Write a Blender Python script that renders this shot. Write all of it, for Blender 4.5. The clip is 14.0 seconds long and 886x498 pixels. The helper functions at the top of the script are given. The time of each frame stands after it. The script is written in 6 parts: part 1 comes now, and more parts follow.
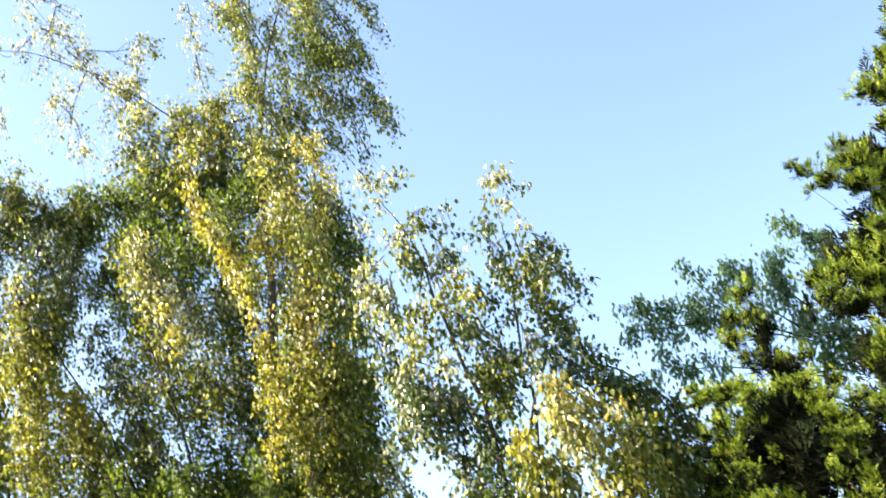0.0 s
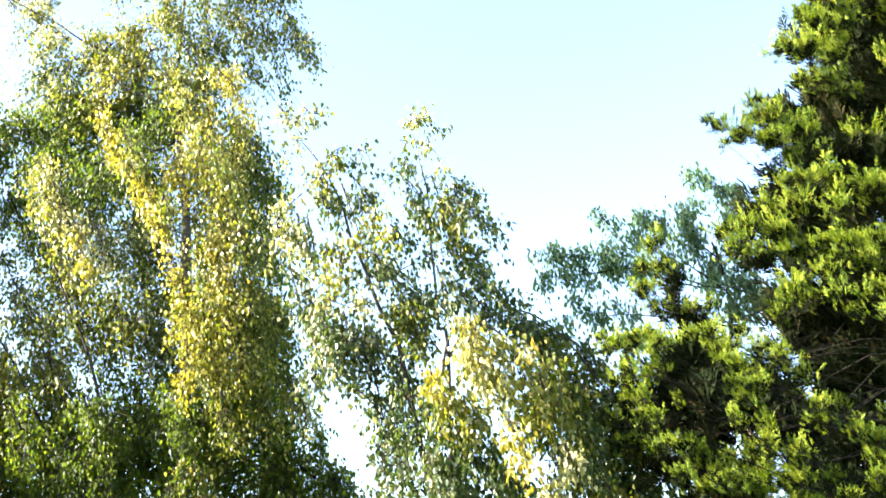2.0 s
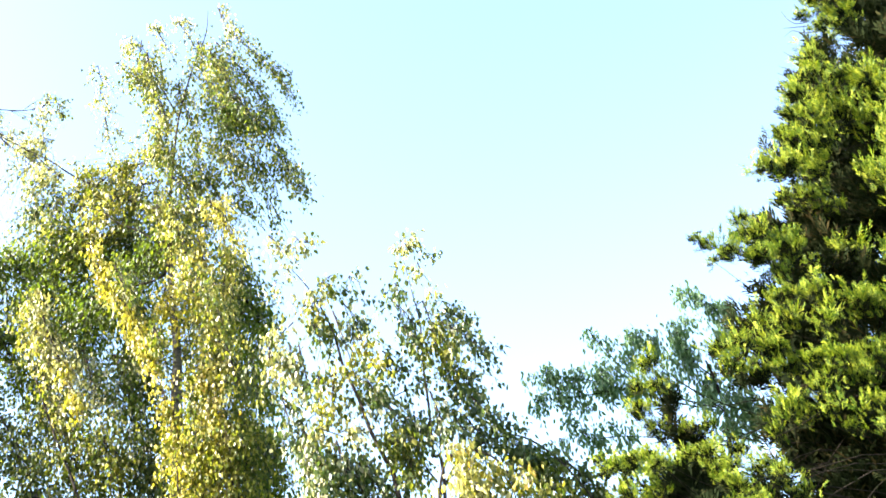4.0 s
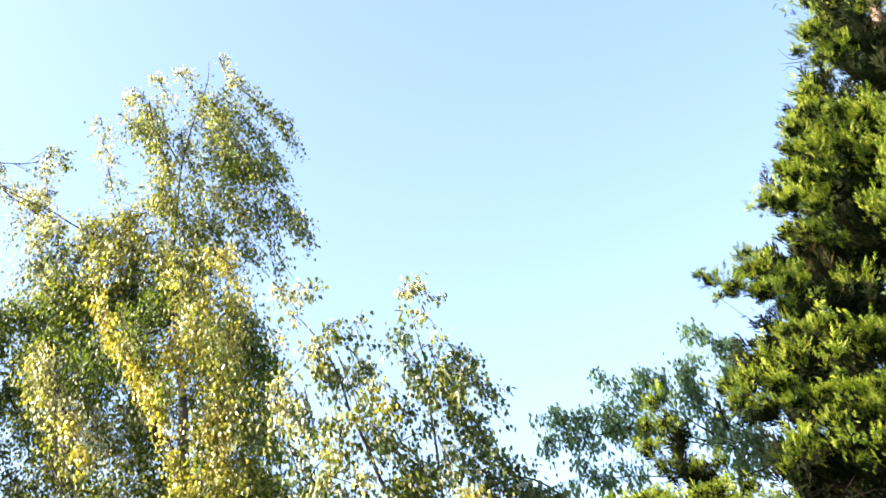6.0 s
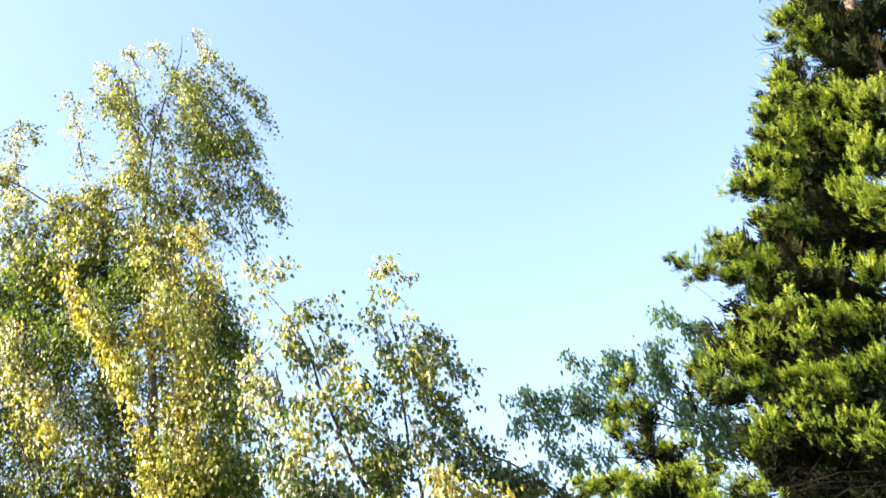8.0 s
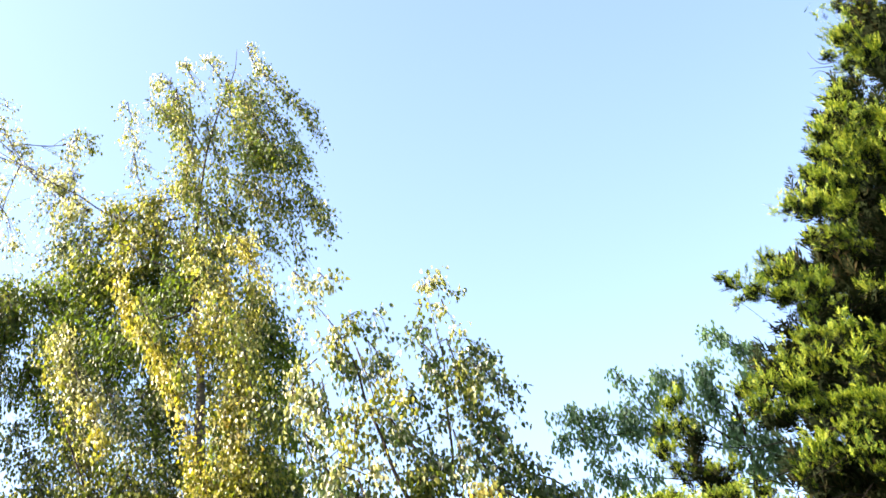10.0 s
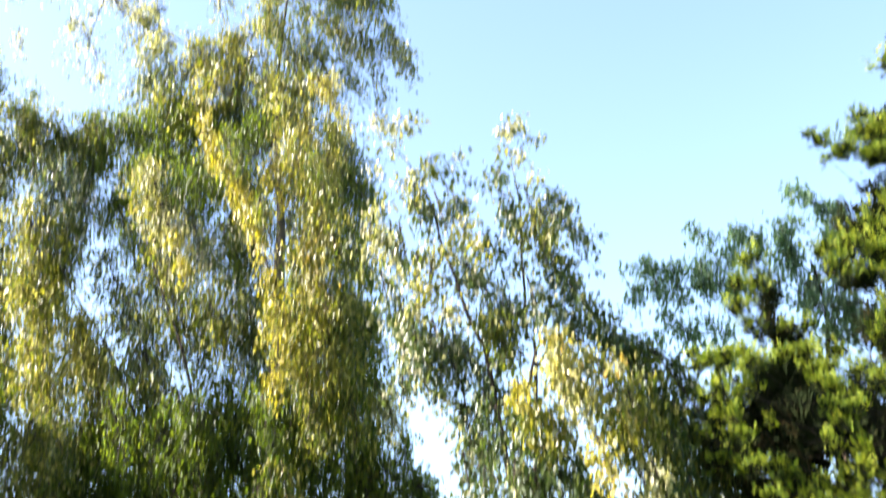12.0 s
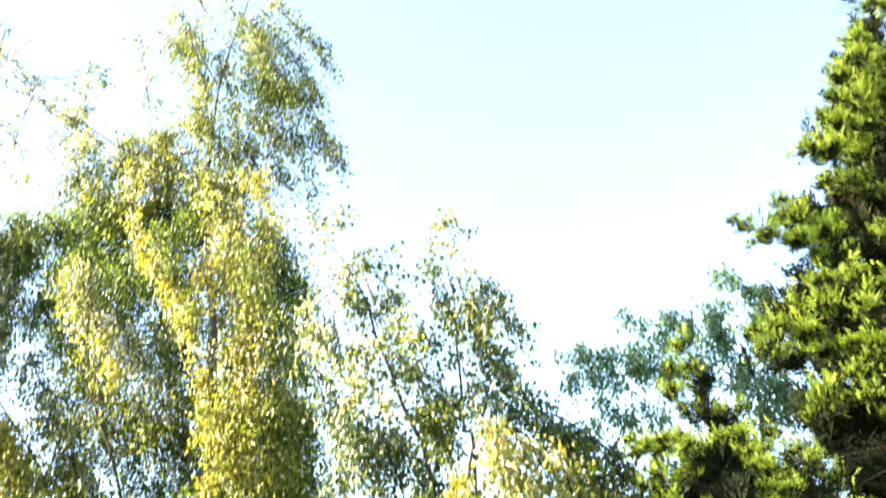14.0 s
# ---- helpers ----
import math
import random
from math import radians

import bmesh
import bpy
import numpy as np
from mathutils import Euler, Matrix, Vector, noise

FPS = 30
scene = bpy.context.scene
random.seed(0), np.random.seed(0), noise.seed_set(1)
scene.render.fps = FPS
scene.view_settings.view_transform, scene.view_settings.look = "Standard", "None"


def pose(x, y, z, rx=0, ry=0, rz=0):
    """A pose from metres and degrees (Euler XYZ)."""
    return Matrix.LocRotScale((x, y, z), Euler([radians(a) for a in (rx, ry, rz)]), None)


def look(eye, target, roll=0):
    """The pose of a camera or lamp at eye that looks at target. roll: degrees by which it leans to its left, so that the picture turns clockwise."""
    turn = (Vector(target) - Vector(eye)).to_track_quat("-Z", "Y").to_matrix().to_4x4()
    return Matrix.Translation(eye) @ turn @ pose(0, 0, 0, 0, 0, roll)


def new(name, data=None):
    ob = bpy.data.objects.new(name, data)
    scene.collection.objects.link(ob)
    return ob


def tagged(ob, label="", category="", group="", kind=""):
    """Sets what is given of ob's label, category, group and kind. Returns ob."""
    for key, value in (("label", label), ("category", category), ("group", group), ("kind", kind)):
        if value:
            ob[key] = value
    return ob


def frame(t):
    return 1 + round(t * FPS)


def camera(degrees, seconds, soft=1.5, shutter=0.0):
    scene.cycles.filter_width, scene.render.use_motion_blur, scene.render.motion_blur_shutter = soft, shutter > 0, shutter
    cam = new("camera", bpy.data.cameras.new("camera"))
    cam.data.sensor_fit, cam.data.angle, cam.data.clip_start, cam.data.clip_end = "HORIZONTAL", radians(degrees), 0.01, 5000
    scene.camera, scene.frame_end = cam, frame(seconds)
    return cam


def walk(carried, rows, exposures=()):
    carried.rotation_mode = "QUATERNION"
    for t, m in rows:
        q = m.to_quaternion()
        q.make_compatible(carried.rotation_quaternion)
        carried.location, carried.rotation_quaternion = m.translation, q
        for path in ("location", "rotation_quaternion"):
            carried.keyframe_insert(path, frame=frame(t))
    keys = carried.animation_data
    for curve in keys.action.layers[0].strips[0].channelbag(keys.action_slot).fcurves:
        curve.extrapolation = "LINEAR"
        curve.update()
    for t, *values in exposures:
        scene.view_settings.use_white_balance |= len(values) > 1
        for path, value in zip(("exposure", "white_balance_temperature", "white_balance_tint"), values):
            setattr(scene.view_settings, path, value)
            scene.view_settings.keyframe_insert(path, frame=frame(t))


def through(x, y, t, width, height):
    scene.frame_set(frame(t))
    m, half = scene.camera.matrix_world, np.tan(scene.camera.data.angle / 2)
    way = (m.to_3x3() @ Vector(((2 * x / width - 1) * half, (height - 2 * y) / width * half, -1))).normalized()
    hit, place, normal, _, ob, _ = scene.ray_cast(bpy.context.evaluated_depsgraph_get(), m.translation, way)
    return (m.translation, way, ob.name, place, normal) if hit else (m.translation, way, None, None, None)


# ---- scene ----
# ---------------------------------------------------------------- camera
EYE = (0.0, 0.0, 1.6)
cam = camera(44.85, 14.0, 1.6, 0.4)
walk(cam, [(t, pose(*EYE, rx, ry, rz)) for t, rx, ry, rz in (
    (0, 116.04, 3.18, 0.13),
    (0.5, 114.45, 1.91, -2.51),
    (1, 113.38, 2.08, -3.38),
    (1.5, 113.48, 3.36, -4.08),
    (2, 112.65, 3.18, -4.69),
    (2.5, 111.94, 2.77, -5.12),
    (3, 116.46, 3.98, -4.71),
    (3.5, 118.45, 4.65, -4.09),
    (3.7, 118.92, 4.72, -4.40),
    (5.8, 120.20, 4.75, -4.52),
    (6, 121.68, 5.77, -3.58),
    (6.5, 120.41, 5.88, -4.67),
    (7, 120.31, 5.51, -5.01),
    (7.5, 120.02, 5.84, -5.49),
    (8, 120.47, 5.86, -5.24),
    (8.2, 120.72, 5.48, -4.72),
    (10.3, 121.39, 3.66, -3.53),
    (10.5, 121.10, 4.39, -3.84),
    (11, 118.52, 4.15, -3.67),
    (11.1, 118.13, 3.16, -2.36),
    (11.3, 120.02, -1.00, 0.30),
    (11.5, 120.05, -0.10, -0.33),
    (11.8, 117.96, 0.50, -1.05),
    (12, 113.21, -0.21, -0.88),
    (12.5, 109.29, -1.60, -2.03),
    (12.6, 108.90, -1.85, -2.40),
    (13, 111.98, -0.12, -2.11),
    (13.5, 113.90, 0.90, -3.10),
    (14, 118.09, 2.61, -3.44),
)], exposures=(
    (0, 2.34, 6220, 15.5),
    (1, 2.82, 6450, 12.5),
    (1.5, 2.91, 6270, 10.5),
    (3, 3.19, 6250, 11.5),
    (3.7, 3.06, 6260, 11),
    (5.8, 2.61, 6380, 17.2),
    (8.2, 2.56, 6380, 17.2),
    (11.5, 2.56, 6380, 17.2),
    (12, 2.54, 6200, 15),
    (12.5, 2.91, 6220, 10),
    (13, 3.3, 6300, 12),
    (14, 3.21, 6270, 11),
))

# ---------------------------------------------------------------- light
SUN_AZ, SUN_EL = 99.0, 29.0          # degrees left of the view, degrees up
world = bpy.data.worlds.new("sky")
scene.world = world
world.use_nodes = True
wn, wl = world.node_tree.nodes, world.node_tree.links
sky = wn.new("ShaderNodeTexSky")
sky.sky_type = 'NISHITA'
sky.sun_disc = False
sky.sun_elevation = radians(SUN_EL)
sky.sun_rotation = radians(-SUN_AZ)
sky.air_density, sky.dust_density, sky.ozone_density = 1.0, 1.9, 1.0
wl.new(sky.outputs[0], wn["Background"].inputs[0])
wn["Background"].inputs[1].default_value = 0.1
sun = new("sun", bpy.data.lights.new("sun", 'SUN'))
sun.data.energy, sun.data.angle, sun.data.color = 5.0, radians(0.53), (1.0, 0.95, 0.84)
to_sun = Vector((-math.sin(radians(SUN_AZ)) * math.cos(radians(SUN_EL)),
                 math.cos(radians(SUN_AZ)) * math.cos(radians(SUN_EL)), math.sin(radians(SUN_EL))))
sun.matrix_world = look((0, 0, 30), Vector((0, 0, 30)) - to_sun)


# ---------------------------------------------------------------- materials
def material(name, rough=0.6, spec=0.5):
    m = bpy.data.materials.new(name)
    m.use_nodes = True
    b = m.node_tree.nodes["Principled BSDF"]
    b.inputs["Roughness"].default_value = rough
    b.inputs["Specular IOR Level"].default_value = spec
    return m, m.node_tree.nodes, m.node_tree.links, b


def ramp(nodes, stops):
    r = nodes.new("ShaderNodeValToRGB")
    e = r.color_ramp.elements
    while len(e) < len(stops):
        e.new(0.5)
    for k, (p, c) in enumerate(stops):
        e[k].position, e[k].color = p, (*c, 1)
    return r


def noise_node(nodes, links, scale, detail=3.0, rough=0.6, stretch=(1, 1, 1)):
    n = nodes.new("ShaderNodeTexNoise")
    n.inputs["Scale"].default_value, n.inputs["Detail"].default_value = scale, detail
    n.inputs["Roughness"].default_value = rough
    co, mp = nodes.new("ShaderNodeTexCoord"), nodes.new("ShaderNodeMapping")
    mp.inputs["Scale"].default_value = stretch
    links.new(co.outputs["Object"], mp.inputs[0])
    links.new(mp.outputs[0], n.inputs["Vector"])
    return n


def leaf_material(name, stops, rough=0.38, spec=0.55, through=0.45, patch=0.5, scale=2.2, single=False):
    """Leaves: every leaf its own shade, drifting in patches over the crown; light shines through the blade."""
    m, n, l, b = material(name, rough, spec)
    geo = n.new("ShaderNodeNewGeometry")
    nz = noise_node(n, l, scale, 2.0)
    mix = n.new("ShaderNodeMix")
    mix.data_type = 'FLOAT'
    mix.inputs[0].default_value = patch
    if single:
        l.new(n.new("ShaderNodeObjectInfo").outputs["Random"], mix.inputs[2])
        mix.inputs[0].default_value = 0.1
    else:
        l.new(geo.outputs["Random Per Island"], mix.inputs[2])
    l.new(nz.outputs["Fac"], mix.inputs[3])
    r = ramp(n, stops)
    l.new(mix.outputs[0], r.inputs[0])
    fine = noise_node(n, l, 60.0, 2.0)
    tone = n.new("ShaderNodeMix")
    tone.data_type, tone.blend_type = 'RGBA', 'MULTIPLY'
    tone.inputs[0].default_value = 0.5
    fr = ramp(n, [(0.3, (0.72, 0.72, 0.68)), (0.65, (1.1, 1.1, 1.05))])
    l.new(fine.outputs["Fac"], fr.inputs[0])
    l.new(r.outputs[0], tone.inputs[6])
    l.new(fr.outputs[0], tone.inputs[7])
    l.new(tone.outputs[2], b.inputs["Base Color"])
    tr = n.new("ShaderNodeBsdfTranslucent")
    warm = n.new("ShaderNodeMix")
    warm.data_type, warm.blend_type = 'RGBA', 'MULTIPLY'
    warm.inputs[0].default_value = 1.0
    warm.inputs[7].default_value = (1.25, 1.3, 0.7, 1)
    l.new(tone.outputs[2], warm.inputs[6])
    l.new(warm.outputs[2], tr.inputs[0])
    ms = n.new("ShaderNodeMixShader")
    ms.inputs[0].default_value = through
    l.new(b.outputs[0], ms.inputs[1])
    l.new(tr.outputs[0], ms.inputs[2])
    l.new(ms.outputs[0], n["Material Output"].inputs[0])
    return m


def bark_material(name, dark, light, bands=False):
    m, n, l, b = material(name, 0.92, 0.08)
    nz = noise_node(n, l, 6.0 if bands else 14.0, 5.0, 0.7, (0.7, 0.7, 4.0) if bands else (2, 2, 0.6))
    r = ramp(n, [(0.36, dark), (0.52, light), (0.8, tuple(min(1, c * 1.15) for c in light))])
    l.new(nz.outputs["Fac"], r.inputs[0])
    l.new(r.outputs[0], b.inputs["Base Color"])
    bump = n.new("ShaderNodeBump")
    bump.inputs["Strength"].default_value, bump.inputs["Distance"].default_value = 0.5, 0.01
    fine = noise_node(n, l, 40.0, 4.0)
    l.new(fine.outputs["Fac"], bump.inputs["Height"])
    l.new(bump.outputs[0], b.inputs["Normal"])
    return m


# Green of the shaded inner masses: their shade is put into the colour.
birch_deep_shade = leaf_material("birch_leaf_deep_shade", [(0.25, (0.043, 0.070, 0.008)), (0.5, (0.090, 0.128, 0.011)), (0.75, (0.151, 0.178, 0.015)), (0.95, (0.235, 0.23, 0.03))], 0.40, 0.4, 0.62, patch=0.55)
# Bluish dark copy for the young birch's shaded side, shade in the colour.
birch_dark_shade = leaf_material("birch_leaf_dark_shade", [(0.25, (0.030, 0.054, 0.012)), (0.5, (0.063, 0.096, 0.020)), (0.72, (0.108, 0.135, 0.032)), (0.9, (0.302, 0.28, 0.12))], 0.36, 0.5, 0.5, patch=0.4)
birch_green = leaf_material("birch_leaf_green", [(0.25, (0.064, 0.100, 0.010)), (0.5, (0.130, 0.180, 0.013)), (0.75, (0.220, 0.235, 0.020)), (0.95, (0.374, 0.32, 0.05))], 0.42, 0.35, 0.68, patch=0.55)
birch_olive = leaf_material("birch_leaf_olive", [(0.2, (0.040, 0.062, 0.008)), (0.45, (0.094, 0.120, 0.013)), (0.62, (0.182, 0.185, 0.022)), (0.82, (0.418, 0.36, 0.10))], 0.36, 0.45, 0.6, patch=0.45)
# Dark leaves with random whitish ones: sun glints put into the colour.
birch_glint = leaf_material("birch_leaf_glint", [(0.25, (0.039, 0.062, 0.015)), (0.50, (0.080, 0.112, 0.028)), (0.63, (0.162, 0.18, 0.055)), (0.80, (0.626, 0.55, 0.36))], 0.36, 0.5, 0.5, patch=0.4)
birch_turning = leaf_material("birch_leaf_turning", [(0.2, (0.057, 0.082, 0.008)), (0.42, (0.142, 0.155, 0.014)), (0.60, (0.284, 0.25, 0.026)), (0.82, (0.536, 0.46, 0.16))], 0.35, 0.5, 0.56, patch=0.45)
# Turned leaves; the sunlight on the front strands is partly in this gold.
birch_gold = leaf_material("birch_leaf_gold", [(0.2, (0.12, 0.13, 0.012)), (0.40, (0.27, 0.23, 0.016)), (0.60, (0.45, 0.365, 0.028)), (0.80, (0.58, 0.50, 0.16)), (0.97, (0.48, 0.28, 0.045))], 0.34, 0.5, 0.52, patch=0.4)
# Pale leaves, whitened in their colour for the glare on them.
birch_pale_glare = leaf_material("birch_leaf_pale_glare", [(0.2, (0.08, 0.095, 0.022)), (0.42, (0.22, 0.215, 0.06)), (0.73, (0.58, 0.52, 0.30))], 0.37, 0.5, 0.52, patch=0.3)
ash_green = leaf_material("ash_leaf", [(0.2, (0.058, 0.112, 0.052)), (0.6, (0.095, 0.165, 0.080)), (0.9, (0.15, 0.215, 0.11))], 0.5, 0.4, 0.5)
cypress_green = leaf_material("cypress_spray", [(0.3, (0.038, 0.074, 0.005)), (0.46, (0.100, 0.156, 0.009)), (0.62, (0.22, 0.255, 0.015)), (0.82, (0.38, 0.38, 0.03))], 0.6, 0.2, 0.36, 0.45, 2.6)
# Dead brown sprays, mostly near-black: the shade of the hollows is in the colour.
cypress_inner = leaf_material("cypress_old_shade_spray", [(0.3, (0.006, 0.010, 0.003)), (0.62, (0.013, 0.017, 0.005)), (0.80, (0.045, 0.030, 0.011)), (0.96, (0.12, 0.065, 0.024))], 0.9, 0.05, 0.03, 0.6, 1.6)
birch_single = leaf_material("birch_leaf_near", [(0.15, (0.12, 0.12, 0.018)), (0.45, (0.28, 0.24, 0.03)), (0.75, (0.52, 0.46, 0.20)), (0.95, (0.48, 0.30, 0.04))], single=True)
hedge_green = leaf_material("hedge_leaf", [(0.2, (0.02, 0.045, 0.012)), (0.6, (0.04, 0.08, 0.02)), (0.9, (0.08, 0.12, 0.03))])
shrub_yellow = leaf_material("shrub_leaf", [(0.2, (0.16, 0.22, 0.02)), (0.6, (0.32, 0.36, 0.03)), (0.9, (0.5, 0.48, 0.05))])


birch_bark = bark_material("birch_bark", (0.025, 0.02, 0.017), (0.10, 0.09, 0.08), True)
twig_bark = bark_material("twig_bark", (0.016, 0.012, 0.010), (0.055, 0.042, 0.034))
# Darker than real bark: the shade inside the crowns is in this colour.
shade_bark = bark_material("shaded_bark", (0.008, 0.006, 0.005), (0.024, 0.018, 0.013))
brown_bark = bark_material("brown_bark", (0.04, 0.028, 0.02), (0.16, 0.11, 0.075))


def wall_material():
    m, n, l, b = material("brown_brickwork", 0.85, 0.3)
    nz = noise_node(n, l, 3.0, 5.0)
    r = ramp(n, [(0.3, (0.14, 0.085, 0.06)), (0.7, (0.24, 0.15, 0.11))])
    l.new(nz.outputs["Fac"], r.inputs[0])
    l.new(r.outputs[0], b.inputs["Base Color"])
    return m


def roof_material(name, a, c):
    m, n, l, b = material(name, 0.9, 0.2)
    nz = noise_node(n, l, 5.0, 4.0)
    r = ramp(n, [(0.3, a), (0.7, c)])
    l.new(nz.outputs["Fac"], r.inputs[0])
    l.new(r.outputs[0], b.inputs["Base Color"])
    return m


def grass_material():
    m, n, l, b = material("lawn", 0.8, 0.3)
    big, fine = noise_node(n, l, 0.5, 4.0), noise_node(n, l, 30.0, 4.0)
    mix = n.new("ShaderNodeMix")
    mix.data_type = 'FLOAT'
    mix.inputs[0].default_value = 0.5
    l.new(big.outputs["Fac"], mix.inputs[2])
    l.new(fine.outputs["Fac"], mix.inputs[3])
    r = ramp(n, [(0.3, (0.03, 0.055, 0.015)), (0.55, (0.06, 0.1, 0.025)), (0.75, (0.11, 0.12, 0.04))])
    l.new(mix.outputs[0], r.inputs[0])
    l.new(r.outputs[0], b.inputs["Base Color"])
    bump = n.new("ShaderNodeBump")
    bump.inputs["Distance"].default_value = 0.03
    l.new(fine.outputs["Fac"], bump.inputs["Height"])
    l.new(bump.outputs[0], b.inputs["Normal"])
    return m


wall_mat = wall_material()
tile_mat = roof_material("dark_roof_tile", (0.022, 0.02, 0.02), (0.05, 0.042, 0.04))
board_mat = roof_material("dark_stained_board", (0.018, 0.014, 0.012), (0.035, 0.028, 0.024))
lawn_mat = grass_material()


# ---------------------------------------------------------------- mesh tools
def link_mesh(name, verts, faces, mat, parent=None, label="", smooth=True):
    me = bpy.data.meshes.new(name)
    me.from_pydata([tuple(v) for v in verts], [], faces)
    if smooth:
        me.polygons.foreach_set("use_smooth", [True] * len(me.polygons))
    me.materials.append(mat)
    me.update()
    ob = new(name, me)
    if parent is not None:
        ob.parent = parent
    if label:
        tagged(ob, label)
    return ob


def fast_mesh(name, verts, quads, mat, parent, label=""):
    """Many small blades at once: verts (n, 3), quads (m, 4), as numpy arrays."""
    me = bpy.data.meshes.new(name)
    me.vertices.add(len(verts))
    me.vertices.foreach_set("co", np.asarray(verts, dtype=np.float32).ravel())
    me.loops.add(quads.size)
    me.loops.foreach_set("vertex_index", quads.ravel().astype(np.int32))
    me.polygons.add(len(quads))
    me.polygons.foreach_set("loop_start", np.arange(len(quads), dtype=np.int32) * 4)
    me.materials.append(mat)
    me.update(calc_edges=True)
    ob = new(name, me)
    ob.parent = parent
    if label:
        tagged(ob, label)
    return ob


def curve(points, n):
    """A smooth line through the points, as n + 1 places."""
    p = np.array(points, dtype=float)
    p = np.vstack([2 * p[0] - p[1], p, 2 * p[-1] - p[-2]])
    out = []
    for u in np.linspace(0, len(points) - 1 - 1e-6, n + 1):
        k = int(u)
        f = u - k
        a, b, c, d = p[k:k + 4]
        out.append(0.5 * (2 * b + (c - a) * f + (2 * a - 5 * b + 4 * c - d) * f * f + (3 * b - a - 3 * c + d) * f ** 3))
    return np.array(out)


def add_tube(verts, faces, line, r0, r1, sides=6, wobble=0.0, rng=None):
    """A tapered, slightly knotted limb along a line, closed at its tip."""
    line = np.asarray(line)
    n, first = len(line), len(verts)
    side = np.array((0.31, 0.87, 0.38))
    for k in range(n):
        t = line[min(k + 1, n - 1)] - line[max(k - 1, 0)]
        t = t / (np.linalg.norm(t) + 1e-9)
        a = np.cross(t, side)
        a /= np.linalg.norm(a) + 1e-9
        b = np.cross(t, a)
        r = r0 + (r1 - r0) * (k / (n - 1)) ** 0.8
        for s in range(sides):
            q = 2 * math.pi * s / sides
            w = 1 + (wobble * (rng.random() - 0.5) if rng is not None else 0)
            verts.append(line[k] + (a * math.cos(q) + b * math.sin(q)) * r * w)
    for k in range(n - 1):
        for s in range(sides):
            i, j = first + k * sides + s, first + k * sides + (s + 1) % sides
            faces.append((i, j, j + sides, i + sides))
    verts.append(line[-1] + (line[-1] - line[-2]) * 0.1)
    tip = len(verts) - 1
    for s in range(sides):
        faces.append((first + (n - 1) * sides + s, first + (n - 1) * sides + (s + 1) % sides, tip))


def unit(v):
    return v / (np.linalg.norm(v, axis=-1, keepdims=True) + 1e-9)


# leaf outlines: across, along, fold
BIRCH_LEAF = ((0, 0, 0), (0.34, 0.30, 0.10), (0.23, 0.64, 0.08), (0, 1.05, -0.06), (-0.23, 0.64, 0.08), (-0.34, 0.30, 0.10))
ASH_LEAF = ((0, 0, 0), (0.22, 0.30, 0.06), (0.19, 0.65, 0.03), (0, 1, -0.12), (-0.19, 0.65, 0.03), (-0.22, 0.30, 0.06))


def leaf_blades(pos, along, face, size, shape):
    """Folded blades at pos, pointing along, their upper sides towards face."""
    pos, along = np.asarray(pos), unit(np.asarray(along))
    across = unit(np.cross(along, np.asarray(face)))
    up = np.cross(across, along)
    size = np.asarray(size)[:, None]
    v = np.stack([pos + size * (a * across + b * along + c * up) for a, b, c in shape], axis=1)
    base = np.arange(len(pos))[:, None] * 6
    q = np.concatenate([base + np.array([[0, 1, 2, 3]]), base + np.array([[0, 3, 4, 5]])])
    return v.reshape(-1, 3), q


def single_leaf(kept={}):
    """The one mesh that all loose-lying near birch leaves share."""
    if "mesh" not in kept:
        me = bpy.data.meshes.new("leaf")
        me.from_pydata(BIRCH_LEAF, [], [(0, 1, 2, 3), (0, 3, 4, 5)])
        me.materials.append(birch_single)
        kept["mesh"] = me
    return kept["mesh"]


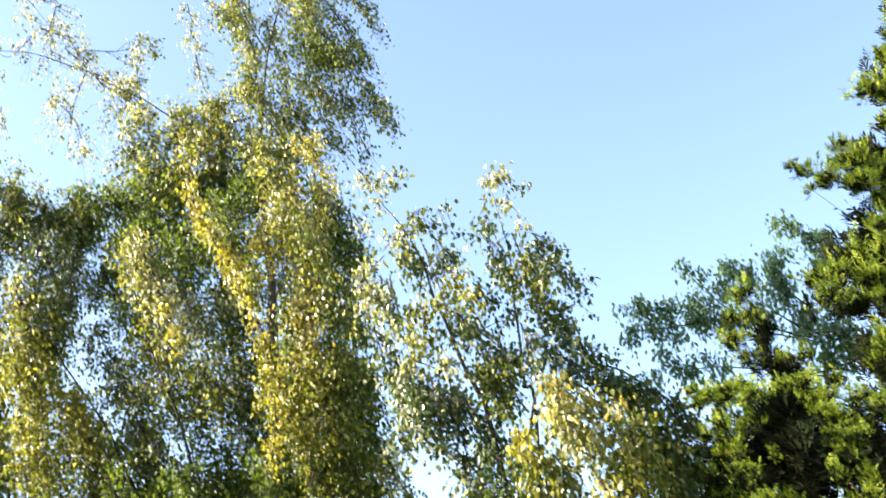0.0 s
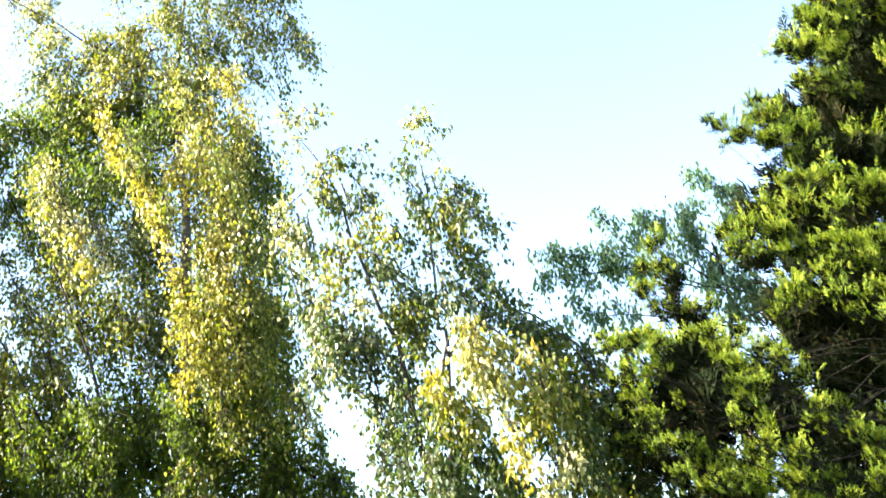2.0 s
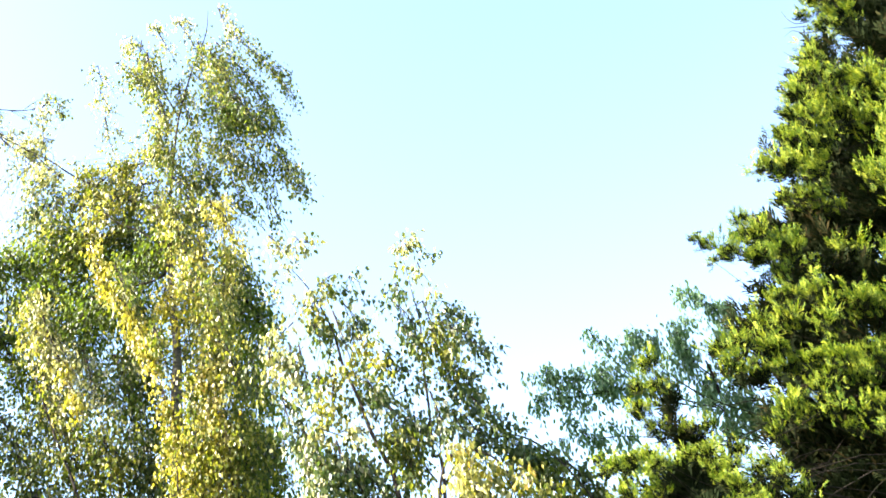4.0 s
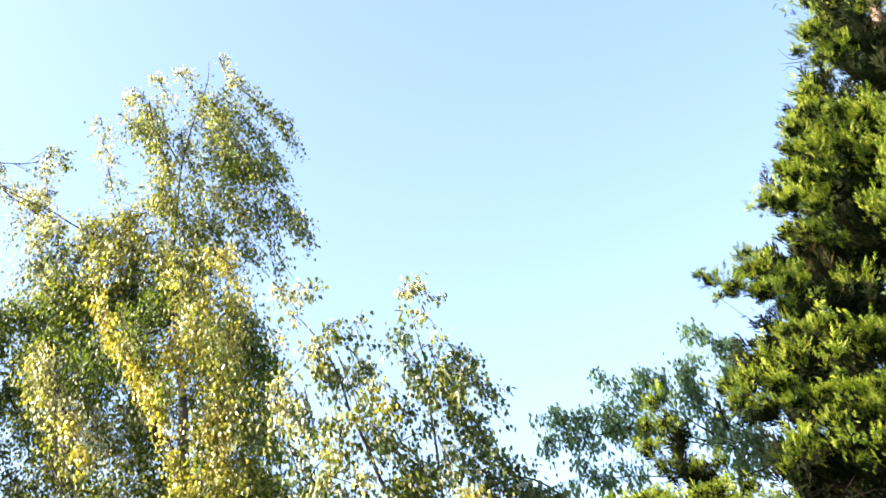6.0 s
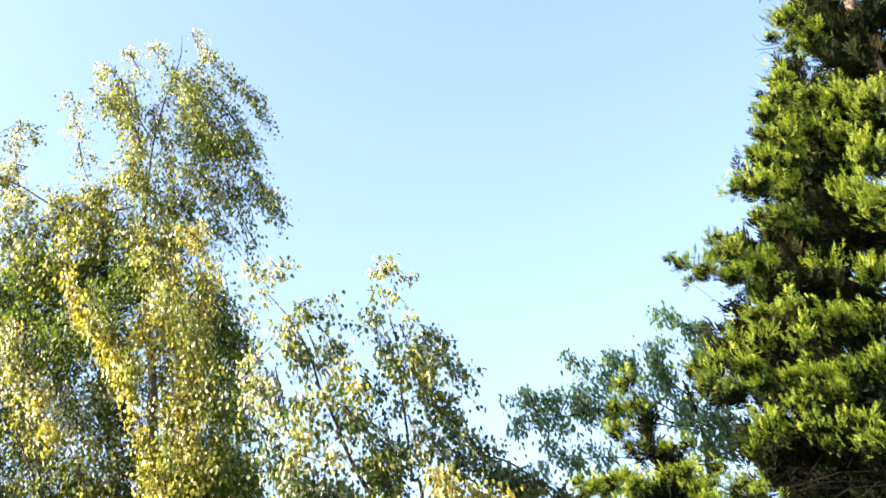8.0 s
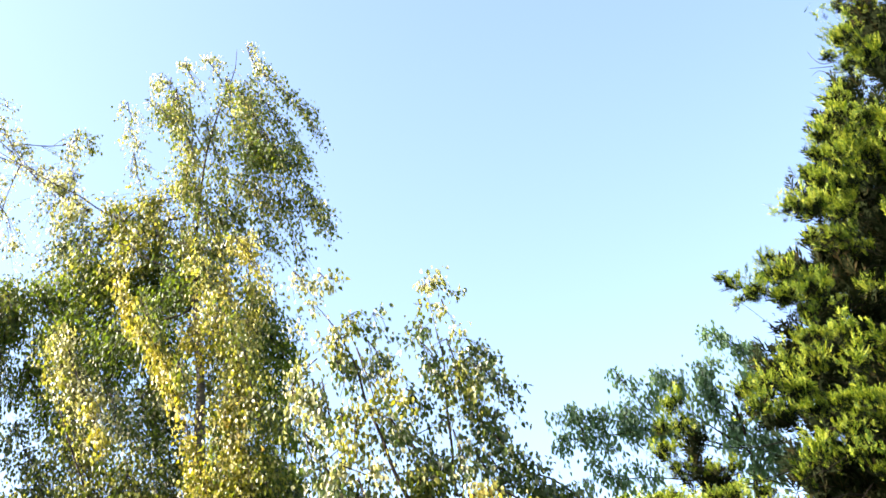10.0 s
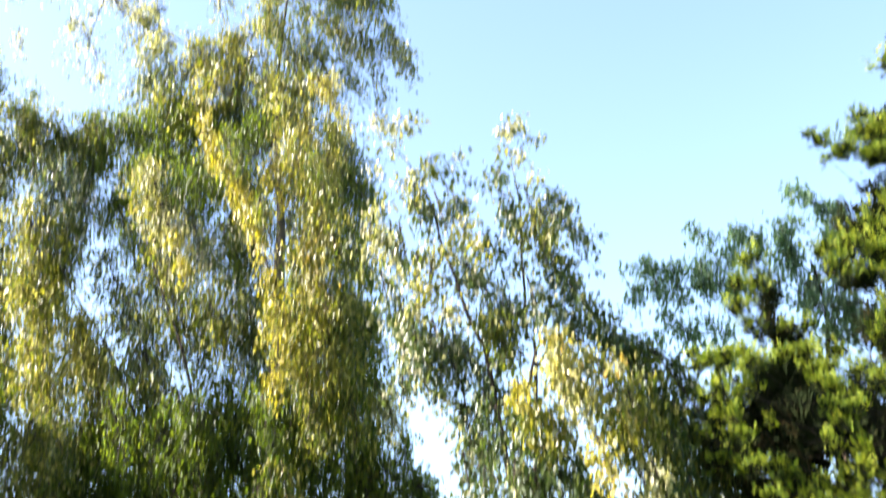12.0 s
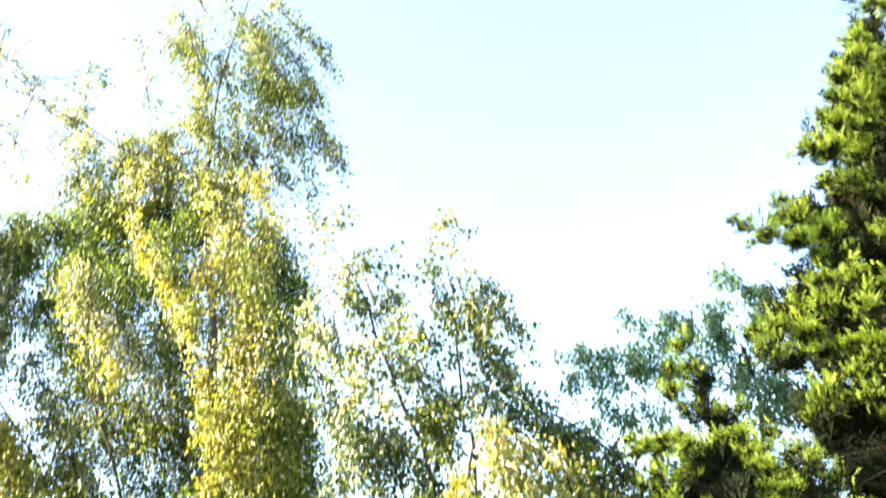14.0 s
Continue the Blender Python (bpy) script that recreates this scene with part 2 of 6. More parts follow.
def plume(tree, points, width, fill, leaf_mat, rng, size=0.048, shape=BIRCH_LEAF, hang=0.12, tassel=5, singles=0, bark=None, label=""):
    """A bough with a leafy drape along it: fine twigs leave the bough, arch out to its width and trail off, set with leaves.
    fill: how many leaves deep the drape is."""
    line = curve(points, 6 * (len(points) - 1))
    seg = np.linalg.norm(np.diff(line, axis=0), axis=1)
    along_line = np.concatenate([[0.0], np.cumsum(seg)])
    total = along_line[-1]
    verts, faces = [], []
    add_tube(verts, faces, line, 0.006 + 0.003 * min(1.5, total), 0.002, 5, 0.25, rng)

    def at(s):
        s = min(max(s, 0.0), total * 0.9999)
        i = min(int(np.searchsorted(along_line, s, side="right")) - 1, len(seg) - 1)
        return line[i] + (line[i + 1] - line[i]) * ((s - along_line[i]) / (seg[i] + 1e-9))

    leaves = int(fill * (1.7 * width * total + 2.2 * width * width) / (0.19 * size * size))
    per = 8 if shape is BIRCH_LEAF else 6
    pos, along, face = [], [], []
    for k in range(max(3, leaves // per)):
        if k % tassel == 0:
            s0 = total * rng.random()
            q, r = rng.random() * 2 * math.pi, math.sqrt(rng.random())
            slim = 0.65 + 0.35 * math.sin(math.pi * min(1.0, 0.15 + 0.8 * s0 / (total + 1e-9)))
            off0 = np.array((math.cos(q) * r * 1.15, rng.normal(0, 0.9), math.sin(q) * r * 1.15)) * width * slim
            trail0 = (0.10 + 0.28 * rng.random()) * min(1.0, 0.35 + total)
        off = off0 + rng.normal(0, 1, 3) * (0.25 * width + 0.03)
        a = at(s0 - trail0)
        e = at(s0 + trail0 * 0.3 + rng.normal(0, 0.03)) + off + np.array((0, 0, -hang * (0.3 + rng.random()) * 0.5))
        mid = a * 0.45 + e * 0.55 + off * 0.25 + np.array((0, 0, hang * 0.45))
        if k % 2 == 0:
            f = np.linspace(0, 1, 4)[:, None]
            add_tube(verts, faces, a * (1 - f) ** 2 + mid * 2 * f * (1 - f) + e * f * f, 0.003, 0.0012, 3)
        g = 0.3 + 0.72 * rng.random(per)[:, None]
        p = a * (1 - g) ** 2 + mid * 2 * g * (1 - g) + e * g * g
        way = unit(e - mid)
        pos.append(p + rng.normal(0, size * 0.8, (per, 3)))
        along.append(rng.normal(0, 0.36, (per, 3)) + way * 0.35 + np.array((0, 0, -0.85)))
        face.append(rng.normal(0, 1, (per, 3)) + np.array((-0.3, -0.3, 0.3)))
    limb = link_mesh("branch", verts, faces, bark or twig_bark, tree)
    pos, along, face = np.vstack(pos), np.vstack(along), np.vstack(face)
    sizes = size * (0.6 + 0.65 * rng.random(len(pos)))
    order = np.argsort(pos[:, 1])
    near, rest = order[:singles], order[singles:]
    v, q = leaf_blades(pos[rest], along[rest], face[rest], sizes[rest], shape)
    fast_mesh("foliage", v, q, leaf_mat, limb, label)
    for k in near:
        y = Vector(along[k]).normalized()
        x = y.cross(Vector(face[k])).normalized()
        leaf = new("leaf", single_leaf())
        leaf.parent = limb
        leaf.matrix_basis = Matrix.LocRotScale(Vector(pos[k]), Matrix((x, y, x.cross(y))).transposed().to_quaternion(), (sizes[k],) * 3)
    return limb


def stem(tree, name, points, r0, r1, mat, rng, sides=12):
    verts, faces = [], []
    add_tube(verts, faces, curve(points, 8 * (len(points) - 1)), r0, r1, sides, 0.10, rng)
    return link_mesh(name, verts, faces, mat, tree)


def thing(name, base, label, category, group=""):
    ob = new(name)
    ob.location = base
    ob.empty_display_size = 0.3
    return tagged(ob, label, category, group)


def keep_place(root):
    """Parts were modelled in the world: hang them under the root without moving them."""
    for part in root.children:
        part.location = -root.location


# ---------------------------------------------------------------- scale-leaf sprays of the conifer
def spray(rng, pairs, wide, thick):
    """One flat fern-like spray, one long along y: a shoot with pairs of side shoots that reach out by wide."""
    v, q = [], []

    def shoot(p, d, length, width):
        d = d / np.linalg.norm(d)
        a = np.array((-d[1], d[0], 0.0))
        k = len(v)
        v.extend([p - a * width * 0.3, p + d * length * 0.55 - a * width * 0.5, p + d * length, p + d * length * 0.55 + a * width * 0.5])
        q.append((k, k + 1, k + 2, k + 3))

    shoot(np.zeros(3), np.array((0, 1.0, 0)), 1.0, thick)
    for k in range(pairs):
        f = 0.05 + 0.8 * k / pairs
        for s in (-1, 1):
            length = (1.15 - 0.75 * f) * (wide + 0.12) * (0.7 + 0.6 * rng.random())
            d = np.array((s * wide * 1.6, 0.8, rng.normal(0, 0.45)))
            shoot(np.array((0, f + 0.03 * s, 0.0)), d, length, thick)
    v = np.array(v)
    v[:, 2] += -0.35 * v[:, 0] ** 2 + 0.25 * v[:, 1] ** 2 * rng.normal(0.5, 0.5)
    return v, np.array(q)


_frng = np.random.default_rng(5)
PLUMES = [spray(_frng, 6, 0.27, 0.066) for _ in range(12)]
FANS = [spray(_frng, 5, 0.38, 0.10) for _ in range(8)]


def add_sprays(kinds, base, way, long, rng):
    """Sprays at base, pointing way, each of its own length: verts and quads."""
    out_v, out_q, offset = [], [], 0
    side = unit(np.cross(way, rng.normal(0, 1, way.shape)))
    up = np.cross(side, way)
    for b, w, s, u, g in zip(base, way, side, up, long):
        fv, fq = kinds[rng.integers(len(kinds))]
        out_v.append(b + g * (fv[:, :1] * s + fv[:, 1:2] * w + fv[:, 2:] * u))
        out_q.append(fq + offset)
        offset += len(fv)
    return np.vstack(out_v), np.vstack(out_q)


def lobe(mid, radii, rng, dry_shade=False, dense=1.0):
    """A bough of the conifer that ends in a cushion of upswept sprays; its dead brown underside and core are darkened,
    shade put into their colour.
    """
    mid, rad = np.array(mid), np.array(radii)
    far = math.hypot(mid[0] - TRUNK[0], mid[1] - TRUNK[1])
    root = np.array((TRUNK[0], TRUNK[1], mid[2] - (0.02 + 0.14 * rng.random()) * far))
    line = curve([root, root * 0.45 + mid * 0.55 + rng.normal(0, 0.07 * far, 3), mid * 0.85 + root * 0.15 + rng.normal(0, 0.03 * far, 3) - np.array((0, 0, 0.04 * far)), mid], 12)
    verts, faces = [], []
    add_tube(verts, faces, line, 0.003 + 0.0009 * far, 0.002, 5, 0.25, rng)
    ahead = unit((mid - root) * np.array((1, 1, 0.2)))
    area = (rad[0] * rad[1] + rad[0] * rad[2] + rad[1] * rad[2]) * 4.2
    count = int(area * (145 if dry_shade else 390) * dense) + 24
    bumps = unit(rng.normal(0, 1, (16, 3)))
    lift = 0.55 + 0.8 * rng.random(16)
    lean = rng.normal(0, 0.28, (16, 3))
    n = unit(rng.normal(0, 1, (count, 3)))
    near = np.argmax(n @ bumps.T, axis=1)
    n = unit(n + 0.35 * bumps[near])
    reach = rad * lift[near][:, None]
    base = mid + n * reach * (0.25 + 0.75 * rng.random((count, 1)))
    way = unit(n * 0.25 + ahead * 0.3 + lean[near] + np.array((0, 0, 0.8)) + rng.normal(0, 0.16, (count, 3)))
    long = np.clip(0.5 * reach.mean(axis=1), 0.068, 0.12) * (0.65 + 0.5 * rng.random(count) + 0.7 * rng.random(count) ** 6)
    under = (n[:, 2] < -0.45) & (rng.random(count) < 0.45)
    limb = link_mesh("branch", verts, faces, shade_bark, conifer)
    if dry_shade:
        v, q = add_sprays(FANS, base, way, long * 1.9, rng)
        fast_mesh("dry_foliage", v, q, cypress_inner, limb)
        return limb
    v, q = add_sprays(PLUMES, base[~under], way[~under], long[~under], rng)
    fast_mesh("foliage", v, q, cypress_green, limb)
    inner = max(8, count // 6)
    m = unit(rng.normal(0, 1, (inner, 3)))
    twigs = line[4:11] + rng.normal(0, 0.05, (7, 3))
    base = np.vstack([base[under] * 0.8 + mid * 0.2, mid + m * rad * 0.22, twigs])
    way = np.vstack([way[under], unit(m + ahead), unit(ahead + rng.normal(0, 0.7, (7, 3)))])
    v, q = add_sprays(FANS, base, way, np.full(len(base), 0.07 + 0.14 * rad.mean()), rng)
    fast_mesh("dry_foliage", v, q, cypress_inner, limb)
    return limb


# ---------------------------------------------------------------- ground
def ground():
    n, verts, faces = 40, [], []
    xs = [(-1 if k < 0 else 1) * 600 * (abs(k) / (n / 2)) ** 2.6 for k in range(-n // 2, n // 2 + 1)]
    for y in xs:
        for x in xs:
            verts.append((x, y + 8, 0.06 * noise.noise(Vector((x * 0.15, y * 0.15, 0))) if abs(x) < 60 and abs(y) < 60 else 0))
    m = n + 1
    for j in range(n):
        for i in range(n):
            faces.append((j * m + i, j * m + i + 1, (j + 1) * m + i + 1, (j + 1) * m + i))
    tagged(link_mesh("ground", verts, faces, lawn_mat), "rough green lawn under the trees", "ground", kind="structure")


ground()


# ---------------------------------------------------------------- unseen house added for its shade on the birches, and garden shed
def slab(name, corners, thick, mat, parent, label=""):
    """A board or roof slope from four corners, with thickness along its normal."""
    c = [Vector(p) for p in corners]
    nrm = (c[1] - c[0]).cross(c[3] - c[0]).normalized() * thick
    verts = c + [p + nrm for p in c]
    faces = [(3, 2, 1, 0), (4, 5, 6, 7), (0, 1, 5, 4), (1, 2, 6, 5), (2, 3, 7, 6), (3, 0, 4, 7)]
    return link_mesh(name, verts, faces, mat, parent, label, smooth=False)


def house(x, y, eave, slope, half, depth):
    root = thing("house", (x - half, y, 0), "unseen brown brick house with a dark tiled gable roof, added for its shade", "house")
    ridge = eave + slope * half
    xl = x - 2 * half
    v = [(x - 0.3, y, 0), (x - 0.3, y, eave), (x - half, y, ridge - 0.3 * slope), (xl + 0.3, y, eave), (xl + 0.3, y, 0)]
    v += [(a, y + depth, c) for a, b, c in v]
    f = [(0, 1, 2, 3, 4), (9, 8, 7, 6, 5), (0, 5, 6, 1), (1, 6, 7, 2), (2, 7, 8, 3), (3, 8, 9, 4)]
    link_mesh("wall", v, f, wall_mat, root, smooth=False)
    lo, hi = y - 0.35, y + depth + 0.35
    slab("roof_slope", [(x, lo, eave), (x, hi, eave), (x - half, hi, ridge), (x - half, lo, ridge)], 0.12, tile_mat, root)
    slab("roof_slope", [(xl, hi, eave), (xl, lo, eave), (x - half, lo, ridge), (x - half, hi, ridge)], 0.12, tile_mat, root)
    keep_place(root)


def garden_shed(x, y, half, eave, rise):
    """A square shed with board walls under a steep pyramid roof."""
    root = thing("garden_shed", (x, y, 0), "small garden shed with a steep dark pyramid roof", "shed")
    i = half - 0.22
    for sx, sy in ((1, 0), (-1, 0), (0, 1), (0, -1)):
        a, b = Vector((sx * i - sy * i, sy * i + sx * i, 0)), Vector((sx * i + sy * i, sy * i - sx * i, 0))
        n = 9
        for k in range(n):
            p0, p1 = a.lerp(b, k / n), a.lerp(b, (k + 0.94) / n)
            slab("board", [(x + p0.x, y + p0.y, 0), (x + p1.x, y + p1.y, 0), (x + p1.x, y + p1.y, eave + 0.25), (x + p0.x, y + p0.y, eave + 0.25)], 0.02, board_mat, root)
    top = (x, y, eave + rise)
    c = [(x + half, y - half, eave), (x + half, y + half, eave), (x - half, y + half, eave), (x - half, y - half, eave)]
    for k in range(4):
        p, q = c[k], c[(k + 1) % 4]
        verts = [p, q, top] + [(a[0], a[1], a[2] - 0.06) for a in (p, q, top)]
        link_mesh("roof_slope", verts, [(0, 1, 2), (5, 4, 3), (0, 3, 4, 1), (1, 4, 5, 2), (2, 5, 3, 0)], tile_mat, root, smooth=False)
        hv, hf = [], []
        add_tube(hv, hf, np.array([p, np.array(p) * 0.5 + np.array(top) * 0.5, top]), 0.03, 0.03, 6)
        link_mesh("hip_cap", hv, hf, board_mat, root)
    keep_place(root)


# Unseen house, added on the sun's side to shade the lower birches.
house(-8.0, 2.0, 4.6, 1.16, 3.0, 11.0)
garden_shed(-3.78, 8.60, 1.30, 1.52, 1.90)


# ---------------------------------------------------------------- trees
rng = np.random.default_rng(11)
birch = thing("birch_tree", (-1.56, 11.2, 0), "tall weeping birch with leaves half turned yellow", "tree", "birches in the garden")
stem(birch, "trunk", [(-1.56, 11.20, 0.00), (-1.60, 11.20, 2.40), (-1.68, 11.20, 6.01), (-1.69, 11.20, 6.47), (-1.71, 11.20, 6.81), (-1.78, 11.20, 7.38), (-1.82, 11.20, 7.97)], 0.085, 0.032, birch_bark, rng)
stem(birch, "leader", [(-1.78, 11.20, 7.38), (-1.82, 11.20, 7.97), (-1.86, 11.20, 8.59), (-1.84, 11.20, 9.41), (-1.78, 11.20, 10.10), (-1.63, 11.20, 10.83), (-1.50, 11.20, 11.31), (-1.48, 11.20, 11.72)], 0.026, 0.003, twig_bark, rng)
stem(birch, "side_stem", [(-1.58, 11.20, 1.90), (-2.33, 11.00, 3.63), (-2.38, 11.00, 4.10), (-2.47, 11.00, 4.59), (-2.64, 11.00, 5.15), (-2.89, 11.00, 5.72), (-3.15, 11.00, 6.38)], 0.03, 0.008, twig_bark, rng)
stem(birch, "side_stem", [(-1.59, 11.20, 2.20), (-2.29, 11.20, 3.20), (-2.85, 11.20, 4.01), (-3.19, 11.20, 4.62), (-3.40, 11.20, 5.05), (-3.70, 11.20, 5.50), (-4.06, 11.20, 6.02), (-4.39, 11.20, 6.76), (-4.72, 11.20, 7.69)], 0.022, 0.004, twig_bark, rng)
stem(birch, "side_stem", [(-1.78, 11.00, 7.86), (-1.87, 11.00, 7.57), (-2.21, 11.00, 7.44)], 0.025, 0.008, twig_bark, rng)
stem(birch, "side_stem", [(-1.82, 11.10, 8.34), (-2.22, 11.10, 8.61), (-2.63, 11.10, 8.83), (-3.00, 11.10, 9.04), (-3.27, 11.10, 9.25), (-3.55, 11.10, 9.42), (-3.94, 11.10, 9.67), (-4.51, 11.10, 10.07)], 0.015, 0.004, twig_bark, rng)
stem(birch, "side_stem", [(-1.75, 10.80, 7.82), (-2.14, 10.80, 8.06), (-2.40, 10.80, 8.20), (-2.57, 10.80, 8.34), (-2.98, 10.80, 8.47)], 0.009, 0.004, twig_bark, rng)
stem(birch, "side_stem", [(-1.81, 11.20, 9.97), (-2.10, 11.20, 10.57), (-2.30, 11.20, 11.08), (-2.42, 11.20, 11.28)], 0.01, 0.003, twig_bark, rng)
plume(birch, [(-1.35, 11.20, 11.78), (-1.26, 11.20, 11.50), (-1.13, 11.20, 11.25)], 0.10, 0.6, birch_pale_glare, rng)
plume(birch, [(-1.20, 11.20, 11.35), (-0.88, 11.20, 11.01), (-0.63, 11.20, 10.76), (-0.35, 11.20, 10.59)], 0.11, 0.9, birch_olive, rng)
plume(birch, [(-0.67, 11.30, 10.80), (-0.46, 11.30, 10.49), (-0.24, 11.30, 10.17)], 0.10, 0.6, birch_olive, rng)
plume(birch, [(-1.37, 11.30, 11.25), (-1.11, 11.30, 10.90), (-0.86, 11.30, 10.47), (-0.68, 11.30, 10.10), (-0.57, 11.30, 9.87)], 0.15, 0.8, birch_olive, rng)
plume(birch, [(-1.23, 11.10, 10.28), (-0.88, 11.10, 9.91), (-0.67, 11.10, 9.63), (-0.51, 11.10, 9.30), (-0.38, 11.10, 8.94), (-0.19, 11.10, 8.64)], 0.13, 1.2, birch_olive, rng)
plume(birch, [(-1.42, 11.00, 10.85), (-1.22, 11.00, 10.43), (-0.94, 11.00, 9.88), (-0.73, 11.00, 9.50)], 0.19, 1.1, birch_olive, rng)
plume(birch, [(-1.61, 11.20, 11.21), (-1.48, 11.20, 10.74), (-1.31, 11.20, 10.23), (-1.11, 11.20, 9.71), (-0.90, 11.20, 9.25)], 0.20, 1.0, birch_olive, rng)
plume(birch, [(-1.32, 11.00, 9.98), (-1.11, 11.00, 9.72), (-0.87, 11.00, 9.51)], 0.21, 1.0, birch_deep_shade, rng)
plume(birch, [(-1.87, 11.20, 11.53), (-1.77, 11.20, 11.36), (-1.64, 11.20, 11.10)], 0.11, 0.7, birch_pale_glare, rng)
plume(birch, [(-2.18, 11.30, 11.55), (-2.06, 11.30, 11.26), (-1.92, 11.30, 11.00)], 0.09, 0.7, birch_pale_glare, rng)
plume(birch, [(-2.47, 11.30, 11.39), (-2.49, 11.30, 11.20), (-2.54, 11.30, 11.07)], 0.11, 0.6, birch_pale_glare, rng)
plume(birch, [(-2.35, 11.30, 11.31), (-2.36, 11.30, 10.93), (-2.39, 11.30, 10.65)], 0.11, 0.5, birch_pale_glare, rng)
plume(birch, [(-2.91, 11.40, 10.97), (-2.85, 11.40, 10.74), (-2.75, 11.40, 10.59)], 0.12, 0.5, birch_pale_glare, rng)
plume(birch, [(-2.69, 11.40, 11.02), (-2.50, 11.40, 10.92), (-2.39, 11.40, 10.78)], 0.08, 0.4, birch_pale_glare, rng)
plume(birch, [(-2.86, 11.40, 10.56), (-2.71, 11.40, 10.27), (-2.53, 11.40, 10.13)], 0.16, 0.3, birch_pale_glare, rng)
plume(birch, [(-2.61, 11.40, 9.94), (-2.46, 11.40, 9.85)], 0.07, 0.4, birch_pale_glare, rng)
plume(birch, [(-2.76, 11.40, 10.14), (-2.68, 11.40, 9.75), (-2.59, 11.40, 9.53)], 0.09, 0.3, birch_pale_glare, rng)
plume(birch, [(-2.25, 11.20, 11.05), (-2.16, 11.20, 10.61), (-2.06, 11.20, 10.20)], 0.17, 0.9, birch_olive, rng)
plume(birch, [(-2.40, 11.10, 10.63), (-2.21, 11.10, 10.31), (-2.12, 11.10, 9.95)], 0.14, 0.9, birch_olive, rng)
plume(birch, [(-2.05, 10.90, 10.15), (-1.97, 10.90, 9.75), (-1.99, 10.90, 9.33), (-2.05, 10.90, 9.05)], 0.16, 0.9, birch_olive, rng)
plume(birch, [(-1.97, 10.80, 9.94), (-1.90, 10.80, 9.64), (-1.91, 10.80, 9.45)], 0.08, 0.8, birch_turning, rng)
plume(birch, [(-1.85, 11.30, 10.55), (-1.69, 11.30, 10.04), (-1.55, 11.30, 9.56), (-1.41, 11.30, 9.13)], 0.19, 0.7, birch_olive, rng)
plume(birch, [(-1.91, 11.00, 9.36), (-1.75, 11.00, 9.02), (-1.56, 11.00, 8.61)], 0.20, 0.8, birch_olive, rng)
plume(birch, [(-1.35, 11.30, 9.59), (-1.19, 11.30, 9.20), (-1.03, 11.30, 8.78), (-0.89, 11.30, 8.52)], 0.19, 0.6, birch_olive, rng)
plume(birch, [(-1.23, 11.20, 9.48), (-1.04, 11.20, 9.21), (-0.93, 11.20, 8.94)], 0.15, 0.6, birch_turning, rng)
plume(birch, [(-0.91, 11.30, 9.45), (-0.78, 11.30, 9.02), (-0.61, 11.30, 8.60), (-0.44, 11.30, 8.27)], 0.13, 0.5, birch_olive, rng)
plume(birch, [(-0.76, 11.40, 9.34), (-0.62, 11.40, 9.06), (-0.56, 11.40, 8.78)], 0.14, 0.4, birch_olive, rng)
plume(birch, [(-1.52, 11.20, 9.15), (-1.29, 11.20, 8.77), (-1.18, 11.20, 8.45)], 0.20, 0.9, birch_olive, rng)
plume(birch, [(-2.11, 11.20, 9.30), (-2.44, 11.20, 9.18), (-2.72, 11.20, 8.99), (-2.90, 11.20, 8.72)], 0.21, 1.3, birch_turning, rng)
plume(birch, [(-1.98, 11.10, 8.94), (-2.30, 11.10, 8.83), (-2.55, 11.10, 8.64), (-2.69, 11.10, 8.34)], 0.22, 1.3, birch_turning, rng)
plume(birch, [(-2.00, 10.80, 8.35), (-1.71, 10.80, 8.26), (-1.46, 10.80, 8.10)], 0.23, 1.3, birch_olive, rng)
plume(birch, [(-2.81, 11.30, 9.10), (-3.03, 11.30, 8.95), (-3.20, 11.30, 8.63), (-3.27, 11.30, 8.33)], 0.21, 1.0, birch_olive, rng)
plume(birch, [(-3.18, 11.50, 8.96), (-3.43, 11.50, 8.85), (-3.64, 11.50, 8.62)], 0.20, 0.8, birch_glint, rng)
plume(birch, [(-1.30, 10.40, 8.19), (-1.19, 10.40, 8.03), (-1.05, 10.40, 7.77), (-0.91, 10.40, 7.48)], 0.09, 1.1, birch_gold, rng)
plume(birch, [(-1.19, 10.60, 8.27), (-1.11, 10.60, 8.04), (-1.00, 10.60, 7.78)], 0.14, 1.0, birch_pale_glare, rng)
plume(birch, [(-1.83, 11.00, 8.95), (-1.59, 11.00, 8.58), (-1.37, 11.00, 8.25)], 0.21, 1.0, birch_olive, rng)
plume(birch, [(-3.21, 11.30, 9.16), (-3.47, 11.30, 9.42), (-3.79, 11.30, 9.68)], 0.18, 0.5, birch_pale_glare, rng)
plume(birch, [(-3.44, 11.40, 9.23), (-3.52, 11.40, 9.03), (-3.57, 11.40, 8.83)], 0.16, 0.6, birch_pale_glare, rng)
plume(birch, [(-3.33, 11.30, 9.71), (-3.50, 11.30, 9.75), (-3.65, 11.30, 9.59)], 0.14, 0.4, birch_pale_glare, rng)
plume(birch, [(-3.53, 11.30, 10.22), (-3.39, 11.30, 10.36), (-3.24, 11.30, 10.07)], 0.10, 0.5, birch_olive, rng)
plume(birch, [(-3.43, 11.30, 9.54), (-3.50, 11.30, 9.97), (-3.56, 11.30, 10.19)], 0.10, 0.4, birch_pale_glare, rng)
plume(birch, [(-4.07, 11.40, 9.93), (-3.76, 11.40, 9.73), (-3.45, 11.40, 9.37)], 0.24, 0.3, birch_pale_glare, rng)
plume(birch, [(-4.83, 11.40, 10.69), (-4.44, 11.40, 10.47), (-4.11, 11.40, 9.97)], 0.20, 0.3, birch_pale_glare, rng)
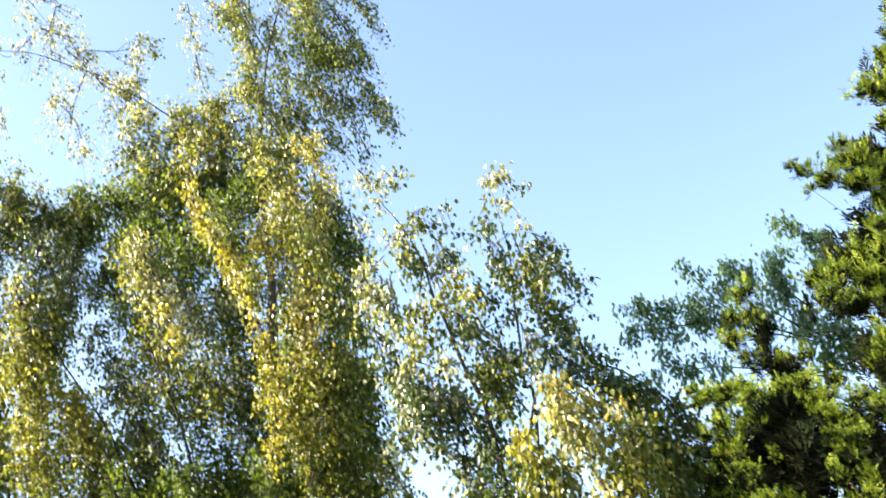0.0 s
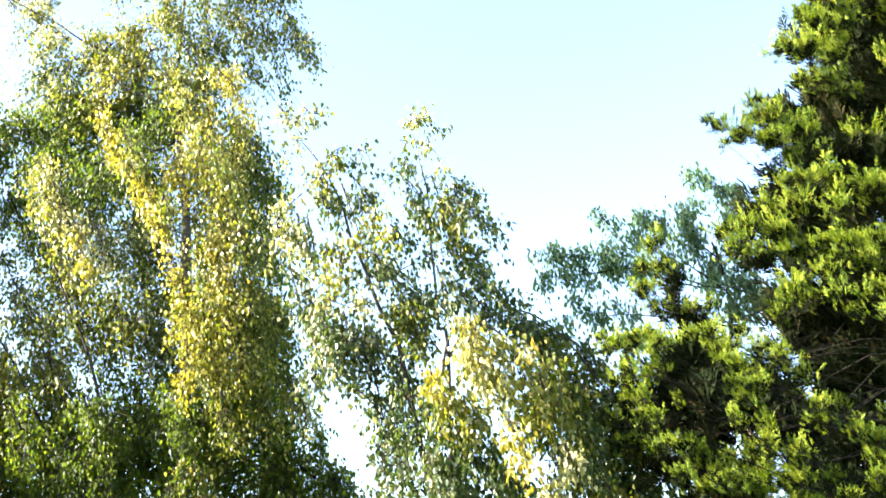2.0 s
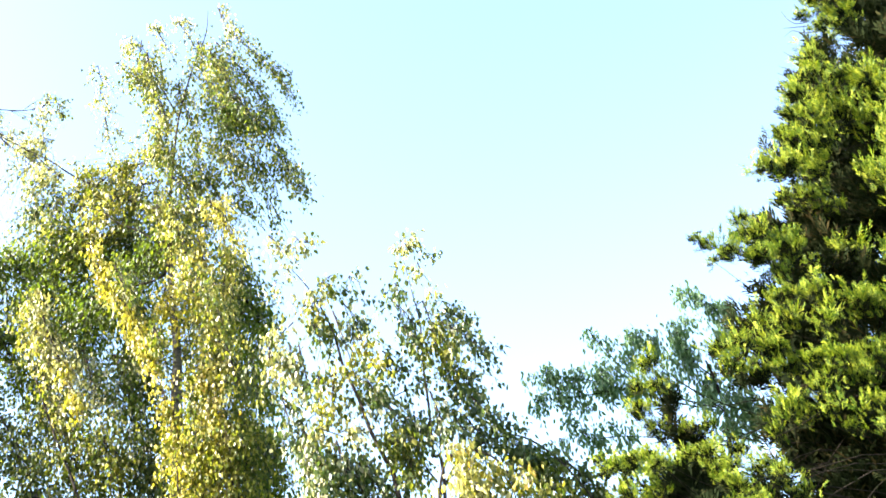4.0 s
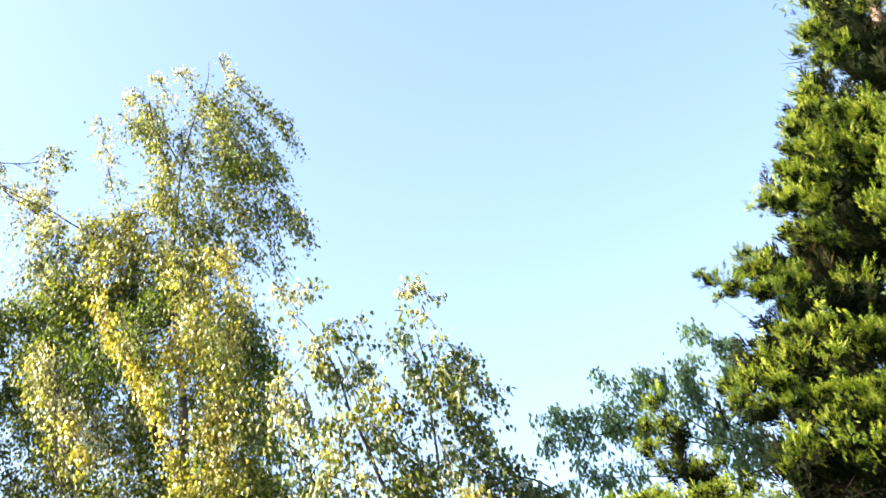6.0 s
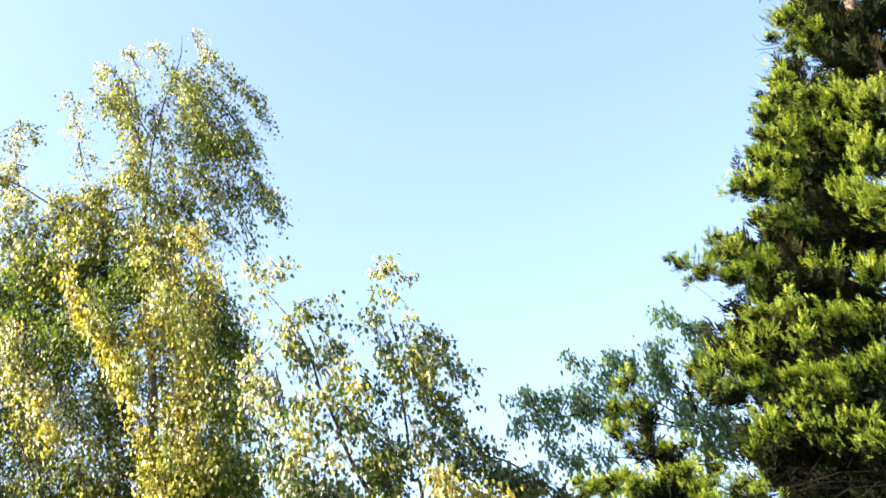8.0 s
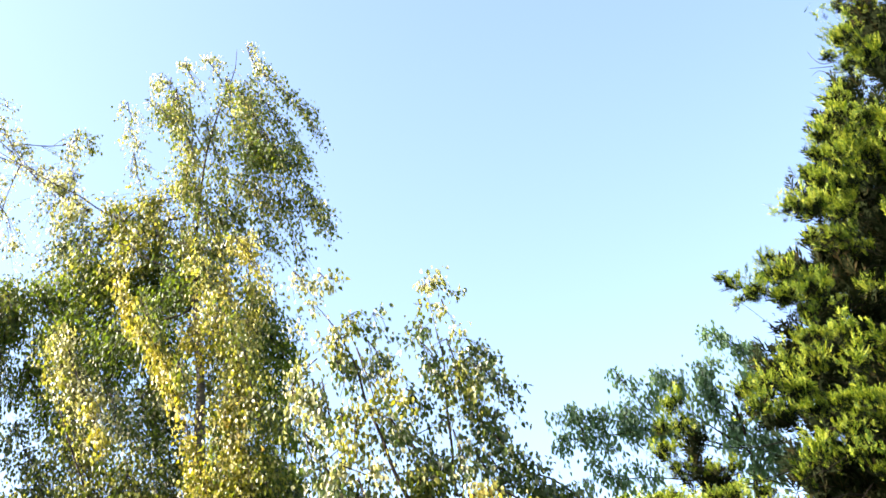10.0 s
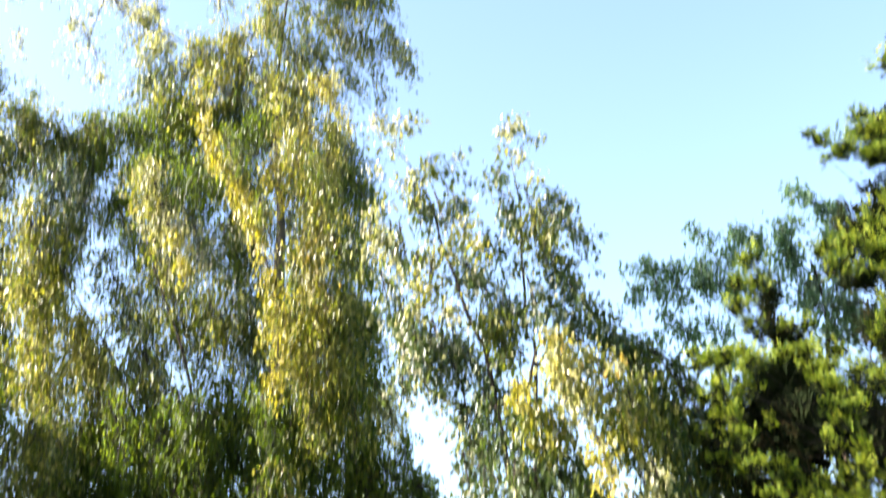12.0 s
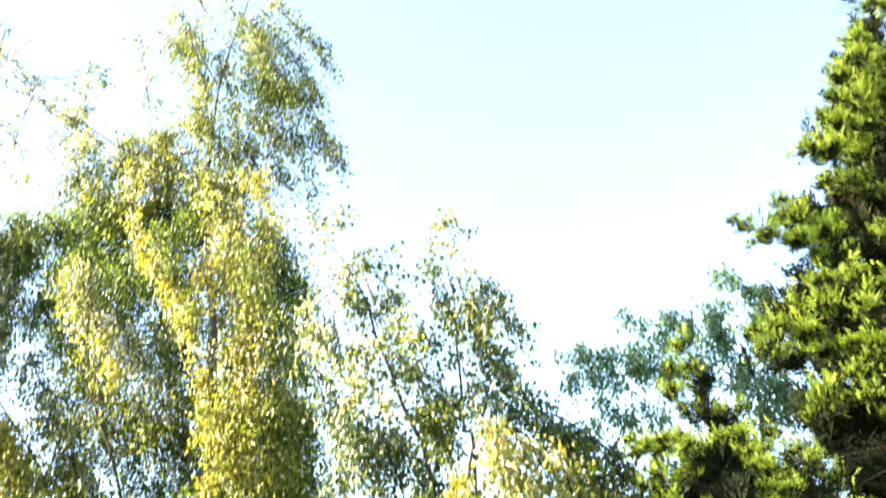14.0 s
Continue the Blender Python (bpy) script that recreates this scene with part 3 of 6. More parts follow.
plume(birch, [(-4.65, 11.40, 11.05), (-4.71, 11.40, 10.59), (-4.78, 11.40, 10.14)], 0.16, 0.2, birch_pale_glare, rng)
plume(birch, [(-4.17, 11.40, 9.93), (-4.27, 11.40, 9.42), (-4.29, 11.40, 8.83)], 0.24, 0.2, birch_pale_glare, rng)
plume(birch, [(-4.24, 11.50, 10.37), (-3.76, 11.50, 10.34), (-3.37, 11.50, 10.50)], 0.18, 0.2, birch_pale_glare, rng)
plume(birch, [(-4.94, 11.50, 10.68), (-5.20, 11.50, 10.33), (-5.43, 11.50, 10.43)], 0.16, 0.2, birch_pale_glare, rng)
plume(birch, [(-3.83, 11.50, 9.81), (-3.70, 11.50, 9.49), (-3.82, 11.50, 9.16)], 0.24, 0.2, birch_pale_glare, rng)
plume(birch, [(-5.36, 11.50, 10.43), (-5.84, 11.50, 10.73), (-6.34, 11.50, 11.13)], 0.16, 0.2, birch_pale_glare, rng)
stem(birch, "side_stem", [(-3.19, 11.40, 9.23), (-3.60, 11.40, 9.48), (-4.10, 11.40, 9.93), (-4.41, 11.40, 10.46), (-4.68, 11.40, 10.96)], 0.012, 0.003, twig_bark, rng)
stem(birch, "side_stem", [(-4.10, 11.40, 9.93), (-4.86, 11.40, 10.28), (-5.46, 11.40, 10.41), (-6.20, 11.40, 10.95)], 0.008, 0.002, twig_bark, rng)
plume(birch, [(-5.22, 11.50, 11.44), (-4.97, 11.50, 11.33)], 0.15, 0.4, birch_pale_glare, rng)
plume(birch, [(-5.08, 11.50, 11.29), (-4.71, 11.50, 11.18), (-4.42, 11.50, 11.05)], 0.09, 0.4, birch_pale_glare, rng)
plume(birch, [(-5.13, 11.50, 11.00), (-4.80, 11.50, 10.80)], 0.13, 0.3, birch_pale_glare, rng)
plume(birch, [(-5.60, 11.50, 10.56), (-5.41, 11.50, 10.45)], 0.16, 0.4, birch_pale_glare, rng)
plume(birch, [(-5.51, 11.50, 10.21), (-5.36, 11.50, 9.91)], 0.11, 0.5, birch_pale_glare, rng)
plume(birch, [(-4.51, 11.50, 10.42), (-4.25, 11.50, 10.19), (-4.10, 11.50, 10.28)], 0.13, 0.4, birch_pale_glare, rng)
plume(birch, [(-5.24, 11.50, 9.50), (-5.10, 11.50, 9.15)], 0.17, 0.2, birch_pale_glare, rng)
plume(birch, [(-4.61, 11.50, 9.68), (-4.25, 11.50, 9.24), (-4.09, 11.50, 8.65)], 0.19, 0.3, birch_pale_glare, rng)
stem(birch, "side_stem", [(-3.93, 11.50, 9.76), (-4.30, 11.50, 10.28), (-4.82, 11.50, 10.90), (-5.18, 11.50, 11.41)], 0.006, 0.002, twig_bark, rng)
plume(birch, [(-1.88, 11.70, 8.45), (-2.21, 11.70, 8.27), (-2.49, 11.70, 8.05)], 0.35, 1.7, birch_deep_shade, rng)
plume(birch, [(-2.50, 11.80, 7.84), (-2.84, 11.80, 7.55), (-3.10, 11.80, 7.31)], 0.36, 1.7, birch_deep_shade, rng)
plume(birch, [(-2.84, 11.60, 8.56), (-3.15, 11.60, 8.34), (-3.45, 11.60, 8.12)], 0.29, 1.3, birch_deep_shade, rng)
plume(birch, [(-3.04, 11.60, 8.18), (-3.29, 11.60, 7.81), (-3.52, 11.60, 7.53)], 0.24, 1.2, birch_deep_shade, rng)
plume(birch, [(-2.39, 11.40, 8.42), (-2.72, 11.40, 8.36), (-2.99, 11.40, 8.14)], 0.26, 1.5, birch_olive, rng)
plume(birch, [(-2.31, 11.90, 7.76), (-2.22, 11.90, 7.31), (-2.30, 11.90, 6.88)], 0.29, 1.2, birch_deep_shade, rng)
plume(birch, [(-1.25, 11.60, 7.70), (-0.98, 11.60, 7.54), (-0.80, 11.60, 7.27), (-0.72, 11.60, 6.93)], 0.26, 1.7, birch_deep_shade, rng)
plume(birch, [(-0.95, 11.60, 6.95), (-0.86, 11.60, 6.52), (-0.79, 11.60, 6.04)], 0.20, 1.7, birch_deep_shade, rng)
plume(birch, [(-1.51, 11.40, 7.47), (-1.19, 11.40, 7.16), (-0.96, 11.40, 6.86)], 0.20, 1.2, birch_deep_shade, rng)
plume(birch, [(-1.23, 11.40, 8.06), (-1.03, 11.40, 7.74), (-0.87, 11.40, 7.43)], 0.16, 0.9, birch_olive, rng)
plume(birch, [(-2.54, 10.20, 7.57), (-2.39, 10.20, 7.27), (-2.29, 10.20, 6.98)], 0.08, 1.3, birch_gold, rng)
plume(birch, [(-2.34, 10.20, 7.10), (-2.10, 10.20, 6.82), (-1.95, 10.20, 6.56), (-1.88, 10.20, 6.27)], 0.09, 1.1, birch_gold, rng)
plume(birch, [(-1.94, 10.30, 6.41), (-1.78, 10.30, 6.09), (-1.66, 10.30, 5.81), (-1.58, 10.30, 5.48)], 0.10, 1.1, birch_gold, rng)
plume(birch, [(-2.36, 10.60, 7.24), (-2.17, 10.60, 6.89), (-1.92, 10.60, 6.55)], 0.16, 1.1, birch_turning, rng)
plume(birch, [(-1.62, 10.30, 7.81), (-1.51, 10.30, 7.38), (-1.37, 10.30, 6.97), (-1.19, 10.30, 6.53)], 0.25, 1.3, birch_turning, rng)
plume(birch, [(-1.37, 10.20, 7.60), (-1.29, 10.20, 7.18), (-1.25, 10.20, 6.84), (-1.09, 10.20, 6.44)], 0.13, 1.1, birch_gold, rng, singles=150)
plume(birch, [(-1.74, 10.40, 7.11), (-1.67, 10.40, 6.77), (-1.58, 10.40, 6.44)], 0.12, 1.1, birch_gold, rng)
plume(birch, [(-1.08, 10.60, 7.60), (-1.14, 10.60, 7.18), (-1.16, 10.60, 6.77)], 0.19, 1.1, birch_turning, rng)
plume(birch, [(-1.19, 10.30, 6.43), (-1.13, 10.30, 5.99), (-1.09, 10.30, 5.57), (-1.06, 10.30, 5.10)], 0.33, 1.3, birch_turning, rng)
plume(birch, [(-1.27, 10.10, 6.04), (-1.15, 10.10, 5.67), (-1.14, 10.10, 5.32)], 0.17, 1.0, birch_gold, rng, singles=150)
plume(birch, [(-1.57, 10.50, 5.61), (-1.49, 10.50, 5.25), (-1.42, 10.50, 4.91)], 0.20, 1.2, birch_turning, rng)
plume(birch, [(-1.60, 10.40, 5.70), (-1.53, 10.40, 5.34), (-1.49, 10.40, 4.99)], 0.11, 0.9, birch_gold, rng)
plume(birch, [(-0.92, 10.60, 5.61), (-0.89, 10.60, 5.25), (-0.84, 10.60, 4.90)], 0.25, 1.3, birch_olive, rng)
plume(birch, [(-0.73, 11.20, 5.69), (-0.62, 11.20, 5.37), (-0.56, 11.20, 5.06)], 0.19, 1.1, birch_olive, rng)
plume(birch, [(-1.80, 11.00, 8.08), (-2.07, 11.00, 7.80), (-2.30, 11.00, 7.48)], 0.28, 0.7, birch_deep_shade, rng)
plume(birch, [(-2.39, 11.00, 7.38), (-2.64, 11.00, 7.11), (-2.89, 11.00, 6.86)], 0.27, 0.6, birch_deep_shade, rng)
plume(birch, [(-2.19, 10.00, 7.18), (-2.09, 10.00, 6.92), (-1.94, 10.00, 6.65)], 0.12, 0.6, birch_olive, rng)
plume(birch, [(-1.79, 10.00, 6.52), (-1.67, 10.00, 6.20), (-1.60, 10.00, 5.89)], 0.13, 0.6, birch_olive, rng)
plume(birch, [(-1.33, 10.00, 7.01), (-1.21, 10.00, 6.67), (-1.15, 10.00, 6.35)], 0.18, 0.7, birch_olive, rng)
plume(birch, [(-1.04, 10.00, 6.22), (-0.93, 10.00, 5.85), (-0.87, 10.00, 5.49)], 0.20, 0.6, birch_olive, rng)
plume(birch, [(-1.41, 10.00, 5.88), (-1.35, 10.00, 5.53), (-1.29, 10.00, 5.18)], 0.17, 0.5, birch_olive, rng)
plume(birch, [(-3.08, 10.70, 7.03), (-2.91, 10.70, 6.59), (-2.75, 10.70, 6.17), (-2.64, 10.70, 5.85)], 0.16, 1.1, birch_pale_glare, rng)
plume(birch, [(-3.26, 10.90, 7.31), (-3.15, 10.90, 6.83), (-3.05, 10.90, 6.36)], 0.20, 1.0, birch_turning, rng)
plume(birch, [(-2.76, 10.60, 6.34), (-2.66, 10.60, 6.03), (-2.59, 10.60, 5.78)], 0.08, 1.0, birch_gold, rng)
plume(birch, [(-2.77, 11.40, 6.89), (-2.64, 11.40, 6.41), (-2.52, 11.40, 5.95)], 0.25, 0.8, birch_glint, rng)
plume(birch, [(-2.47, 11.60, 6.90), (-2.28, 11.60, 6.40), (-2.17, 11.60, 5.93)], 0.26, 0.7, birch_glint, rng)
plume(birch, [(-2.05, 11.60, 6.66), (-1.97, 11.60, 6.18), (-1.89, 11.60, 5.72)], 0.23, 0.6, birch_glint, rng)
plume(birch, [(-2.33, 11.60, 6.61), (-2.15, 11.60, 6.13), (-2.00, 11.60, 5.60)], 0.23, 0.8, birch_deep_shade, rng)
plume(birch, [(-3.10, 11.20, 6.10), (-2.84, 11.20, 5.71), (-2.63, 11.20, 5.27)], 0.28, 1.0, birch_olive, rng)
plume(birch, [(-2.50, 11.20, 5.81), (-2.25, 11.20, 5.42), (-2.11, 11.20, 5.05)], 0.28, 0.9, birch_olive, rng)
plume(birch, [(-2.08, 11.50, 5.76), (-1.83, 11.50, 5.37), (-1.64, 11.50, 5.05)], 0.25, 0.6, birch_glint, rng)
plume(birch, [(-3.25, 11.60, 6.67), (-3.09, 11.60, 6.26), (-2.95, 11.60, 5.98)], 0.27, 0.9, birch_glint, rng)
plume(birch, [(-5.01, 11.60, 8.41), (-4.97, 11.60, 7.98), (-4.97, 11.60, 7.52)], 0.24, 1.5, birch_olive, rng)
plume(birch, [(-4.71, 11.70, 8.28), (-4.51, 11.70, 8.06), (-4.40, 11.70, 7.75)], 0.21, 1.1, birch_olive, rng)
plume(birch, [(-4.33, 11.80, 8.28), (-4.15, 11.80, 7.98), (-4.16, 11.80, 7.59)], 0.25, 1.3, birch_olive, rng)
plume(birch, [(-4.51, 11.60, 7.62), (-4.51, 11.60, 7.17), (-4.50, 11.60, 6.66)], 0.27, 1.0, birch_glint, rng)
plume(birch, [(-4.08, 11.60, 7.41), (-4.12, 11.60, 6.97), (-4.16, 11.60, 6.53)], 0.24, 0.9, birch_glint, rng)
plume(birch, [(-4.61, 11.20, 6.97), (-4.46, 11.20, 6.41), (-4.32, 11.20, 5.94)], 0.26, 1.3, birch_turning, rng)
plume(birch, [(-4.46, 10.80, 6.10), (-4.34, 10.80, 5.71), (-4.22, 10.80, 5.33)], 0.19, 1.0, birch_turning, rng)
plume(birch, [(-4.32, 11.00, 5.92), (-4.14, 11.00, 5.54), (-4.13, 11.00, 5.09)], 0.28, 1.3, birch_turning, rng)
plume(birch, [(-4.22, 11.40, 6.72), (-4.19, 11.40, 6.30), (-4.19, 11.40, 5.89)], 0.23, 1.1, birch_olive, rng)
plume(birch, [(-3.78, 11.00, 5.55), (-3.68, 11.00, 5.30), (-3.61, 11.00, 5.04)], 0.16, 1.1, birch_gold, rng)
plume(birch, [(-4.40, 11.20, 5.27), (-4.15, 11.20, 4.83), (-4.03, 11.20, 4.40)], 0.29, 1.2, birch_turning, rng)
plume(birch, [(-3.72, 11.20, 5.17), (-3.54, 11.20, 4.73), (-3.43, 11.20, 4.36)], 0.32, 1.2, birch_turning, rng)
plume(birch, [(-3.56, 11.30, 6.08), (-3.32, 11.30, 5.68), (-3.14, 11.30, 5.23)], 0.23, 0.5, birch_olive, rng)
plume(birch, [(-3.41, 11.40, 5.71), (-3.06, 11.40, 5.39), (-2.77, 11.40, 5.01)], 0.27, 0.4, birch_glint, rng)
plume(birch, [(-3.11, 11.20, 5.19), (-2.94, 11.20, 4.81), (-2.84, 11.20, 4.44)], 0.29, 1.2, birch_olive, rng)
plume(birch, [(-2.57, 11.30, 5.71), (-2.47, 11.30, 5.32), (-2.48, 11.30, 4.80)], 0.27, 0.5, birch_olive, rng)
plume(birch, [(-2.25, 11.50, 5.94), (-2.15, 11.50, 5.53), (-2.07, 11.50, 5.07)], 0.24, 0.3, birch_glint, rng)
plume(birch, [(-2.00, 11.70, 5.68), (-2.03, 11.70, 5.27), (-2.05, 11.70, 4.87)], 0.23, 0.3, birch_glint, rng)
plume(birch, [(-1.52, 10.50, 5.46), (-1.37, 10.50, 5.03), (-1.28, 10.50, 4.61)], 0.24, 1.3, birch_turning, rng)
plume(birch, [(-1.04, 10.40, 5.44), (-1.01, 10.40, 5.01), (-0.93, 10.40, 4.60)], 0.23, 1.3, birch_turning, rng)
plume(birch, [(-1.51, 10.20, 5.10), (-1.48, 10.20, 4.75), (-1.48, 10.20, 4.40)], 0.15, 0.5, birch_gold, rng)
plume(birch, [(-0.81, 11.30, 5.72), (-0.73, 11.30, 5.26), (-0.67, 11.30, 4.80)], 0.18, 1.5, birch_deep_shade, rng)
plume(birch, [(-0.56, 10.90, 4.76), (-0.42, 10.90, 4.51), (-0.28, 10.90, 4.25)], 0.13, 1.0, birch_turning, rng)
plume(birch, [(-0.49, 10.70, 4.58), (-0.35, 10.70, 4.34), (-0.27, 10.70, 4.17)], 0.11, 0.9, birch_pale_glare, rng)
plume(birch, [(-3.77, 11.50, 6.50), (-3.61, 11.50, 6.09), (-3.52, 11.50, 5.61)], 0.23, 0.5, birch_glint, rng)
plume(birch, [(-3.91, 11.30, 5.46), (-3.81, 11.30, 5.20), (-3.72, 11.30, 4.94)], 0.19, 0.9, birch_turning, rng)
plume(birch, [(-4.13, 11.00, 4.34), (-3.97, 11.00, 4.05), (-3.87, 11.00, 3.75)], 0.25, 0.6, birch_olive, rng)
plume(birch, [(-3.60, 11.00, 4.30), (-3.50, 11.00, 4.00), (-3.35, 11.00, 3.77)], 0.24, 0.5, birch_green, rng)
plume(birch, [(-5.68, 11.70, 9.15), (-5.49, 11.70, 8.68), (-5.35, 11.70, 8.27)], 0.21, 0.9, birch_olive, rng)
plume(birch, [(-5.98, 11.70, 9.19), (-5.88, 11.70, 8.43), (-5.72, 11.70, 7.71)], 0.34, 0.8, birch_olive, rng)
plume(birch, [(-5.65, 11.70, 7.71), (-5.54, 11.70, 7.02), (-5.43, 11.70, 6.37)], 0.32, 0.8, birch_turning, rng)
plume(birch, [(-5.30, 11.70, 6.37), (-5.19, 11.70, 5.76), (-5.02, 11.70, 5.11)], 0.31, 0.9, birch_turning, rng)
plume(birch, [(-5.01, 11.70, 8.35), (-4.85, 11.70, 8.03), (-4.72, 11.70, 7.71)], 0.19, 0.9, birch_olive, rng)
plume(birch, [(-4.20, 11.70, 8.36), (-4.02, 11.70, 7.87), (-3.91, 11.70, 7.41)], 0.23, 0.9, birch_deep_shade, rng)
plume(birch, [(-3.81, 11.70, 8.36), (-3.60, 11.70, 7.88), (-3.47, 11.70, 7.41)], 0.27, 0.9, birch_deep_shade, rng)
plume(birch, [(-3.83, 11.70, 7.33), (-3.63, 11.70, 6.88), (-3.48, 11.70, 6.52)], 0.27, 0.8, birch_deep_shade, rng)
plume(birch, [(-4.55, 11.70, 8.11), (-4.41, 11.70, 7.71), (-4.27, 11.70, 7.33)], 0.25, 0.7, birch_glint, rng)
plume(birch, [(-5.35, 11.50, 8.37), (-5.33, 11.50, 7.82), (-5.27, 11.50, 7.29)], 0.28, 0.9, birch_olive, rng)
plume(birch, [(-5.14, 11.50, 7.90), (-5.11, 11.50, 7.29), (-5.05, 11.50, 6.77)], 0.21, 0.8, birch_glint, rng)
plume(birch, [(-5.30, 11.50, 7.29), (-5.18, 11.50, 6.56), (-5.10, 11.50, 5.93)], 0.32, 0.9, birch_turning, rng)
plume(birch, [(-4.95, 11.50, 6.56), (-4.88, 11.50, 5.93), (-4.79, 11.50, 5.39)], 0.23, 0.9, birch_olive, rng)
plume(birch, [(-5.07, 11.50, 5.93), (-4.96, 11.50, 5.25), (-4.85, 11.50, 4.61)], 0.32, 1.0, birch_deep_shade, rng)
plume(birch, [(-4.72, 11.50, 5.13), (-4.66, 11.50, 4.61), (-4.55, 11.50, 4.12)], 0.25, 1.0, birch_green, rng)
plume(birch, [(-4.82, 11.50, 4.49), (-4.71, 11.50, 4.00), (-4.58, 11.50, 3.40)], 0.32, 1.0, birch_green, rng)
plume(birch, [(-4.51, 11.50, 4.24), (-4.44, 11.50, 3.82), (-4.34, 11.50, 3.35)], 0.24, 0.9, birch_turning, rng)
plume(birch, [(-5.80, 11.50, 7.81), (-5.65, 11.50, 6.62), (-5.47, 11.50, 5.65)], 0.39, 0.4, birch_olive, rng)
plume(birch, [(-5.38, 11.50, 5.52), (-5.25, 11.50, 4.48), (-5.07, 11.50, 3.52)], 0.37, 0.5, birch_green, rng)
plume(birch, [(-4.42, 12.00, 4.46), (-4.33, 12.00, 4.04), (-4.22, 12.00, 3.54)], 0.33, 1.4, birch_turning, rng)
plume(birch, [(-3.82, 11.55, 4.31), (-3.74, 11.55, 3.90), (-3.63, 11.55, 3.42)], 0.32, 1.4, birch_deep_shade, rng)
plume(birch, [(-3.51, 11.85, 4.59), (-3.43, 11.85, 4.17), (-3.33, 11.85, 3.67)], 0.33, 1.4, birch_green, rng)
plume(birch, [(-2.95, 11.40, 4.49), (-2.88, 11.40, 4.09), (-2.79, 11.40, 3.60)], 0.32, 1.4, birch_deep_shade, rng)
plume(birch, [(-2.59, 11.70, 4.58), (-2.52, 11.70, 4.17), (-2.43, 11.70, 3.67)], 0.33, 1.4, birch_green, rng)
plume(birch, [(-2.25, 11.85, 5.00), (-2.17, 11.85, 4.41), (-2.08, 11.85, 3.90)], 0.34, 1.4, birch_deep_shade, rng)
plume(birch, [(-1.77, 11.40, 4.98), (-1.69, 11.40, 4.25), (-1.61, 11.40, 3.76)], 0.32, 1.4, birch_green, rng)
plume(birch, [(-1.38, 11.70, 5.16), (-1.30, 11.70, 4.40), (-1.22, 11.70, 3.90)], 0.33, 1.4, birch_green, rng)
plume(birch, [(-0.96, 12.00, 5.27), (-0.88, 12.00, 4.49), (-0.81, 12.00, 3.97)], 0.34, 1.4, birch_deep_shade, rng)
plume(birch, [(-0.64, 11.85, 4.50), (-0.60, 11.85, 4.14), (-0.54, 11.85, 3.64)], 0.24, 1.4, birch_deep_shade, rng)
plume(birch, [(-3.89, 11.20, 3.50), (-3.80, 11.20, 3.10), (-3.70, 11.20, 2.59)], 0.33, 0.9, birch_turning, rng)
plume(birch, [(-3.51, 11.65, 3.59), (-3.41, 11.65, 3.17), (-3.32, 11.65, 2.65)], 0.35, 1.4, birch_green, rng)
plume(birch, [(-3.12, 11.80, 3.63), (-3.03, 11.80, 3.21), (-2.94, 11.80, 2.67)], 0.35, 1.3, birch_deep_shade, rng)
plume(birch, [(-2.73, 11.95, 3.67), (-2.64, 11.95, 3.24), (-2.56, 11.95, 2.70)], 0.36, 1.3, birch_green, rng)
plume(birch, [(-2.16, 11.20, 3.62), (-2.08, 11.20, 3.21), (-2.01, 11.20, 2.70)], 0.33, 1.3, birch_green, rng)
plume(birch, [(-1.77, 11.35, 3.60), (-1.69, 11.35, 3.19), (-1.63, 11.35, 2.67)], 0.34, 1.4, birch_deep_shade, rng)
plume(birch, [(-1.37, 11.50, 3.64), (-1.30, 11.50, 3.22), (-1.24, 11.50, 2.70)], 0.34, 1.4, birch_green, rng)
plume(birch, [(-1.01, 11.50, 3.65), (-0.94, 11.50, 3.23), (-0.89, 11.50, 2.71)], 0.34, 1.3, birch_deep_shade, rng)
plume(birch, [(-0.65, 11.50, 3.73), (-0.59, 11.50, 3.30), (-0.54, 11.50, 2.78)], 0.35, 1.0, birch_green, rng)
plume(birch, [(-3.53, 11.30, 2.83), (-3.45, 11.30, 2.50), (-3.38, 11.30, 2.11)], 0.41, 1.3, birch_green, rng)
plume(birch, [(-2.85, 11.30, 2.85), (-2.77, 11.30, 2.52), (-2.70, 11.30, 2.13)], 0.41, 1.0, birch_green, rng)
plume(birch, [(-2.22, 11.30, 2.87), (-2.15, 11.30, 2.54), (-2.08, 11.30, 2.15)], 0.41, 0.9, birch_green, rng)
plume(birch, [(-1.58, 11.30, 2.89), (-1.52, 11.30, 2.56), (-1.46, 11.30, 2.17)], 0.41, 1.2, birch_green, rng)
plume(birch, [(-0.94, 11.30, 2.92), (-0.89, 11.30, 2.58), (-0.84, 11.30, 2.19)], 0.42, 1.1, birch_green, rng)
plume(birch, [(-1.68, 10.60, 4.51), (-1.59, 10.60, 4.04), (-1.49, 10.60, 3.58)], 0.20, 1.0, birch_deep_shade, rng)
plume(birch, [(-1.67, 10.60, 3.69), (-1.55, 10.60, 3.25), (-1.45, 10.60, 2.76)], 0.20, 1.0, birch_deep_shade, rng)
plume(birch, [(-2.33, 10.70, 4.51), (-2.31, 10.70, 4.04), (-2.23, 10.70, 3.58)], 0.21, 0.9, birch_deep_shade, rng)
plume(birch, [(-2.72, 10.80, 4.16), (-2.56, 10.80, 3.76), (-2.40, 10.80, 3.36)], 0.23, 0.9, birch_deep_shade, rng)
plume(birch, [(-3.88, 10.70, 4.45), (-3.71, 10.70, 4.10), (-3.60, 10.70, 3.76)], 0.25, 0.6, birch_olive, rng)
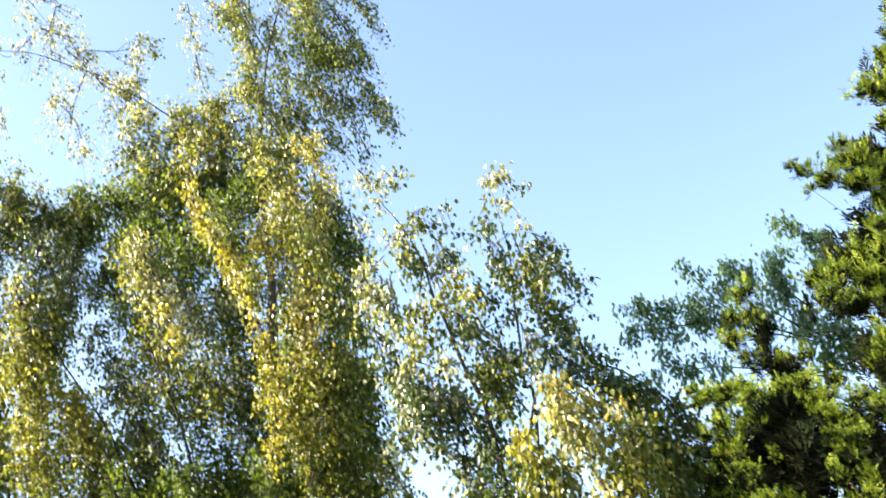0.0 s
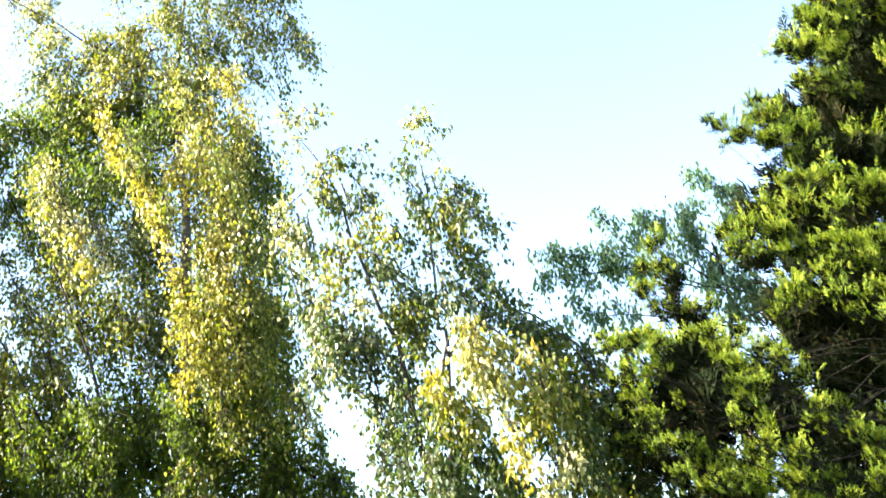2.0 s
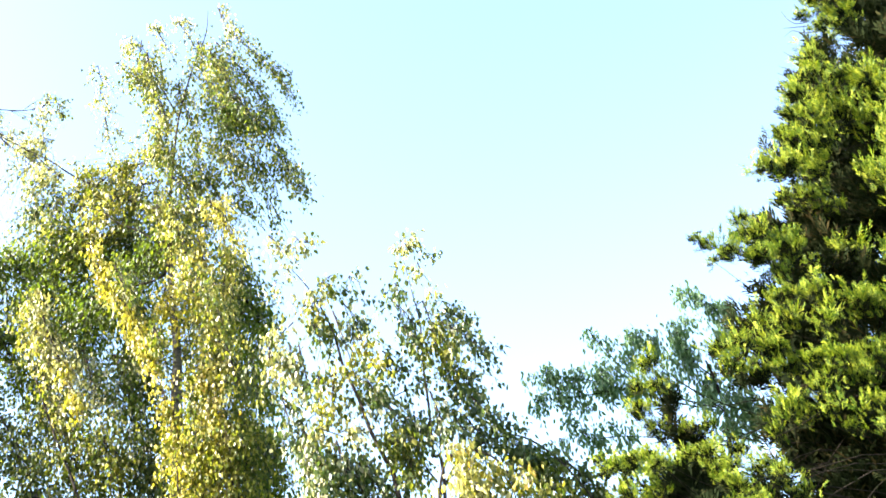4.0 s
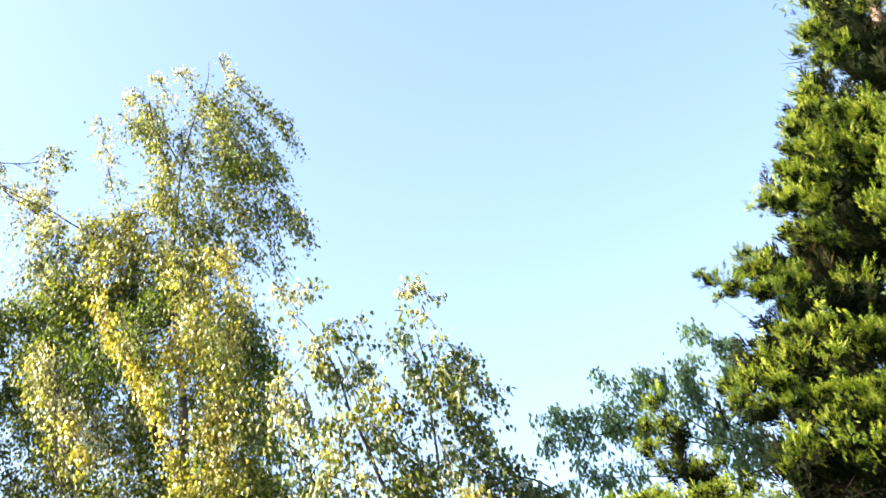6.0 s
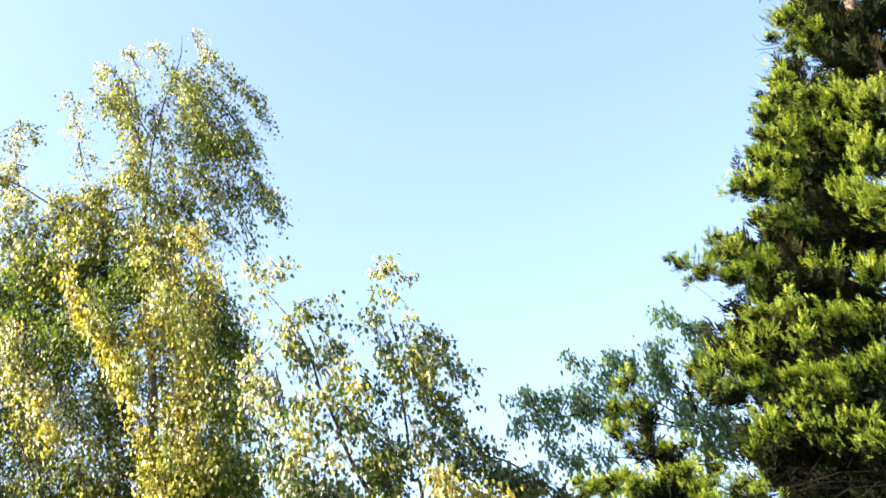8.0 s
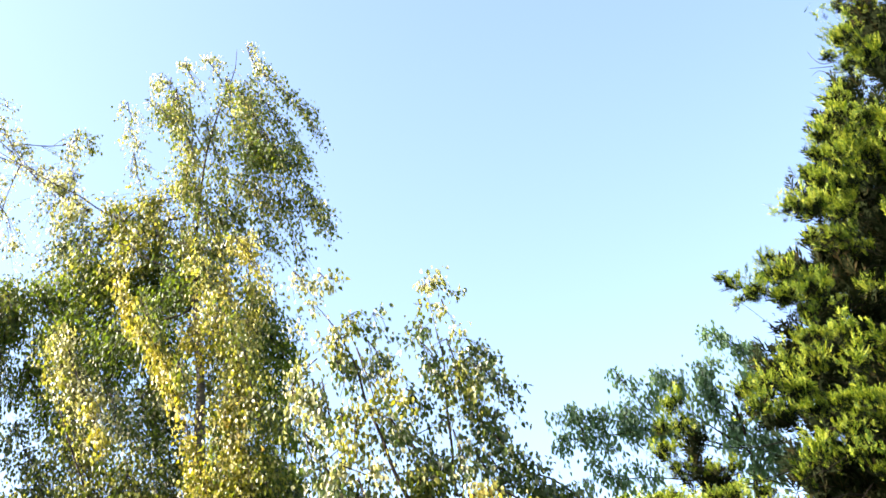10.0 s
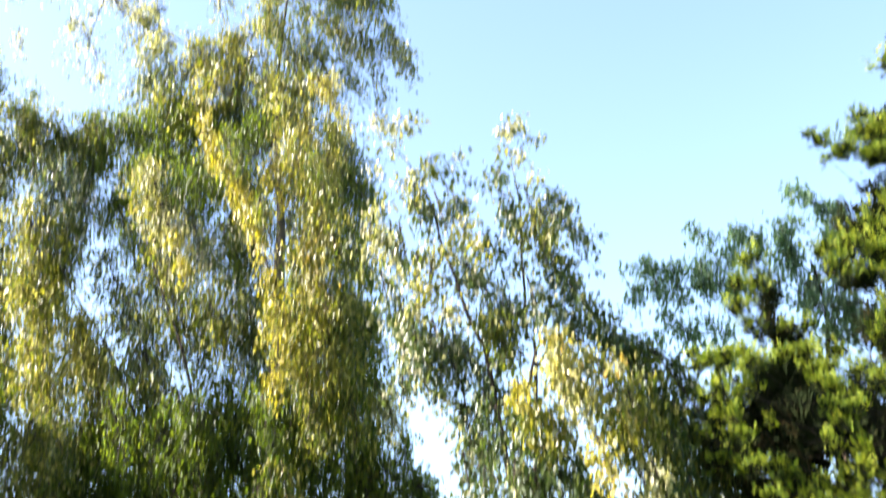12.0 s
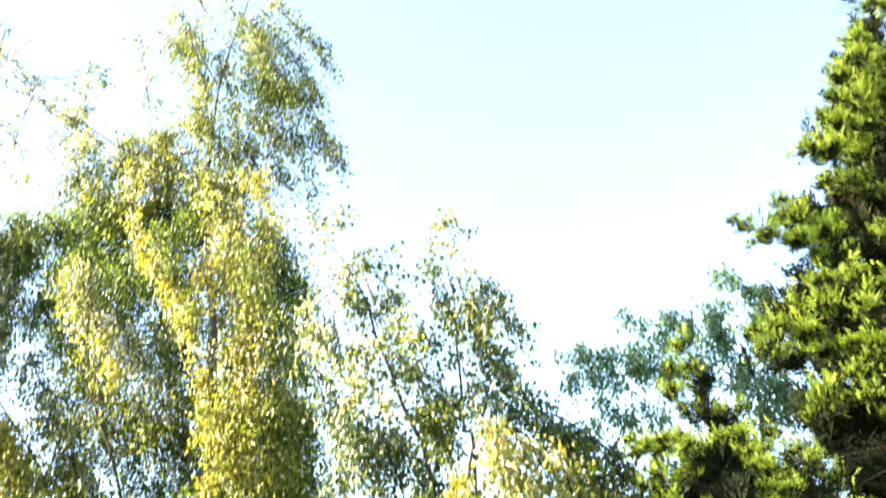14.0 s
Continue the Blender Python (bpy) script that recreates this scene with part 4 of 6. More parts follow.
plume(birch, [(-3.25, 10.70, 4.47), (-3.09, 10.70, 4.12), (-2.99, 10.70, 3.78)], 0.25, 0.7, birch_green, rng)
plume(birch, [(-2.55, 10.60, 4.59), (-2.46, 10.60, 4.24), (-2.37, 10.60, 3.95)], 0.23, 0.7, birch_deep_shade, rng)
plume(birch, [(-1.23, 10.50, 4.73), (-1.15, 10.50, 4.32), (-1.07, 10.50, 3.98)], 0.23, 0.8, birch_olive, rng)
plume(birch, [(-0.84, 10.60, 4.78), (-0.76, 10.60, 4.36), (-0.68, 10.60, 4.01)], 0.21, 0.8, birch_olive, rng)
plume(birch, [(-1.46, 10.60, 3.87), (-1.39, 10.60, 3.59), (-1.33, 10.60, 3.31)], 0.16, 0.9, birch_turning, rng)
plume(birch, [(-3.76, 10.70, 3.70), (-3.59, 10.70, 3.31), (-3.48, 10.70, 2.92)], 0.15, 0.8, birch_olive, rng)
plume(birch, [(-0.49, 11.70, 4.02), (-0.23, 11.70, 3.78), (0.09, 11.70, 3.42)], 0.21, 1.0, birch_deep_shade, rng)
plume(birch, [(-0.52, 11.70, 3.52), (-0.27, 11.70, 3.28), (-0.05, 11.70, 3.11)], 0.16, 0.7, birch_deep_shade, rng)
plume(birch, [(-0.25, 11.60, 4.32), (-0.14, 11.60, 3.95), (-0.00, 11.60, 3.58)], 0.19, 1.1, birch_deep_shade, rng)
plume(birch, [(-0.08, 11.70, 3.85), (0.02, 11.70, 3.54), (0.10, 11.70, 3.18)], 0.16, 1.0, birch_deep_shade, rng)
plume(birch, [(-0.29, 11.70, 3.71), (-0.21, 11.70, 3.41), (-0.14, 11.70, 3.05)], 0.18, 0.9, birch_deep_shade, rng)
plume(birch, [(-0.79, 11.60, 3.99), (-0.60, 11.60, 3.81), (-0.40, 11.60, 3.63)], 0.18, 0.9, birch_olive, rng)
plume(birch, [(-3.62, 12.20, 9.03), (-3.59, 12.20, 8.50), (-3.65, 12.20, 7.99)], 0.38, 0.5, birch_olive, rng)
plume(birch, [(-3.06, 12.20, 9.01), (-3.01, 12.20, 8.47), (-3.05, 12.20, 7.95)], 0.38, 0.6, birch_olive, rng)
plume(birch, [(-2.41, 12.10, 9.00), (-2.34, 12.10, 8.42), (-2.35, 12.10, 7.87)], 0.38, 0.6, birch_olive, rng)
plume(birch, [(-1.79, 12.00, 8.83), (-1.72, 12.00, 8.25), (-1.73, 12.00, 7.70)], 0.34, 0.6, birch_deep_shade, rng)
plume(birch, [(-1.30, 12.00, 8.64), (-1.23, 12.00, 8.03), (-1.25, 12.00, 7.45)], 0.30, 0.5, birch_olive, rng)
plume(birch, [(-3.54, 12.30, 8.03), (-3.48, 12.30, 7.42), (-3.50, 12.30, 6.83)], 0.37, 0.5, birch_deep_shade, rng)
plume(birch, [(-2.98, 12.20, 7.95), (-2.91, 12.20, 7.49), (-2.91, 12.20, 7.04)], 0.37, 0.6, birch_deep_shade, rng)
plume(birch, [(-2.35, 12.10, 7.87), (-2.25, 12.10, 7.40), (-2.24, 12.10, 6.96)], 0.34, 0.6, birch_deep_shade, rng)
plume(birch, [(-1.75, 11.90, 7.73), (-1.66, 11.90, 7.13), (-1.65, 11.90, 6.55)], 0.29, 0.6, birch_olive, rng)
plume(birch, [(-1.25, 12.00, 7.45), (-1.14, 12.00, 6.85), (-1.11, 12.00, 6.28)], 0.32, 0.6, birch_olive, rng)
plume(birch, [(-3.30, 12.30, 6.82), (-3.21, 12.30, 6.26), (-3.20, 12.30, 5.72)], 0.39, 0.4, birch_glint, rng)
plume(birch, [(-2.73, 12.30, 6.93), (-2.62, 12.30, 6.28), (-2.58, 12.30, 5.67)], 0.40, 0.3, birch_glint, rng)
plume(birch, [(-2.12, 12.20, 6.85), (-1.99, 12.20, 6.20), (-1.94, 12.20, 5.60)], 0.35, 0.2, birch_glint, rng)
plume(birch, [(-1.55, 11.90, 6.55), (-1.47, 11.90, 5.92), (-1.46, 11.90, 5.34)], 0.34, 0.6, birch_olive, rng)
plume(birch, [(-1.03, 11.90, 6.23), (-0.93, 11.90, 5.75), (-0.91, 11.90, 5.30)], 0.34, 0.6, birch_deep_shade, rng)
plume(birch, [(-2.07, 11.70, 9.77), (-1.95, 11.70, 9.24), (-1.92, 11.70, 8.74)], 0.34, 0.3, birch_olive, rng)
plume(birch, [(-1.55, 11.60, 10.97), (-1.38, 11.60, 10.30), (-1.31, 11.60, 9.67)], 0.30, 0.2, birch_olive, rng)
plume(birch, [(-2.15, 11.60, 11.27), (-2.06, 11.60, 10.55), (-2.06, 11.60, 9.87)], 0.22, 0.2, birch_olive, rng)
plume(birch, [(-2.60, 11.60, 9.04), (-2.25, 11.60, 8.86), (-1.97, 11.60, 8.68)], 0.33, 0.6, birch_turning, rng)
plume(birch, [(-3.26, 11.90, 8.92), (-3.34, 11.90, 8.72), (-3.50, 11.90, 8.53)], 0.34, 0.4, birch_olive, rng)
plume(birch, [(-5.28, 12.30, 8.86), (-5.13, 12.30, 8.17), (-5.06, 12.30, 7.49)], 0.34, 0.5, birch_olive, rng)
plume(birch, [(-4.63, 12.30, 8.39), (-4.53, 12.30, 7.71), (-4.51, 12.30, 7.05)], 0.38, 0.5, birch_olive, rng)
plume(birch, [(-4.05, 12.20, 8.53), (-3.92, 12.20, 7.85), (-3.87, 12.20, 7.19)], 0.37, 0.5, birch_olive, rng)
plume(birch, [(-4.84, 12.00, 7.13), (-4.69, 12.00, 6.43), (-4.62, 12.00, 5.75)], 0.40, 0.4, birch_turning, rng)
plume(birch, [(-4.39, 12.20, 6.94), (-4.44, 12.20, 6.37), (-4.57, 12.20, 5.82)], 0.25, 0.3, birch_glint, rng)
plume(birch, [(-3.77, 12.10, 7.14), (-3.55, 12.10, 6.48), (-3.41, 12.10, 5.83)], 0.36, 0.2, birch_olive, rng)
plume(birch, [(-4.62, 12.00, 5.75), (-4.49, 12.00, 5.13), (-4.43, 12.00, 4.53)], 0.43, 0.6, birch_turning, rng)
plume(birch, [(-3.99, 11.90, 5.67), (-3.84, 11.90, 5.09), (-3.77, 11.90, 4.53)], 0.39, 0.5, birch_turning, rng)
plume(birch, [(-3.34, 11.90, 5.69), (-3.20, 11.90, 5.11), (-3.14, 11.90, 4.55)], 0.39, 0.3, birch_olive, rng)
plume(birch, [(-2.78, 12.00, 5.75), (-2.64, 12.00, 5.17), (-2.59, 12.00, 4.60)], 0.39, 0.2, birch_olive, rng)
plume(birch, [(-2.20, 12.10, 5.74), (-2.10, 12.10, 5.18), (-2.09, 12.10, 4.64)], 0.35, 0.2, birch_glint, rng)
plume(birch, [(-1.55, 11.70, 5.70), (-1.43, 11.70, 5.12), (-1.40, 11.70, 4.56)], 0.38, 0.6, birch_olive, rng)
plume(birch, [(-0.98, 11.90, 5.79), (-0.87, 11.90, 5.14), (-0.84, 11.90, 4.50)], 0.34, 0.6, birch_deep_shade, rng)
plume(birch, [(-4.33, 12.10, 4.49), (-4.21, 12.10, 3.94), (-4.17, 12.10, 3.40)], 0.38, 0.5, birch_turning, rng)
plume(birch, [(-3.73, 12.00, 4.49), (-3.61, 12.00, 3.94), (-3.58, 12.00, 3.40)], 0.42, 0.9, birch_green, rng)
plume(birch, [(-3.14, 11.90, 4.55), (-3.00, 11.90, 3.97), (-2.94, 11.90, 3.41)], 0.41, 0.9, birch_deep_shade, rng)
plume(birch, [(-2.57, 11.90, 4.57), (-2.44, 11.90, 3.99), (-2.38, 11.90, 3.43)], 0.42, 0.9, birch_green, rng)
plume(birch, [(-2.01, 12.00, 4.62), (-1.89, 12.00, 4.03), (-1.85, 12.00, 3.46)], 0.42, 0.9, birch_green, rng)
plume(birch, [(-1.43, 11.90, 4.68), (-1.31, 11.90, 4.06), (-1.27, 11.90, 3.47)], 0.42, 0.9, birch_deep_shade, rng)
plume(birch, [(-0.91, 11.90, 4.63), (-0.81, 11.90, 4.05), (-0.78, 11.90, 3.48)], 0.38, 0.8, birch_green, rng)
plume(birch, [(-4.09, 12.10, 3.34), (-3.96, 12.10, 2.88), (-3.90, 12.10, 2.44)], 0.37, 0.4, birch_turning, rng)
plume(birch, [(-3.45, 12.00, 3.35), (-3.32, 12.00, 2.89), (-3.27, 12.00, 2.45)], 0.41, 0.8, birch_green, rng)
plume(birch, [(-2.81, 11.90, 3.35), (-2.69, 11.90, 2.90), (-2.64, 11.90, 2.46)], 0.40, 0.6, birch_green, rng)
plume(birch, [(-2.19, 11.90, 3.37), (-2.08, 11.90, 2.92), (-2.04, 11.90, 2.48)], 0.40, 0.7, birch_green, rng)
plume(birch, [(-1.59, 12.00, 3.41), (-1.49, 12.00, 2.95), (-1.46, 12.00, 2.50)], 0.41, 0.8, birch_green, rng)
plume(birch, [(-0.96, 11.90, 3.41), (-0.86, 11.90, 2.96), (-0.84, 11.90, 2.51)], 0.40, 0.7, birch_deep_shade, rng)
keep_place(birch)

rng = np.random.default_rng(12)
young_birch = thing("birch_tree", (0.88, 9.0, 0), "slender young birch with sparse yellowing leaves and an arching golden bough", "tree", "birches in the garden")
stem(young_birch, "trunk", [(0.88, 9.00, 0.00), (0.83, 9.00, 2.30), (0.52, 9.00, 4.40), (0.45, 9.00, 4.59), (0.33, 9.00, 4.87), (0.24, 9.00, 5.17), (0.12, 9.00, 5.48), (0.03, 9.00, 5.85), (-0.11, 9.00, 6.17), (-0.23, 9.00, 6.37), (-0.34, 9.00, 6.51)], 0.03, 0.003, twig_bark, rng)
stem(young_birch, "side_stem", [(0.84, 9.00, 2.20), (0.94, 9.00, 4.37), (0.87, 9.00, 4.63), (0.86, 9.00, 5.05), (0.84, 9.00, 5.43), (0.84, 9.00, 5.89), (0.79, 9.00, 6.21), (0.73, 9.00, 6.56)], 0.02, 0.003, twig_bark, rng)
stem(young_birch, "side_stem", [(0.88, 9.00, 4.37), (0.78, 9.00, 4.54), (0.72, 9.00, 4.76), (0.65, 9.00, 4.96)], 0.01, 0.003, twig_bark, rng)
stem(young_birch, "side_stem", [(0.83, 8.80, 3.70), (0.87, 8.80, 4.20), (0.97, 8.80, 4.51), (1.19, 8.80, 4.57), (1.43, 8.80, 4.42), (1.60, 8.80, 3.98), (1.75, 8.80, 3.45), (1.83, 8.80, 2.98), (1.96, 8.80, 2.53)], 0.014, 0.004, twig_bark, rng)
stem(young_birch, "side_stem", [(0.86, 9.20, 4.21), (1.14, 9.20, 4.64), (1.61, 9.20, 4.83), (2.01, 9.20, 4.57), (2.35, 9.20, 4.06), (2.72, 9.20, 3.41)], 0.014, 0.004, twig_bark, rng)
plume(young_birch, [(-0.55, 9.00, 6.89), (-0.47, 9.00, 6.78), (-0.41, 9.00, 6.68)], 0.10, 0.9, birch_pale_glare, rng, size=0.056)
plume(young_birch, [(-0.31, 9.00, 6.88), (-0.23, 9.00, 6.77), (-0.19, 9.00, 6.63)], 0.07, 0.7, birch_pale_glare, rng, size=0.056)
plume(young_birch, [(-0.21, 9.00, 6.80), (-0.10, 9.00, 6.77)], 0.04, 0.6, birch_olive, rng, size=0.056)
plume(young_birch, [(-0.38, 9.00, 6.51), (-0.32, 9.00, 6.45)], 0.07, 0.8, birch_pale_glare, rng, size=0.056)
plume(young_birch, [(-0.48, 9.00, 6.38), (-0.52, 9.00, 6.28)], 0.06, 0.6, birch_pale_glare, rng, size=0.056)
plume(young_birch, [(-0.06, 9.00, 6.35), (0.05, 9.00, 6.43), (0.15, 9.00, 6.37)], 0.09, 1.1, birch_olive, rng, size=0.056)
plume(young_birch, [(0.20, 9.00, 6.41), (0.28, 9.00, 6.36), (0.32, 9.00, 6.24)], 0.08, 0.8, birch_glint, rng, size=0.056)
plume(young_birch, [(-0.06, 9.00, 6.17), (-0.23, 9.00, 6.11), (-0.34, 9.00, 6.00)], 0.08, 0.9, birch_pale_glare, rng, size=0.056)
plume(young_birch, [(-0.14, 8.90, 6.12), (-0.09, 8.90, 5.98), (-0.11, 8.90, 5.86)], 0.09, 1.0, birch_turning, rng, size=0.056)
plume(young_birch, [(-0.33, 9.10, 6.00), (-0.44, 9.10, 5.89), (-0.49, 9.10, 5.78)], 0.07, 0.7, birch_pale_glare, rng, size=0.056)
plume(young_birch, [(-0.15, 8.90, 5.87), (-0.08, 8.90, 5.69), (-0.12, 8.90, 5.51)], 0.11, 0.8, birch_glint, rng, size=0.056)
plume(young_birch, [(-0.55, 9.20, 5.89), (-0.56, 9.20, 5.66), (-0.47, 9.20, 5.41)], 0.14, 0.8, birch_pale_glare, rng, size=0.056)
plume(young_birch, [(-0.37, 9.20, 5.82), (-0.35, 9.20, 5.54), (-0.25, 9.20, 5.25)], 0.11, 0.7, birch_pale_glare, rng, size=0.056)
plume(young_birch, [(-0.45, 9.20, 5.32), (-0.38, 9.20, 5.05), (-0.31, 9.20, 4.78)], 0.14, 0.6, birch_glint, rng, size=0.056)
plume(young_birch, [(-0.11, 8.90, 5.39), (-0.10, 8.90, 5.13), (-0.08, 8.90, 4.87)], 0.10, 0.7, birch_glint, rng, size=0.056)
plume(young_birch, [(0.04, 8.80, 5.34), (0.00, 8.80, 5.11), (0.02, 8.80, 4.90)], 0.11, 1.1, birch_turning, rng, size=0.056)
plume(young_birch, [(0.14, 9.00, 6.13), (0.26, 9.00, 5.95), (0.33, 9.00, 5.77)], 0.10, 0.8, birch_glint, rng, size=0.056)
plume(young_birch, [(0.23, 8.80, 5.71), (0.32, 8.80, 5.54), (0.41, 8.80, 5.32)], 0.11, 1.0, birch_turning, rng, size=0.056)
plume(young_birch, [(0.11, 8.90, 5.38), (0.31, 8.90, 5.29), (0.45, 8.90, 5.12)], 0.09, 1.0, birch_glint, rng, size=0.056)
plume(young_birch, [(0.48, 9.10, 5.67), (0.59, 9.10, 5.54), (0.57, 9.10, 5.38)], 0.10, 1.1, birch_dark_shade, rng, size=0.056)
plume(young_birch, [(0.51, 9.10, 5.19), (0.66, 9.10, 5.26), (0.79, 9.10, 5.28)], 0.10, 0.7, birch_glint, rng, size=0.056)
plume(young_birch, [(0.67, 8.90, 6.62), (0.78, 8.90, 6.68), (0.88, 8.90, 6.58)], 0.10, 1.0, birch_pale_glare, rng, size=0.056)
plume(young_birch, [(0.67, 9.00, 6.49), (0.59, 9.00, 6.50)], 0.06, 0.8, birch_olive, rng, size=0.056)
plume(young_birch, [(0.86, 9.00, 6.54), (0.90, 9.00, 6.42), (0.96, 9.00, 6.32)], 0.06, 0.7, birch_pale_glare, rng, size=0.056)
plume(young_birch, [(0.63, 9.00, 6.32), (0.67, 9.00, 6.22)], 0.07, 0.8, birch_glint, rng, size=0.056)
plume(young_birch, [(0.95, 9.00, 6.63), (1.01, 9.00, 6.55)], 0.05, 0.7, birch_olive, rng, size=0.056)
plume(young_birch, [(0.59, 9.00, 6.13), (0.71, 9.00, 6.01), (0.80, 9.00, 5.80)], 0.12, 1.0, birch_dark_shade, rng, size=0.056)
plume(young_birch, [(0.69, 8.90, 5.82), (0.78, 8.90, 5.61), (0.78, 8.90, 5.45)], 0.11, 0.8, birch_glint, rng, size=0.056)
plume(young_birch, [(0.94, 8.90, 6.15), (0.99, 8.90, 6.11)], 0.07, 1.0, birch_pale_glare, rng, size=0.056)
plume(young_birch, [(1.07, 9.00, 6.11), (1.21, 9.00, 5.92), (1.36, 9.00, 5.80)], 0.10, 1.0, birch_glint, rng, size=0.056)
plume(young_birch, [(1.02, 9.00, 5.91), (1.24, 9.00, 5.75), (1.39, 9.00, 5.60), (1.51, 9.00, 5.53)], 0.12, 1.0, birch_glint, rng, size=0.056)
plume(young_birch, [(1.29, 9.00, 5.92), (1.42, 9.00, 5.92)], 0.06, 0.7, birch_dark_shade, rng, size=0.056)
plume(young_birch, [(0.93, 8.90, 5.83), (0.98, 8.90, 5.55), (1.08, 8.90, 5.26)], 0.13, 1.2, birch_olive, rng, size=0.056)
plume(young_birch, [(1.08, 9.10, 5.57), (1.16, 9.10, 5.32), (1.28, 9.10, 5.03)], 0.12, 1.2, birch_dark_shade, rng, size=0.056)
plume(young_birch, [(1.24, 9.00, 5.16), (1.37, 9.00, 4.94), (1.52, 9.00, 4.74)], 0.10, 1.0, birch_dark_shade, rng, size=0.056)
plume(young_birch, [(1.30, 9.10, 5.39), (1.38, 9.10, 5.33)], 0.09, 0.8, birch_glint, rng, size=0.056)
plume(young_birch, [(1.19, 9.20, 5.05), (1.33, 9.20, 4.85), (1.54, 9.20, 4.68), (1.75, 9.20, 4.53)], 0.14, 1.1, birch_dark_shade, rng, size=0.056)
plume(young_birch, [(1.70, 9.30, 4.65), (1.93, 9.30, 4.56), (2.10, 9.30, 4.48)], 0.10, 0.9, birch_dark_shade, rng, size=0.056)
plume(young_birch, [(0.87, 8.90, 5.17), (0.95, 8.90, 4.90), (0.95, 8.90, 4.64)], 0.10, 0.8, birch_glint, rng, size=0.056)
plume(young_birch, [(0.50, 9.10, 5.17), (0.59, 9.10, 4.95), (0.73, 9.10, 4.83)], 0.14, 0.8, birch_glint, rng, size=0.056)
plume(young_birch, [(0.54, 8.90, 4.72), (0.63, 8.90, 4.56), (0.64, 8.90, 4.37)], 0.12, 1.4, birch_olive, rng, size=0.056)
plume(young_birch, [(0.14, 9.20, 4.96), (0.23, 9.20, 4.69), (0.26, 9.20, 4.44)], 0.17, 0.8, birch_glint, rng, size=0.056)
plume(young_birch, [(-0.26, 9.20, 4.99), (-0.17, 9.20, 4.72), (-0.12, 9.20, 4.47)], 0.15, 1.0, birch_glint, rng, size=0.056)
plume(young_birch, [(-0.10, 8.90, 4.87), (0.04, 8.90, 4.81), (0.18, 8.90, 4.75)], 0.14, 0.7, birch_pale_glare, rng, size=0.056)
plume(young_birch, [(-0.25, 9.10, 4.88), (-0.14, 9.10, 4.61), (0.00, 9.10, 4.36)], 0.14, 1.0, birch_glint, rng, size=0.056)
plume(young_birch, [(0.03, 9.20, 4.87), (0.12, 9.20, 4.55), (0.18, 9.20, 4.24)], 0.15, 0.8, birch_glint, rng, size=0.056)
plume(young_birch, [(-0.23, 9.30, 4.35), (-0.21, 9.30, 4.09), (-0.16, 9.30, 3.94)], 0.12, 0.8, birch_glint, rng, size=0.056)
plume(young_birch, [(0.27, 9.10, 4.58), (0.38, 9.10, 4.27), (0.43, 9.10, 3.96)], 0.12, 0.9, birch_dark_shade, rng, size=0.056)
plume(young_birch, [(0.48, 8.90, 4.73), (0.58, 8.90, 4.63), (0.61, 8.90, 4.42)], 0.11, 1.7, birch_olive, rng, size=0.056)
plume(young_birch, [(0.47, 9.00, 4.14), (0.55, 9.00, 3.84), (0.49, 9.00, 3.54)], 0.12, 0.9, birch_dark_shade, rng, size=0.056)
plume(young_birch, [(0.42, 9.00, 3.49), (0.49, 9.00, 3.30), (0.59, 9.00, 3.02)], 0.11, 0.8, birch_dark_shade, rng, size=0.056)
plume(young_birch, [(0.73, 9.10, 4.18), (0.76, 9.10, 3.82), (0.79, 9.10, 3.47)], 0.10, 1.1, birch_glint, rng, size=0.056)
plume(young_birch, [(0.79, 9.10, 3.47), (0.84, 9.10, 3.23), (0.79, 9.10, 2.99)], 0.13, 0.8, birch_dark_shade, rng, size=0.056)
plume(young_birch, [(0.14, 9.20, 4.13), (0.29, 9.20, 3.98), (0.34, 9.20, 3.78)], 0.10, 0.8, birch_glint, rng, size=0.056)
plume(young_birch, [(0.72, 9.10, 5.03), (0.77, 9.10, 4.76), (0.75, 9.10, 4.44)], 0.11, 1.0, birch_glint, rng, size=0.056)
plume(young_birch, [(1.07, 9.00, 5.00), (1.17, 9.00, 4.79), (1.32, 9.00, 4.69)], 0.12, 1.0, birch_glint, rng, size=0.056)
plume(young_birch, [(1.36, 9.10, 5.05), (1.54, 9.10, 4.84), (1.71, 9.10, 4.63)], 0.09, 0.9, birch_dark_shade, rng, size=0.056)
plume(young_birch, [(0.87, 8.10, 4.30), (1.03, 8.10, 4.26), (1.18, 8.10, 4.15)], 0.08, 1.4, birch_gold, rng, size=0.056, singles=100)
plume(young_birch, [(1.01, 8.10, 4.14), (1.14, 8.10, 3.96), (1.22, 8.10, 3.69)], 0.14, 1.9, birch_pale_glare, rng, size=0.056, singles=60)
plume(young_birch, [(1.29, 8.20, 4.23), (1.40, 8.20, 4.00), (1.46, 8.20, 3.72)], 0.12, 1.5, birch_turning, rng, size=0.056, singles=60)
plume(young_birch, [(0.76, 8.30, 4.05), (0.80, 8.30, 3.81), (0.87, 8.30, 3.59)], 0.10, 1.6, birch_turning, rng, size=0.056)
plume(young_birch, [(0.70, 8.10, 3.96), (0.69, 8.10, 3.76)], 0.05, 1.7, birch_gold, rng, size=0.056)
plume(young_birch, [(0.94, 8.50, 3.78), (1.10, 8.50, 3.64), (1.24, 8.50, 3.55)], 0.14, 1.4, birch_turning, rng, size=0.056)
plume(young_birch, [(1.62, 8.50, 4.04), (1.70, 8.50, 3.76), (1.74, 8.50, 3.52)], 0.13, 1.5, birch_turning, rng, size=0.056)
